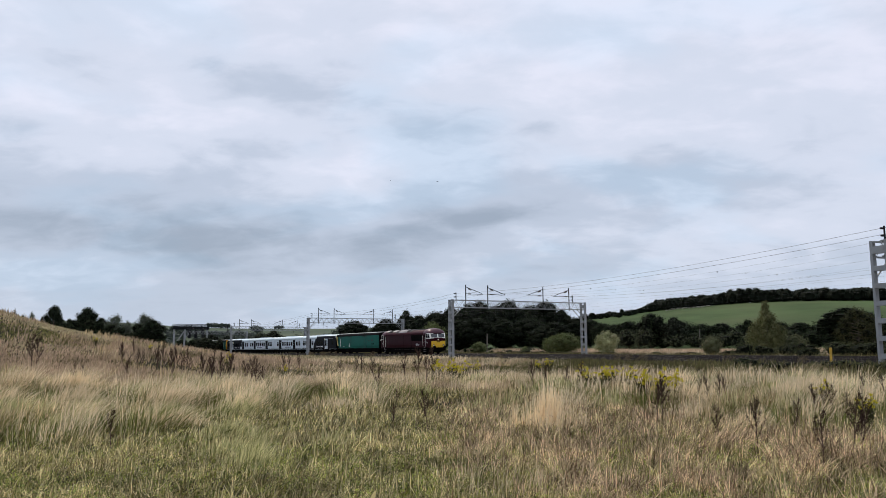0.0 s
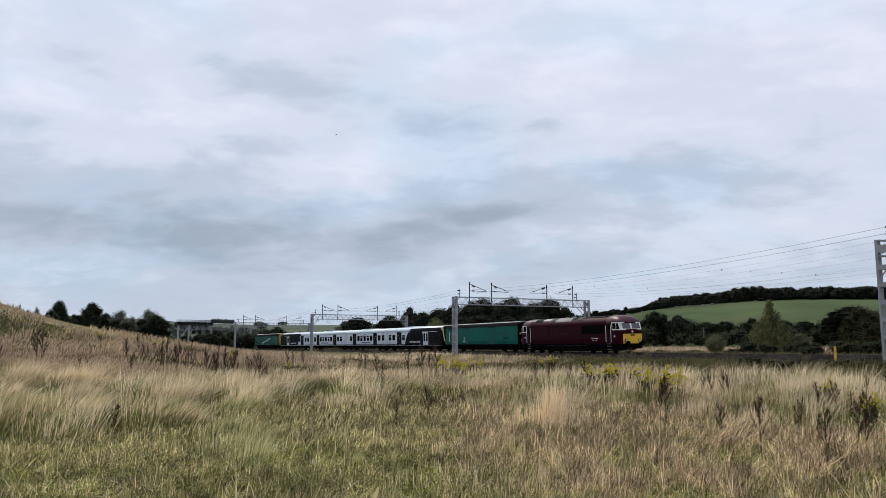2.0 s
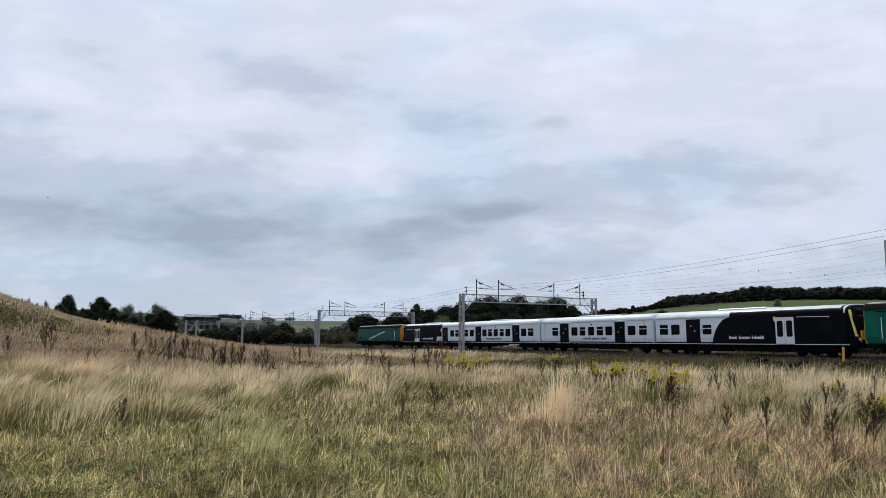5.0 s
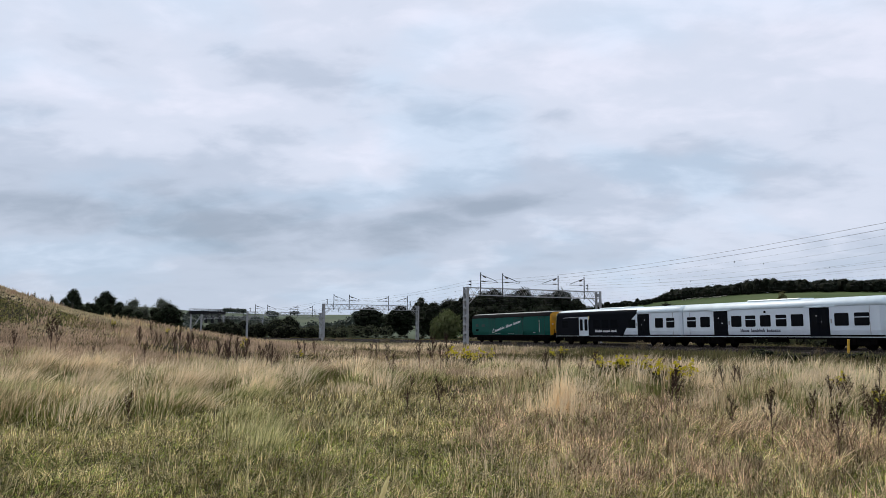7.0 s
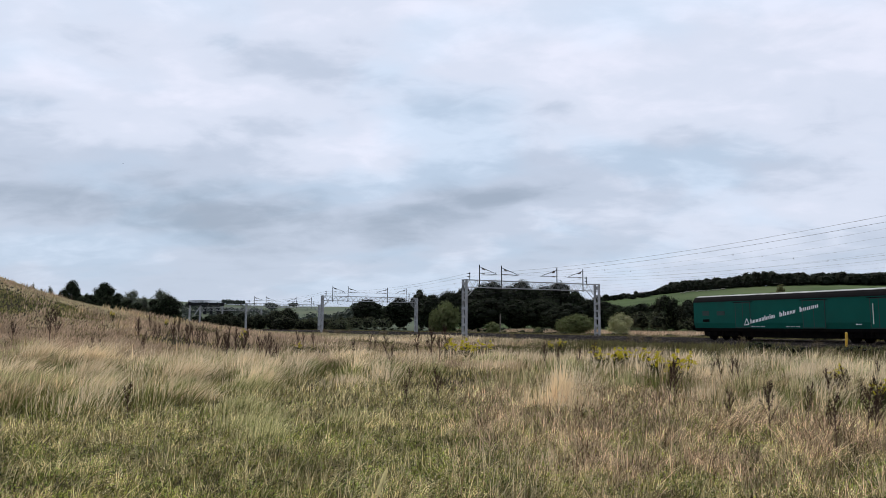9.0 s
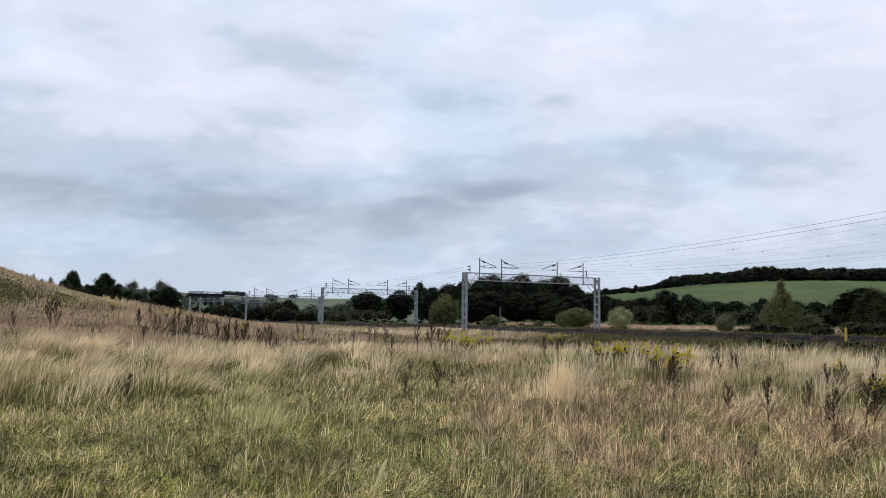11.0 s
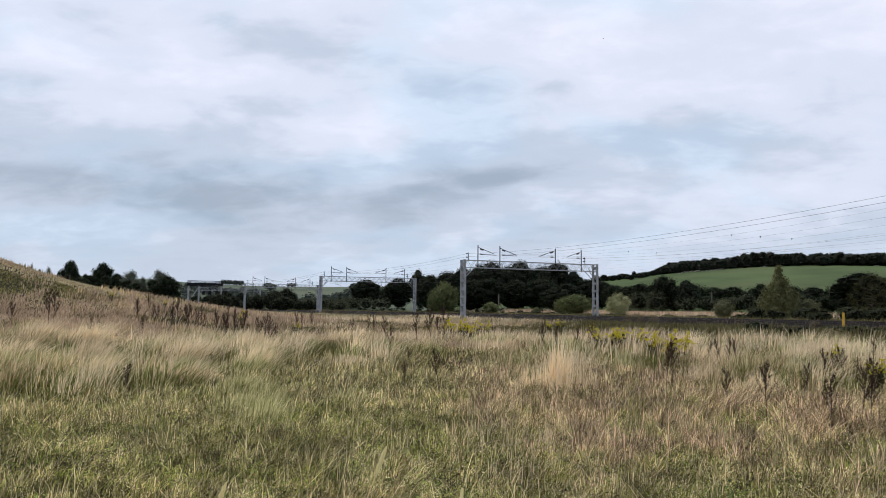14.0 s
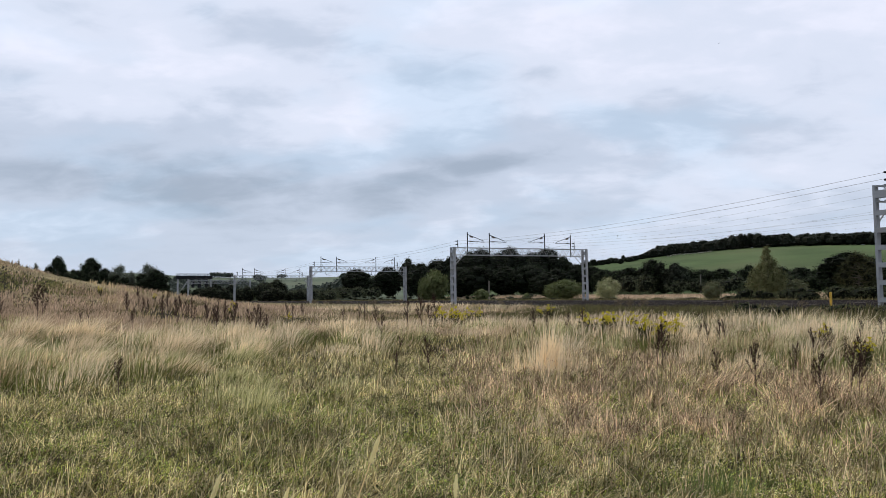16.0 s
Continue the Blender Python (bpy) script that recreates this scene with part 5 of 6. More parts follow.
def build_mid_car(plain_end):
    L, w = 19.9, 1.40
    h = L / 2
    th = thing("train_carriage", "white electric train carriage with black doors and windows", "train carriage", "carriages of the train")
    body, roof = car_shell(th, L, w, not plain_end)
    off = 20.27 / 2
    for side in (-1, 1):
        for x0, x1, hop in ((1.32, 2.49, 1), (2.93, 4.08, 0), (6.76, 7.89, 0), (8.32, 9.34, 1), (9.85, 10.92, 0), (11.39, 12.45, 1), (12.87, 13.99, 0), (16.47, 17.63, 0), (18.19, 19.3, 1)):
            if plain_end and x0 < 2:
                continue
            train_window(body, off - x1, off - x0, side, w, hop or plain_end and x0 < 4)
        for x0, x1 in ((4.5, 6.2), (14.4, 16.0)):
            train_door(body, off - x1, off - x0, side, w)
            panel("rain_strip", body, M_TRAINROOF, [(off - x1 - .45, 3.09), (off - x0 + .45, 3.09), (off - x0 + .45, 3.13), (off - x1 - .45, 3.13)], side, w, .03)
        panel("side_lamp", body, M_BLACK, rounded(off - 10.5, off - 10.32, 2.78, 2.96, .03), side, w, .02, "small dark lamp over the windows")
        bars("lettering", body, M_TEXTDARK, off - 13.0, off - 8.9, 1.30, 1.30, side, w, 21, .27, 12 + plain_end, "dark grey lettering bars", (0, 6, 14), (5, 13))
    return th


def build_cab_car():
    """Cab at +x; the black front part steps up into the white of the rest."""
    L, w = 20.7, 1.40
    h = L / 2
    th = thing("train_driving_carriage", "driving carriage, black at the cab and white behind", "train carriage", "carriages of the train")
    body, roof = car_shell(th, L, w)
    X = lambda q: -(h) + q            # metres from the coach end
    for side in (-1, 1):
        edge = [(7.55, .93), (7.62, 1.3), (7.9, 1.95), (8.3, 2.5), (8.9, 2.95), (9.6, 3.14)] if side < 0 else [(8.45, .93), (8.35, 1.18), (7.85, 1.75), (6.7, 1.75), (6.7, 2.5), (7.15, 2.5), (6.25, 3.14)]
        black = [(X(20.55), .93)] + [(X(q), z) for q, z in edge] + [(X(20.55), 3.14)]
        dark = panel("black_livery", body, M_NAVY, black, side, w, .004, "near-black painted front part")
        train_door(body, X(14.3), X(16.1), side, w + .004, white=True)
        panel("door_header", body, M_PALEYELLOW, [(X(14.15), 2.75), (X(14.32), 2.6), (X(14.32), 3.05), (X(14.15), 3.05)], side, w, .02)
        train_door(body, X(4.4), X(6.15), side, w)
        for q0, q1, hop in ((.9, 2.0, 1), (2.45, 3.55, 0)):
            train_window(body, X(q0), X(q1), side, w, hop)
        train_window(body, X(6.45), X(7.5), side, w, side < 0, 1.72, 2.55)
        for q0 in (9.3, 10.8, 12.3):
            panel("dark_window", dark, M_GLASS, rounded(X(q0), X(q0 + 1.15), 1.75, 2.6, .09), side, w, .010)
        bars("lettering", dark, M_TEXTWHITE, X(9.5), X(13.2), 1.33, 1.33, side, w, 21, .27, 21, "white lettering bars", (0, 6, 14), (5, 13))
        panel("cantrail_line", dark, M_TEXTWHITE, [(X(16.3), 2.95), (X(19.2), 2.9), (X(19.2), 2.94), (X(16.3), 2.99)], side, w, .012)
        panel("cab_side_window", dark, M_GLASS, [(X(18.3), 1.85), (X(19.35), 1.85), (X(19.35), 2.6), (X(18.3), 2.6)], side, w, .01)
    part("cab_wrap", loft(bmesh.new(), [[(x, y * 1.006, z) for _, y, z in side_ring(0, ww, .915, 3.125, .08)] for x, ww in ((h - .37, w), (h - .05, w - .19))]), M_NAVY, th)
    dome = bmesh.new()
    loft(dome, [[(x, y * 1.004, z + .006) for _, y, z in roof_arc(0, ww, 3.10, zt, 12, .72)] for x, ww, zt in ((X(12.5), w - .01, 3.30), (X(16.5), w - .01, 3.55), (X(20.2), w - .02, 3.785), (X(20.68), w - .12, 3.68))])
    part("roof_fairing", dome, M_NAVY, roof, "black roof end over the cab")
    for side, start in ((-1, 9.6), (1, 6.25)):      # black carried up the roof's shoulder
        arc = [(y, z) for _, y, z in roof_arc(0, w - .01, 3.10, 3.78, 24, .72) if y * side > 0 and z < 3.56]
        ring = [(y * 1.006, z + .006) for y, z in arc] + [(y * .97, z - .03) for y, z in arc[::-1]]
        part("roof_shoulder", loft(bmesh.new(), [[(X(q), y, z) for y, z in ring] for q in (start, 20.3)]), M_NAVY, roof, "black roof shoulder")
    fr = bmesh.new()
    def ring(x, ww, zt):
        return [(x, -ww, .7), (x, -ww, 1.7), (x, -ww * .97, zt - .45), (x, -ww * .6, zt), (x, ww * .6, zt), (x, ww * .97, zt - .45), (x, ww, 1.7), (x, ww, .7)]
    front = part("cab_front", loft(fr, [ring(h - .05, w - .08, 3.6), ring(h + .22, w - .16, 3.3), ring(h + .42, w - .28, 2.4)]), M_NAVY, th, "black sloping cab front")
    for side in (-1, 1):
        part("yellow_edge", loft(bmesh.new(), [[(h + a, side * b, z) for a, b, z in ((-.02, w - .06, 3.3), (.06, w - .08, 3.3), (.42, w - .2, 1.5), (.34, w - .17, 1.5))], [(h + a, side * b, z) for a, b, z in ((-.02, w - .16, 3.36), (.09, w - .2, 3.36), (.46, w - .34, 1.5), (.34, w - .3, 1.5))]]), M_PALEYELLOW, front, "pale yellow edge stripe")
        part("headlight", boxes((h + .40, h + .46, *sorted((side * .75, side * 1.02)), 1.2, 1.4), bevel=.02), M_LAMP, front)
    part("windscreen", boxes((h + .18, h + .40, -.95, .95, 2.3, 3.0), bevel=.08), M_GLASS, front)
    part("warning_panel", boxes((h + .38, h + .47, -.8, .8, 1.0, 1.9), bevel=.04), M_YELLOW, front)
    part("coupler", boxes((h + .3, h + .8, -.18, .18, .75, 1.1), bevel=.04), M_DARKSTEEL, front)
    return th


# the vehicles, with the distance of each one's middle behind the train's front corner
TRAIN_START, TRAIN_SPEED, TRAIN_LINE = 25.9, 21.72, 10.67
loco, lead_van, tail_van = build_loco(), build_van("lead"), build_van("tail")
cab_front, car_a, car_b = build_cab_car(), build_mid_car(1), build_mid_car(0)
cab_rear = copy_thing(cab_front, Matrix())
VEHICLES = [(loco, 8.79, 0), (lead_van, 28.81, 0), (cab_front, 50.2, 0), (car_a, 70.72, 180), (car_b, 90.89, 0), (cab_rear, 111.2, 180), (tail_van, 132.66, 0)]


# ---- grass and weeds of the meadow ----
WIND = np.array((.80, -.25))


def blades(name, label, rng, x, y, tall, width, material, lean=.35, out=None, shape=(1.0, .9, .6), far=False, wind=.55, lift=0.0, base=None, bow=2.0):
    """Thin bent blades, tapering, leaning with the wind and outward from their tuft; far ones have fewer pieces."""
    n = len(x)
    z = (height(x, y) if base is None else base) - .03 + lift * rng.random(n)
    d = rng.normal(size=(n, 2)) * .5 + WIND * wind
    if out is not None:
        d = d * .6 + out
    a = rng.uniform(0, 2 * np.pi, n)
    side = np.stack([np.cos(a), np.sin(a)], 1)
    reach = lean * tall * rng.uniform(.15, 1.0, n) ** 1.5 * 2
    rows = []
    steps = (0, .6, 1.0) if far else (0, .4, .75, 1.0)
    for k, f in enumerate(steps):
        c = np.stack([x + d[:, 0] * reach * f ** bow, y + d[:, 1] * reach * f ** bow, z + tall * f * (1 - .25 * f * lean)], 1)
        if k < len(steps) - 1:
            wv = np.concatenate([side * (width * shape[k] * .5)[:, None], np.zeros((n, 1))], 1)
            rows += [c - wv, c + wv]
        else:
            rows.append(c)
    P = np.stack(rows, 1).reshape(-1, 3)
    t = np.array(((0, 1, 3), (0, 3, 2), (2, 3, 4)) if far else ((0, 1, 3), (0, 3, 2), (2, 3, 5), (2, 5, 4), (4, 5, 6)))
    T = (np.arange(n)[:, None, None] * len(rows) + t[None]).reshape(-1, 3)
    tagged(new(name, numpy_mesh(name, P, T, material)), label, "grass", kind="stuff")


def scatter(rng, count, r0, r1, b0=-38, b1=38, power=1.0):
    """Points of the meadow, thinner with distance, on this side of the railway."""
    r = r0 * (r1 / r0) ** (rng.random(count) ** power)
    b = np.radians(rng.uniform(b0, b1, count))
    x, y = r * np.sin(b), r * np.cos(b)
    o, s = across_of(x, y)
    keep = o < -1.4
    return x[keep], y[keep]


def chosen(rng, x, y, weight):
    k = rng.random(len(x)) < weight
    return x[k], y[k]


def tufts(rng, cx, cy, per, spread):
    """Blades round tuft centres, with the way each leans out."""
    n = len(cx)
    size = spread * rng.uniform(.6, 1.5, n)
    d = rng.normal(size=(n, per, 2))
    lean_all = rng.normal(size=(n, 1, 2)) * .25 + WIND * np.where(cx < 1, .5, .15)[:, None, None]
    x = (cx[:, None] + d[..., 0] * size[:, None] * .5).ravel()
    y = (cy[:, None] + d[..., 1] * size[:, None] * .5).ravel()
    return x, y, (d * .45 + lean_all).reshape(-1, 2), np.repeat(rng.uniform(.75, 1.2, n), per)


def patches(x, y, size, seed):
    return lattice(x / size, y / size, seed) * .65 + lattice(x / size * 2.7 + 3, y / size * 2.7, seed + 1) * .35


# tall straw clumps that stand out: x, y, blades, spread, height, lean to the side
CLUMPS = [(3.3, 21.5, 400, .9, .8, 0), (-7.3, 20.9, 700, .9, .9, .35), (-5.3, 20.6, 500, .9, .75, .3), (-12.0, 24.9, 800, .9, 1.2, .3),
          (-14.3, 26.3, 700, 1.0, 1.1, .2), (-9.6, 20.2, 600, .9, .95, .3), (-8.2, 17.2, 420, .8, .75, .35), (6.6, 21.5, 650, .7, .95, .05), (7.4, 22.5, 500, .8, .9, 0), (10.5, 23.8, 500, 1.0, .85, 0), (3.0, 30.8, 500, 1.5, .8, 0), (-11.9, 20.5, 600, 1.1, .9, .3),
          (8.6, 24.5, 450, .9, .85, 0), (12.8, 23.5, 400, 1.0, .85, 0), (-3.0, 22.0, 300, 1.0, .5, .2), (1.0, 29.0, 400, 1.5, .65, 0), (-5.9, 17.4, 260, .7, .6, .4), (14.2, 27, 450, 1.3, .8, 0),
          (5.4, 17.1, 330, .7, .7, .05), (6.2, 15.7, 300, .6, .6, .1), (8.0, 18.1, 350, .8, .75, .05), (10.1, 20.3, 350, .8, .75, 0), (.98, 8.7, 130, 1.0, .4, 0), (.5, 7.7, 110, .9, .36, 0), (1.5, 10.0, 150, 1.1, .45, 0), (.5, 9.5, 130, 1.0, .42, 0)]
PALE_CLUMPS = [(-2.75, 11.2, 420, .5, .5, .15), (-3.5, 12.6, 300, .6, .45, .1), (-4.3, 15.4, 420, .7, .5, .2), (-9.5, 17.5, 500, .9, .7, .3), (-7.9, 16.2, 400, .8, .55, .3), (-10.6, 18.3, 420, .9, .7, .3), (-6.6, 18.4, 420, .8, .6, .35), (-5.2, 19.4, 360, .8, .6, .3), (-2.0, 14.2, 200, .5, .35, .1), (1.1, 21.5, 260, .8, .5, 0), (4.7, 21.6, 360, .8, .6, 0), (-9.5, 17.8, 380, .9, .55, .3), (-8.9, 19.35, 380, .9, .6, .3), (-9.8, 24.5, 420, 1.1, .75, .3), (-8.6, 25.5, 420, 1.1, .75, .3), (-3.3, 13.65, 260, .5, .5, .15)]
# rosy stems laid over by the wind
LODGED = [(4.2, 12.6, 300, .7, .55, 1.2), (5.0, 13.2, 260, .7, .6, 1.1), (4.6, 10.4, 200, .6, .5, .9), (5.6, 11.6, 220, .7, .5, 1.0), (3.3, 11.2, 200, .7, .5, .3), (4.8, 11.1, 300, .6, .55, -.9), (5.4, 11.3, 260, .7, .5, -.8)]
GOLD_CLUMPS = [(1.95, 16.3, 170, .32, 1.05, .0), (2.3, 16.7, 190, .3, 1.3, .05), (2.12, 16.5, 130, .2, 1.5, .0), (2.75, 16.4, 90, .3, .8, .1), (1.5, 16.6, 80, .3, .75, -.05), (2.1, 15.6, 110, .45, .7, .1)]
FRESH_TUFTS = [(2.1, 6.35, 560, .55, .36, 0), (1.75, 6.25, 160, .4, .24, 0), (3.45, 8.5, 300, .5, .26, .1), (3.0, 8.2, 120, .4, .2, 0), (4.0, 9.3, 220, .4, .28, .1), (1.05, 6.9, 90, .25, .16, 0), (4.6, 8.6, 120, .3, .25, .2), (-.3, 6.9, 70, .2, .16, 0)]


def flecks(name, label, rng, x, y, low, high, size, material, round_=.55):
    """Small leaf- or seed-shaped pieces at all turns above the soil."""
    n = len(x)
    c = np.stack([x, y, height(x, y) + rng.uniform(low, high, n)], 1)
    a = rng.normal(size=(n, 3)) * (1, 1, .5)
    a /= np.linalg.norm(a, axis=1)[:, None]
    b = np.cross(a, rng.normal(size=(n, 3)) * .5 + (0, 0, 1))
    b /= np.linalg.norm(b, axis=1)[:, None]
    s = size[:, None]
    P = np.stack([c - a * s, c + b * s * round_, c + a * s, c - b * s * round_], 1).reshape(-1, 3)
    tagged(new(name, numpy_mesh(name, P, np.arange(n * 4).reshape(-1, 4), material)), label, "weeds", kind="stuff")


def build_grass():
    rng = np.random.default_rng(3)

    def r_of(x, y):
        return np.hypot(x, y)

    def bare(x, y):
        """Less tall grass on the mound."""
        return 1 - .88 * ease((height(x, y) - 1.3) / 1.4)

    def clear(x, y):
        """Fewer dry stems over the one fresh green tuft."""
        return 1 - .9 * np.exp(-((x - 2.1) ** 2 + (y - 6.4) ** 2) / .35)

    def grown(rows):
        X, Y, O, Hh = [], [], [], []
        for px, py, n, spread, tall, lean in rows:
            d = rng.normal(size=(n, 2))
            X.append(px + d[:, 0] * spread * .45)
            Y.append(py + d[:, 1] * spread * .45)
            O.append(d * .5 + WIND * (.3 if px < 1 else .1) + (lean * 1.6, 0))
            Hh.append(tall * rng.uniform(.3, 1.15, n) * np.exp(-.16 * (d ** 2).sum(1)))
        return np.concatenate(X), np.concatenate(Y), np.concatenate(O), np.concatenate(Hh)

    # short turf, dark and green
    x, y = scatter(rng, 105000, 5.2, 40, -34, 34, power=1.1)
    g = patches(x, y, 1.3, 31)
    r = r_of(x, y)
    k = rng.random(len(x)) < np.clip((g - .15) * 2.2, .2, 1) * (.5 + .5 * ease((r - 8) / 6))
    x, y, r = x[k], y[k], r[k]
    blades("green_grass", "short green grass of the meadow", rng, x, y, rng.uniform(.05, .17, len(x)), .0035 + r * .00045, M_GRASS_GREEN, lean=1.0, far=True)
    # dull olive sward below the rest, all over
    x, y = scatter(rng, 90000, 5.2, 92, -34, 34, power=.9)
    x, y = chosen(rng, x, y, bare(x, y) * (.3 + .7 * ease((r_of(x, y) - 8) / 7)))
    r = r_of(x, y)
    blades("sward", "dull olive sward under the taller grass", rng, x, y, rng.uniform(.06, .2, len(x)) * (1 + ease((r - 12) / 20)), .004 + r * .00065, M_GRASS_DULL, lean=.8, far=True)
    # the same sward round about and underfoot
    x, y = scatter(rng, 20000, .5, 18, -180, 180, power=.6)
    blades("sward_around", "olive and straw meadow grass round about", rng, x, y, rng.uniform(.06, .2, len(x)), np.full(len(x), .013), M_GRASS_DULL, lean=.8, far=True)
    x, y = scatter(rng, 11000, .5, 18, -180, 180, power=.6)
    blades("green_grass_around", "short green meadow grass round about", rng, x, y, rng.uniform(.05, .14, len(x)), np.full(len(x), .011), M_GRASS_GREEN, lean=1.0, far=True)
    # short olive grass of the mound
    x, y = rng.uniform(-52, -20, 42000), rng.uniform(42, 72, 42000)
    x, y = chosen(rng, x, y, ease((height(x, y) - 1.0) / .9))
    green = patches(x, y, 7, 131) + .5 * ease((-x - 33) / 5) * (1 - ease((y - 60) / 6)) - .12 - .4 * ease((x + 32) / 4) * ease((y - 51.5) / 3) + .14 * (1 - ease((y - 51.5) / 3)) > .5
    for k, name, label, m in ((green, "mound_grass", "short olive grass on the mound", M_GRASS_MOUND), (~green, "mound_straw", "short faded straw grass on the mound", M_GRASS_FADED)):
        blades(name, label, rng, x[k], y[k], rng.uniform(.06, .2, k.sum()), np.full(k.sum(), .09), m, lean=.8, far=True)
    # low broad leaves near the feet
    x, y = scatter(rng, 90000, 5.2, 20, -34, 34)
    g = patches(x, y, .9, 81)
    x, y = chosen(rng, x, y, np.clip((g - .34) * 4.5, .08, 1))
    flecks("low_leaves", "low green clover and weeds in the turf", rng, x, y, .03, .15, rng.uniform(.006, .015, len(x)) + r_of(x, y) * .00035, M_CLOVER)
    # curled leaves, dry and green, tangled in the turf
    for count, seed, sharp, name, label, m in ((95000, 83, 5.0, "green_curls", "tangled narrow green leaves in the turf", M_CURL), (46000, 87, 4.0, "dry_curls", "tangled curled dry leaves in the turf", M_GRASS_STEM)):
        x, y = scatter(rng, count, 5.2, 22, -34, 34)
        g = .6 * patches(x, y, .5, seed) + .4 * patches(x, y, 1.9, seed + 2)
        x, y = chosen(rng, x, y, np.clip((g - .46) * sharp * 2, .03, 1))
        flecks(name, label, rng, x, y, .04, .20, rng.uniform(.006, .017, len(x)) + r_of(x, y) * .0006, m, .3)
    # small tussocks with gaps of dark soil between them
    cx, cy = scatter(rng, 2600, 5.2, 16, -34, 34)
    g = .5 * patches(cx, cy, .8, 151) + .5 * rng.random(len(cx))
    kinds = ((g < .42, "green_tussocks", "small green tussocks in the turf", M_CURL, .8), ((g >= .42) & (g < .56), "olive_tussocks", "small olive tussocks in the turf", M_GRASS_GREEN, 1.0), (g >= .56, "dry_tussocks", "small dry tussocks in the turf", M_GRASS_STEM, 1.1))
    for k, name, label, m, grow in kinds:
        x, y, out, h = tufts(rng, cx[k], cy[k], 30, .2)
        r = r_of(x, y)
        blades(name, label, rng, x, y, grow * h * rng.uniform(.07, .24, len(x)), .0028 + r * .0005, m, lean=.75, out=out, far=True)
    # dry bits lying on the turf
    x, y = scatter(rng, 30000, 5.2, 26, -34, 34)
    g = patches(x, y, .75, 47)
    x, y = chosen(rng, x, y, np.clip((g - .44) * 5, .04, 1) * (1 - .5 * ease((10 - r_of(x, y)) / 3.5)))
    r = r_of(x, y)
    blades("dry_litter", "pale dry bits of grass lying in the turf", rng, x, y, rng.uniform(.05, .2, len(x)), .0018 + r * .0004, M_GRASS_STEM, lean=1.3, far=True, wind=.1, lift=.09)
    # seeds and dry flower heads
    x, y = scatter(rng, 30000, 5.2, 34, -34, 34)
    g = patches(x, y, .8, 57)
    x, y = chosen(rng, x, y, np.clip((g - .45) * 5, .03, 1))
    r = r_of(x, y)
    flecks("dry_seed_heads", "cream dry seed heads among the grass", rng, x, y, .05, .24, rng.uniform(.004, .010, len(x)) + r * .0003, M_SEED, .4)
    # single dry stems over the turf
    x, y = scatter(rng, 66000, 5.2, 30, -34, 34)
    g = .6 * patches(x, y, .9, 41) + .4 * patches(x, y, 3.1, 43)
    x, y = chosen(rng, x, y, np.clip((g - .40) * 5, .12, 1) * (1 - .72 * ease((12 - r_of(x, y)) / 5)) * clear(x, y))
    r = r_of(x, y)
    blades("fine_stems", "single pale dry stems scattered over the turf", rng, x, y, rng.uniform(.1, .46, len(x)), .0022 + r * .00052, M_GRASS_STEM, lean=.75, wind=.25, bow=1.25, far=True)
    # tufts that can be told apart, each green below and dry above, then the closer growth behind
    cx, cy = scatter(rng, 1500, 13.5, 38, -34, 34, power=.9)
    rr = r_of(cx, cy)
    left = ease((-cx - 4.5) / 3) + ease((cx - 4.5) / 3)
    w = np.clip((patches(cx, cy, 2.4, 1) - .45) * 5.0, .02, 1) * np.clip(left * ease((rr - 14) / 4) + ease((rr - 21) / 6), 0, 1) * bare(cx, cy)
    cx, cy = chosen(rng, cx, cy, w)
    hue = .5 * patches(cx, cy, 4.0, 91) + .5 * rng.random(len(cx))
    near = [(hue < .32, "dark_tufts", "dark olive tufts of grass", M_GRASS_DARK, .7), ((hue >= .32) & (hue < .42), "brown_tufts", "dull brown tufts of dry grass", M_GRASS_BROWN, .75), ((hue >= .42) & (hue < .52), "olive_tufts", "olive tufts of long grass", M_GRASS_FRESH, .8),
            ((hue >= .52) & (hue < .63), "straw_tufts", "straw-coloured grass tufts", M_GRASS_STRAW, .9), (hue >= .63, "bright_tufts", "bright straw grass tufts", M_GRASS_BRIGHT, 1.05)]
    for k, name, label, m, grow in near:
        x, y, out, h = tufts(rng, cx[k], cy[k], 64, .46)
        r = r_of(x, y)
        blades(name, label, rng, x, y, grow * h * rng.uniform(.4, 1.0, len(x)), .003 + r * .00055, m, lean=.42, out=out, far=True)
    x, y, out, h = tufts(rng, cx, cy, 90, .62)
    r = r_of(x, y)
    blades("tuft_bases", "green lower leaves of the long grass", rng, x, y, h * rng.uniform(.2, .62, len(x)), .004 + r * .0008, M_GRASS_BASE, lean=.6, out=out, far=True)
    cx, cy = scatter(rng, 6000, 29, 92, -34, 34)
    w = np.clip((patches(cx, cy, 5, 2) - .28) * 3.2, .05, 1) * bare(cx, cy)
    cx, cy = chosen(rng, cx, cy, w)
    o, q = across_of(cx, cy)
    hue = .6 * patches(cx, cy, 5.0, 95) + .4 * rng.random(len(cx)) - .11 * ease((-cx - 2) / 10) - .13 * ease((-cx - 10) / 6) - .30 * ease((o + 24) / 12) * ease((-q - 16) / 16) + .2 * ease((o + 40) / 18) * ease((q + 14) / 12)
    hue = np.where((cx < -10) & (rng.random(len(cx)) < .8), np.maximum(hue, .37 + .1 * rng.random(len(cx))), hue)
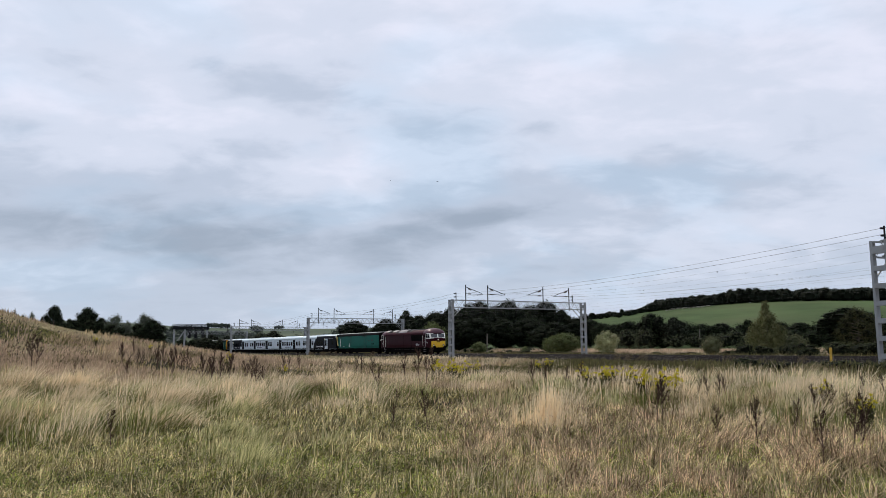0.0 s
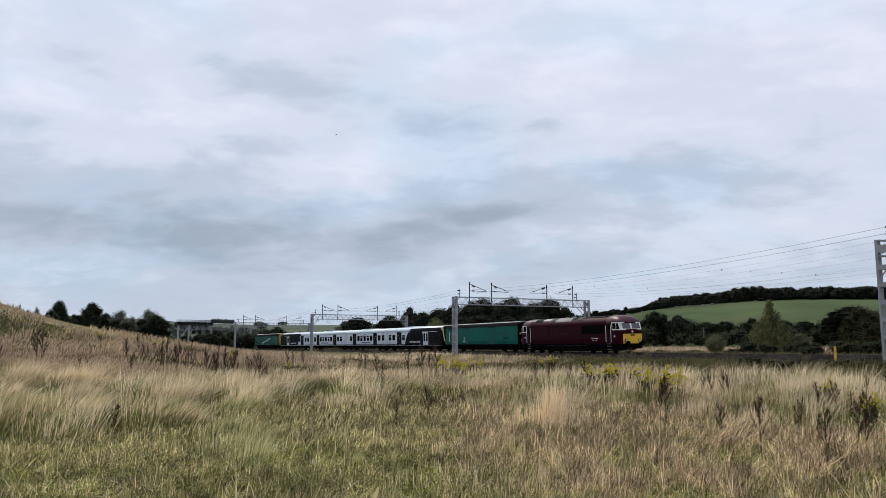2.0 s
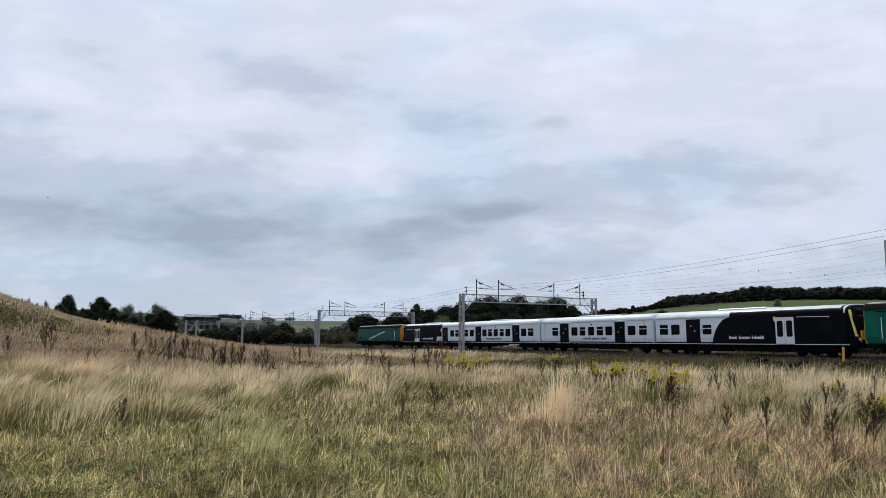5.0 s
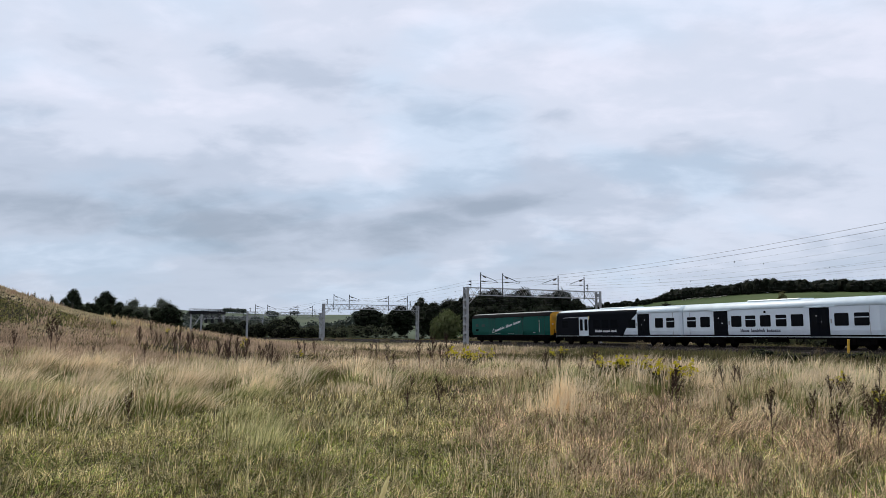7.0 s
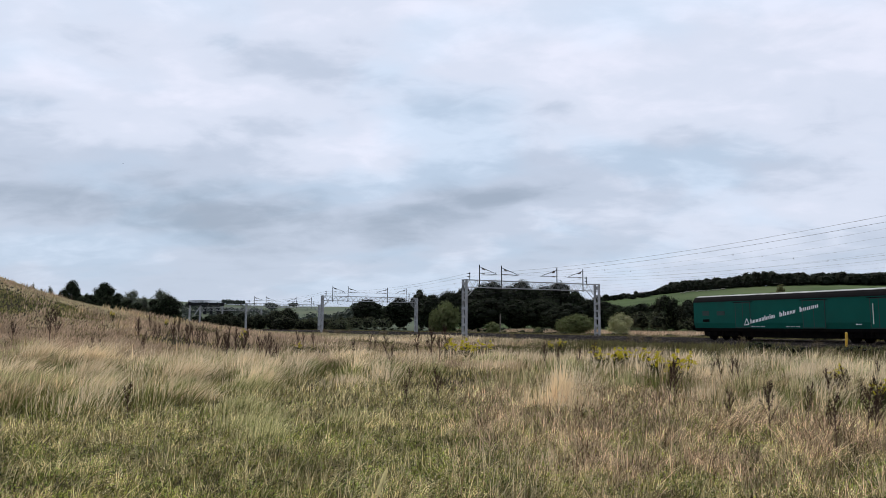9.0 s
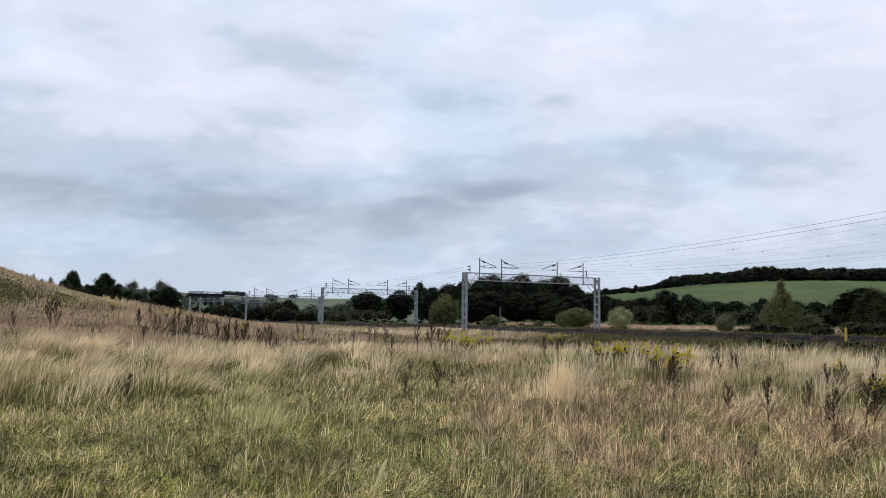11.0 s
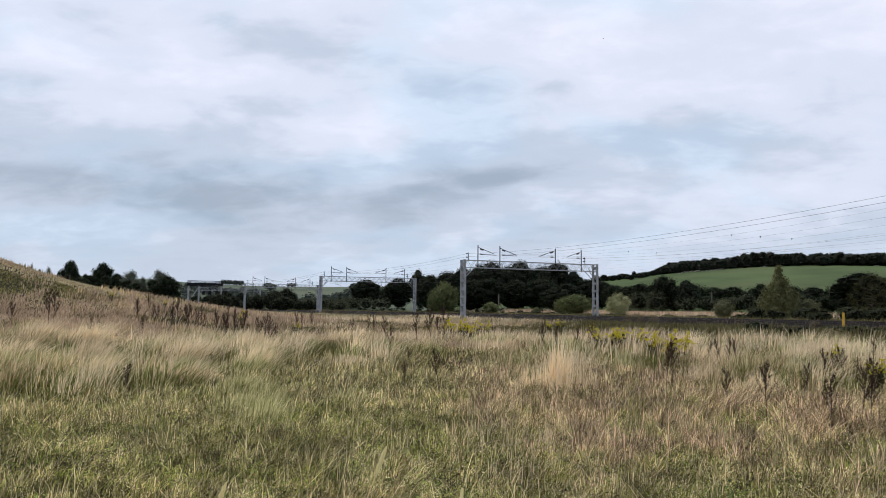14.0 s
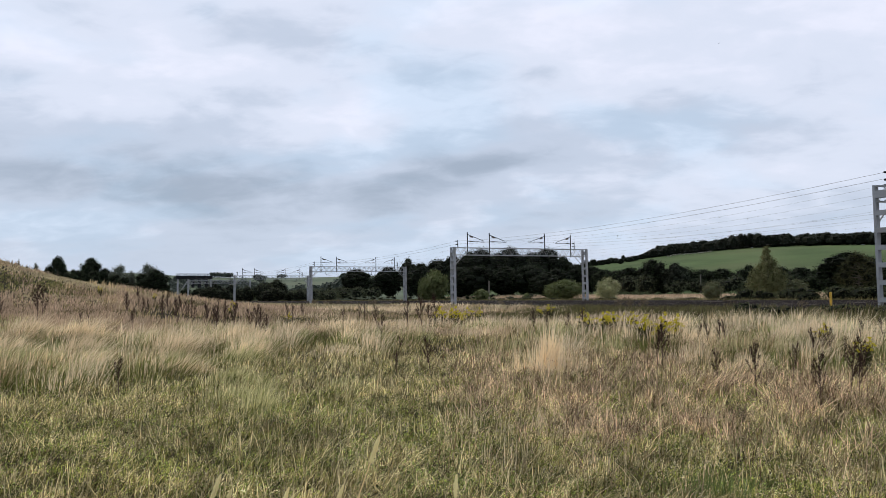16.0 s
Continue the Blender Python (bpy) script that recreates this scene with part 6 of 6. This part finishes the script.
    for k, name, label, m, grow in ((hue < .36, "far_dark_grass", "dark olive patches of weeds and grass", M_GRASS_DARK, .62), ((hue >= .36) & (hue < .54), "far_brown_grass", "purplish brown dry grass in patches", M_GRASS_BROWN, .66), ((hue >= .54) & (hue < .64), "far_straw_grass", "tall dry straw-coloured meadow grass", M_GRASS_STRAW, .75), (hue >= .64, "far_bright_grass", "pale straw meadow grass", M_GRASS_BRIGHT, .8)):
        x, y, out, h = tufts(rng, cx[k], cy[k], 44, .9)
        r = r_of(x, y)
        blades(name, label, rng, x, y, grow * .85 * h * rng.uniform(.3, .9, len(x)), .002 + r * .0006, m, lean=.35, out=out, far=True)
    # rosy standing stems
    x, y = scatter(rng, 70000, 5.2, 24, -5, 34, power=.85)
    g = .65 * patches(x, y, .42, 71) + .35 * patches(x, y, 2.2, 73)
    x, y = chosen(rng, x, y, np.clip((g - .52) * 14, .03, 1) * ease((x + .7) / 1.8) * (1 - .85 * ease((9.6 - y) / 2.4)) * clear(x, y))
    r = r_of(x, y)
    blades("brown_stems", "rosy brown standing stems of dry grass", rng, x, y, rng.uniform(.12, .55, len(x)) * (.7 + .6 * patches(x, y, 1.1, 75)), .0022 + r * .00052, M_GRASS_PINK, lean=1.0, wind=.15, bow=1.15, far=True)
    # dry flower fuzz held among the rosy stems
    k = rng.random(len(x)) < .6
    flecks("stem_fuzz", "rosy brown dry flower fuzz among the stems", rng, x[k] + rng.normal(size=k.sum()) * .06, y[k] + rng.normal(size=k.sum()) * .06, .12, .46, rng.uniform(.004, .011, k.sum()) + r[k] * .0003, M_FUZZ, .5)
    # rough grass on the far side of the line
    for lo, hi, count, name, label, m, grow in ((20.5, 26, 9000, "verge_weeds", "olive weeds and grass beyond the railway", M_GRASS_DULL, 1.1), (25, 46, 15000, "verge_grass", "faded straw grass beyond the railway", M_GRASS_BROWN, .9)):
        o, q = rng.uniform(lo, hi, count), rng.uniform(-90, 70, count)
        p = LINE0[None] + ALONG[None] * q[:, None] + ACROSS[None] * (o + BEND * q * q / 2)[:, None]
        blades(name, label, rng, p[:, 0], p[:, 1], grow * rng.uniform(.25, .6, len(o)), np.full(len(o), .08), m, lean=.3, far=True)
    # dark rank growth at the foot of the ballast
    o, q = rng.uniform(-6.5, 1.5, 52000), rng.uniform(-80, 140, 52000)
    p = LINE0[None] + ALONG[None] * q[:, None] + ACROSS[None] * (o + BEND * q * q / 2)[:, None]
    g = patches(p[:, 0], p[:, 1], 4, 101)
    tall = rng.uniform(.2, .6, len(o)) * (.5 + 1.0 * g)
    k = (o < -.2) | (rng.random(len(o)) < (g - .3) * 1.6 * (1.5 - o) / 1.7)
    bed = np.maximum(height(p[:, 0], p[:, 1]), np.interp(o, (-1.5, -.5, .6, 2), (.26, .52, .60, .61)) + CANT * (o - 10.67))
    rank = (q + 24 * (patches(p[:, 0], p[:, 1], 6, 103) - .5) < -30) | (rng.random(len(o)) < .12)
    for pick, name, label, m, grow in ((k & rank, "lineside_grass", "dark olive rank grass beside the ballast", M_GRASS_DARK, 1.0), (k & ~rank, "lineside_straw", "dry straw grass beside the ballast", M_GRASS_FADED, .7)):
        blades(name, label, rng, p[pick, 0], p[pick, 1], grow * tall[pick], np.full(pick.sum(), .045), m, lean=.4, far=True, base=bed[pick])
    # added dark strip: covers the bright verge, standing in for darkness under the train
    o, q = rng.uniform(18.9, 20.6, 14000), rng.uniform(-90, 160, 14000)
    p = LINE0[None] + ALONG[None] * q[:, None] + ACROSS[None] * (o + BEND * q * q / 2)[:, None]
    blades("far_lineside_screen", "added dark grass strip beyond the track, for the dark under the train", rng, p[:, 0], p[:, 1], rng.uniform(.3, .75, len(o)), np.full(len(o), .07), M_GRASS_DARK, lean=.4, far=True)
    # named clumps
    for name, label, rows, m, base in (("straw_clumps", "bright straw clumps bent by the wind", CLUMPS, M_GRASS_BRIGHT, True), ("pale_clumps", "pale green clumps of long grass", PALE_CLUMPS, M_GRASS_FRESH, True), ("lodged_stems", "rosy straw stems laid over by the wind", LODGED, M_GRASS_PINK, False), ("fresh_tufts", "small fresh green grass tufts", FRESH_TUFTS, M_GRASS_LUSH, False), ("golden_clumps", "tall golden straw clump standing in the meadow", GOLD_CLUMPS, M_GRASS_GOLD, False)):
        x, y, out, tall = grown([(a, b, int(n * (1.25 if a < -1.5 else .85)), s, h, l * (2.1 if a < -4 else 1)) for a, b, n, s, h, l in rows])
        r = r_of(x, y)
        blades(name, label, rng, x, y, tall, .003 + r * np.where((x < -1.5) | (m is M_GRASS_GOLD), .0007, .0005), m, lean=.2 if m is M_GRASS_GOLD else .34, out=out)
        if base:
            x, y, out, tall = grown([(a, b, int(n * (.95 if a < -1.5 else .5)), s * 1.2, h * (.68 if a < -1.5 else .45), l * (1.6 if a < -4 else 1)) for a, b, n, s, h, l in rows])
            r = r_of(x, y)
            blades("clump_bases", "green lower leaves of the clumps", rng, x, y, tall, .003 + r * .0007, M_GRASS_BASE, lean=.5, out=out, far=True)


build_grass()


# ---- single weeds ----
def make_dock(rng, tall):
    th = thing("dock_plant", "dead dark brown dock standing in the meadow grass", "weed", "dock plants")
    top = Vector((rng.normal() * .08, rng.normal() * .05, 1)) * tall
    stem = part("stem", tube(bmesh.new(), (0, 0, -.05), top, .011, .004, 5), M_DOCKSTEM, th)
    for k in range(9):
        root = top * (.35 + .065 * k)
        a = rng.uniform(0, 6.28)
        ln = tall * (.34 - .025 * k)
        tip = root + Vector((math.cos(a) * ln * .45, math.sin(a) * ln * .45, ln * .9))
        spray = part("branch", tube(bmesh.new(), root, tip, .006, .003, 4), M_DOCKSTEM, stem)
        blobs = [(*root.lerp(tip, q), .021, .021, .05) for q in (.25, .45, .65, .85, 1.0)]
        tagged(part("seed_spike", crown_mesh("dock_seed", rng, blobs, .024, 64, M_DOCK), None, th, "dark brown seed spike"), kind="stuff")
    tagged(part("seed_spike", crown_mesh("dock_seed", rng, [(*(top * q), .024, .024, .055) for q in (.6, .7, .8, .9, 1.0)], .024, 90, M_DOCK), None, th, "dark brown seed spike"), kind="stuff")
    return th


def make_ragwort(rng, tall):
    th = thing("ragwort_plant", "yellow flowering ragwort with dark stems", "weed", "ragwort plants")
    for k in range(9):
        a = rng.uniform(0, 6.28)
        sp = rng.uniform(.05, .34)
        tip = Vector((math.cos(a) * sp, math.sin(a) * sp, tall * rng.uniform(.55, 1.02)))
        root = Vector((math.cos(a) * .05, math.sin(a) * .05, -.05))
        stem = part("stem", tube(bmesh.new(), root, tip, .009, .004, 5), M_DOCKSTEM, th)
        leaves = [(*root.lerp(tip, q), .07, .07, .06) for q in (.2, .35, .5, .62, .74)]
        heads = [(tip.x + rng.normal() * .05, tip.y + rng.normal() * .05, tip.z + rng.uniform(-.05, .03), .045, .045, .02) for q in range(4)]
        tagged(part("leaf_spray", crown_mesh("ragwort_leaf", rng, leaves, .065, 90, M_RAGSTEM), None, stem, "dark green ragged leaf spray"), kind="stuff")
        tagged(part("flower_head", crown_mesh("ragwort_flower", rng, heads, .034, 120, M_RAGFLOWER), None, stem, "flat yellow flower head"), kind="stuff")
    return th


def make_stalk(rng, tall, bend):
    th = thing("grass_stalk", "tall pale grass stalk with a feathery seed head", "grass stalk", "tall grass stalks")
    bm = bmesh.new()
    pts = [Vector((bend * f * f, 0, tall * f)) for f in (0, .3, .6, .85, 1)]
    for a, b in zip(pts, pts[1:]):
        tube(bm, a, b, .0018, .0014, 5)
    part("stem", bm, M_STALK, th)
    way = (pts[-1] - pts[-2]).normalized()
    bm = bmesh.new()
    side = way.orthogonal().normalized()
    for k in range(84):     # grains packed on a spindle
        f = (k + .5) / 84
        r = .0054 * math.sin(math.pi * min(f * .88 + .1, 1)) ** .7 * rng.uniform(.6, 1.15)
        at = pts[-1] + way * (.066 * f - .045) + Matrix.Rotation(k * 2.4, 3, way) @ side * r
        bmesh.ops.create_icosphere(bm, subdivisions=1, radius=.0022 * rng.uniform(.8, 1.25), matrix=Matrix.Translation(at) @ way.to_track_quat("Z", "Y").to_matrix().to_4x4() @ Matrix.Diagonal((1, 1, 1.9, 1)))
    tagged(part("seed_head", bm, M_SEEDHEAD, th, "cream seed head"), kind="stuff")
    return th


def build_weeds():
    rng = np.random.default_rng(8)
    docks = [make_dock(rng, 1.15) for _ in range(3)]
    rows = [(-.3, 15.5, .7), (-1.0, 15.4, .5), (-5.6, 13.2, .59), (-7.4, 29.5, .9), (-6.8, 28.1, .85), (-7.9, 30.8, .8), (-1.0, 32.4, 1.05), (-.4, 33.9, 1.1), (-1.6, 32.0, .9), (-.7, 31.2, .85), (-2.3, 26.4, .67),
            (4.3, 15.4, .83), (4.3, 15.9, .75), (7.2, 21.2, .66), (7.3, 20.7, .7), (7.9, 21.8, .65), (7.0, 21.5, .6), (4.7, 11.8, .71), (5.9, 13.3, .6), (7.6, 16.0, .68), (8.0, 16.5, .6), (8.4, 16.8, .68), (8.7, 16.9, .5), (5.1, 10.6, .66), (6.0, 11.6, .7), (6.2, 11.7, .55), (6.9, 12.9, .7), (4.6, 13.1, .54),
            (3.2, 28.0, .7), (3.6, 27.5, .65), (5.0, 28.5, .7), (4.2, 27.0, .6), (-1.3, 21.5, .5), (10.8, 20.2, .7), (11.4, 20.1, .7),
            (-17.8, 33.5, 1.2), (-18.2, 34.6, 1.1), (-14.0, 29.3, .6), (-13.7, 29.5, .55), (-14.7, 42.3, .9), (-14.2, 41.6, .8), (-13.6, 41.1, .9), (-13.0, 41.9, .8), (-13.4, 44.9, .85), (-12.6, 44.0, .8), (-11.9, 43.2, .75), (-9.2, 44.9, .8), (-8.8, 44.1, .8), (-8.6, 46.7, .78), (-13.7, 33.5, .7), (-5.6, 42.0, .7), (-5.0, 43.6, .8), (-4.6, 43.6, .8), (-18.7, 32.2, .8), (-3.2, 36.0, .8), (-6.4, 27.5, .7)]
    # a row of docks on the rise
    rows += [(-11.0 - .55 * k + rng.normal() * .3, 37 + .5 * k + rng.normal() * .8, rng.uniform(.7, 1.0)) for k in range(14)]
    rows += [(-8.6 - .3 * k, 31.0 + rng.normal() * .5, rng.uniform(.7, 1.0)) for k in range(5)]
    for k, (x, y, tall) in enumerate(rows):
        tall *= 1.12 if y < 25 else 1.38
        src = docks[k % 3]
        plant(src, x, y, (k * 67) % 360, (tall, tall, tall), .03, copy=k >= 3)
    rag = [make_ragwort(rng, 1.12) for _ in range(2)]
    rows = [(.4, 35.1, 1.05), (-.1, 36.1, 1.0), (.9, 35.6, 1.0), (.1, 34.4, .95), (6.0, 27.5, .85), (5.8, 28.2, .8), (6.5, 27.9, .8), (5.3, 28.0, .75), (6.3, 22.4, .95), (6.5, 24.7, .8), (6.1, 22.0, .8), (8.3, 15.4, .62), (5.6, 27.2, .85), (6.8, 28.4, .8), (5.1, 28.6, .8), (6.2, 28.9, .8), (6.7, 22.6, .9), (5.9, 22.9, .8), (6.45, 21.7, .75), (-.5, 35.2, .95), (.6, 34.2, .9), (6.3, 46.9, .9), (7.0, 39.2, .8), (5.4, 44, .8), (10.1, 20.8, .7), (1.5, 37.5, .9),
            (-13.4, 48, .7), (-19, 50, .6), (-15.2, 55, .7), (-22, 49, .6), (-9, 44, .7)]
    for k, (x, y, tall) in enumerate(rows):
        plant(rag[k % 2], x, y, (k * 131) % 360, (tall, tall, tall), .03, copy=k >= 2)
    stalk = make_stalk(rng, 1.0, .2)
    for k, (b, d, tall, turn) in enumerate(((-11.19, 2.34, 1.22, 10), (-22.19, 2.30, 1.14, 20), (-19.29, 2.47, 1.10, -30), (-16.92, 2.29, 1.08, 30), (-15.74, 2.43, 1.07, -20), (-13.35, 2.28, 1.09, 15), (-0.35, 2.27, 1.07, 80), (-11.05, 2.28, 1.04, 40))):
        plant(stalk, *spot(b, d), turn, (tall, tall, tall), .0, copy=k > 0)


build_weeds()


# ---- birds passing over ----
BIRD_SIZE = 1.45


def make_bird(label):
    th = thing("bird", label, "bird", "birds in the sky")
    bm = bmesh.new()
    bmesh.ops.create_uvsphere(bm, u_segments=10, v_segments=7, radius=1, matrix=Matrix.Diagonal((.13, .045, .045, 1)))
    for v in bm.verts:      # tail drawn out and flattened, head rounded
        if v.co.x < -.05:
            v.co.x -= .06
            v.co.z *= .4
    part("body", bm, M_BIRD, th)
    for sg in (-1, 1):
        bm = bmesh.new()
        loft(bm, [[(x0, sg * y, z), (x1, sg * y, z + .006), (x2, sg * y, z)] for x0, x1, x2, y, z in ((.06, .0, -.05, .02, .012), (.075, .02, -.04, .12, .04), (.02, -.02, -.06, .22, .02))])
        part("wing", bm, M_BIRD, th)
    return th


BIRDS = [make_bird("small dark bird flying under the clouds") for _ in range(4)]
# seconds, bearing, elevation, distance
FLIGHTS = [
    [(0, -.4, 12.37, 130), (.5, -1.95, 13.81, 126), (1, -3.73, 14.92, 122), (1.5, -5.99, 15.49, 119), (2, -8.4, 15.46, 116), (2.5, -10.9, 14.94, 113), (3, -14.06, 14.2, 111), (3.5, -17.35, 13.15, 110), (4, -21.04, 11.91, 110), (6, -36, 8, 112), (9, -58, 7, 130), (16, -80, 9, 200)],
    [(0, -56, 13, 200), (4, -44, 12.6, 190), (8, -28.21, 11.52, 180), (8.5, -26.1, 11.34, 182), (9, -24.04, 11.09, 186), (10, -21, 10.2, 240), (11.5, -18, 8, 420), (16, -14, 5, 900)],
    [(0, -60, 40, 260), (8, -26, 32, 190), (12.5, 1.85, 22.54, 160), (13.5, 8.45, 20.21, 165), (14.5, 13.47, 18.63, 170), (15, 15.96, 17.96, 174), (15.5, 18.08, 17.54, 178), (16, 20.11, 17.12, 182)],
    [(0, -3.96, 12.45, 220), (.5, -1.9, 11.93, 230), (1, -.14, 11.49, 245), (3, 5, 9.6, 420), (8, 14, 5.5, 900), (16, 20, 5, 1300)]]


# ---- movement ----
def vehicle_pose(s, turned):
    x, y = line(s, TRAIN_LINE)
    return Matrix.Translation((x, y, RAIL)) @ Matrix.Rotation(facing(s), 4, "Z") @ Matrix.Rotation(math.atan(CANT), 4, "X") @ Matrix.Rotation(radians(turned), 4, "Z")


def flight(rows):
    """Poses of a bird that heads along its way."""
    at = [EYE + Vector((math.sin(radians(b)) * math.cos(radians(e)), math.cos(radians(b)) * math.cos(radians(e)), math.sin(radians(e)))) * d for _, b, e, d in rows]
    out = []
    for k, row in enumerate(rows):
        way = at[min(k + 1, len(at) - 1)] - at[max(k - 1, 0)]
        out.append((row[0], Matrix.Translation(at[k]) @ Matrix.Rotation(math.atan2(way.y, way.x), 4, "Z") @ Matrix.Scale(BIRD_SIZE, 4)))
    return out


def motions():
    for bird, rows in zip(BIRDS, FLIGHTS):
        walk(bird, flight(rows))
    for ob, back, turned in VEHICLES:
        walk(ob, [(t, vehicle_pose(TRAIN_START - TRAIN_SPEED * t + back, turned)) for t in range(17)])


motions()
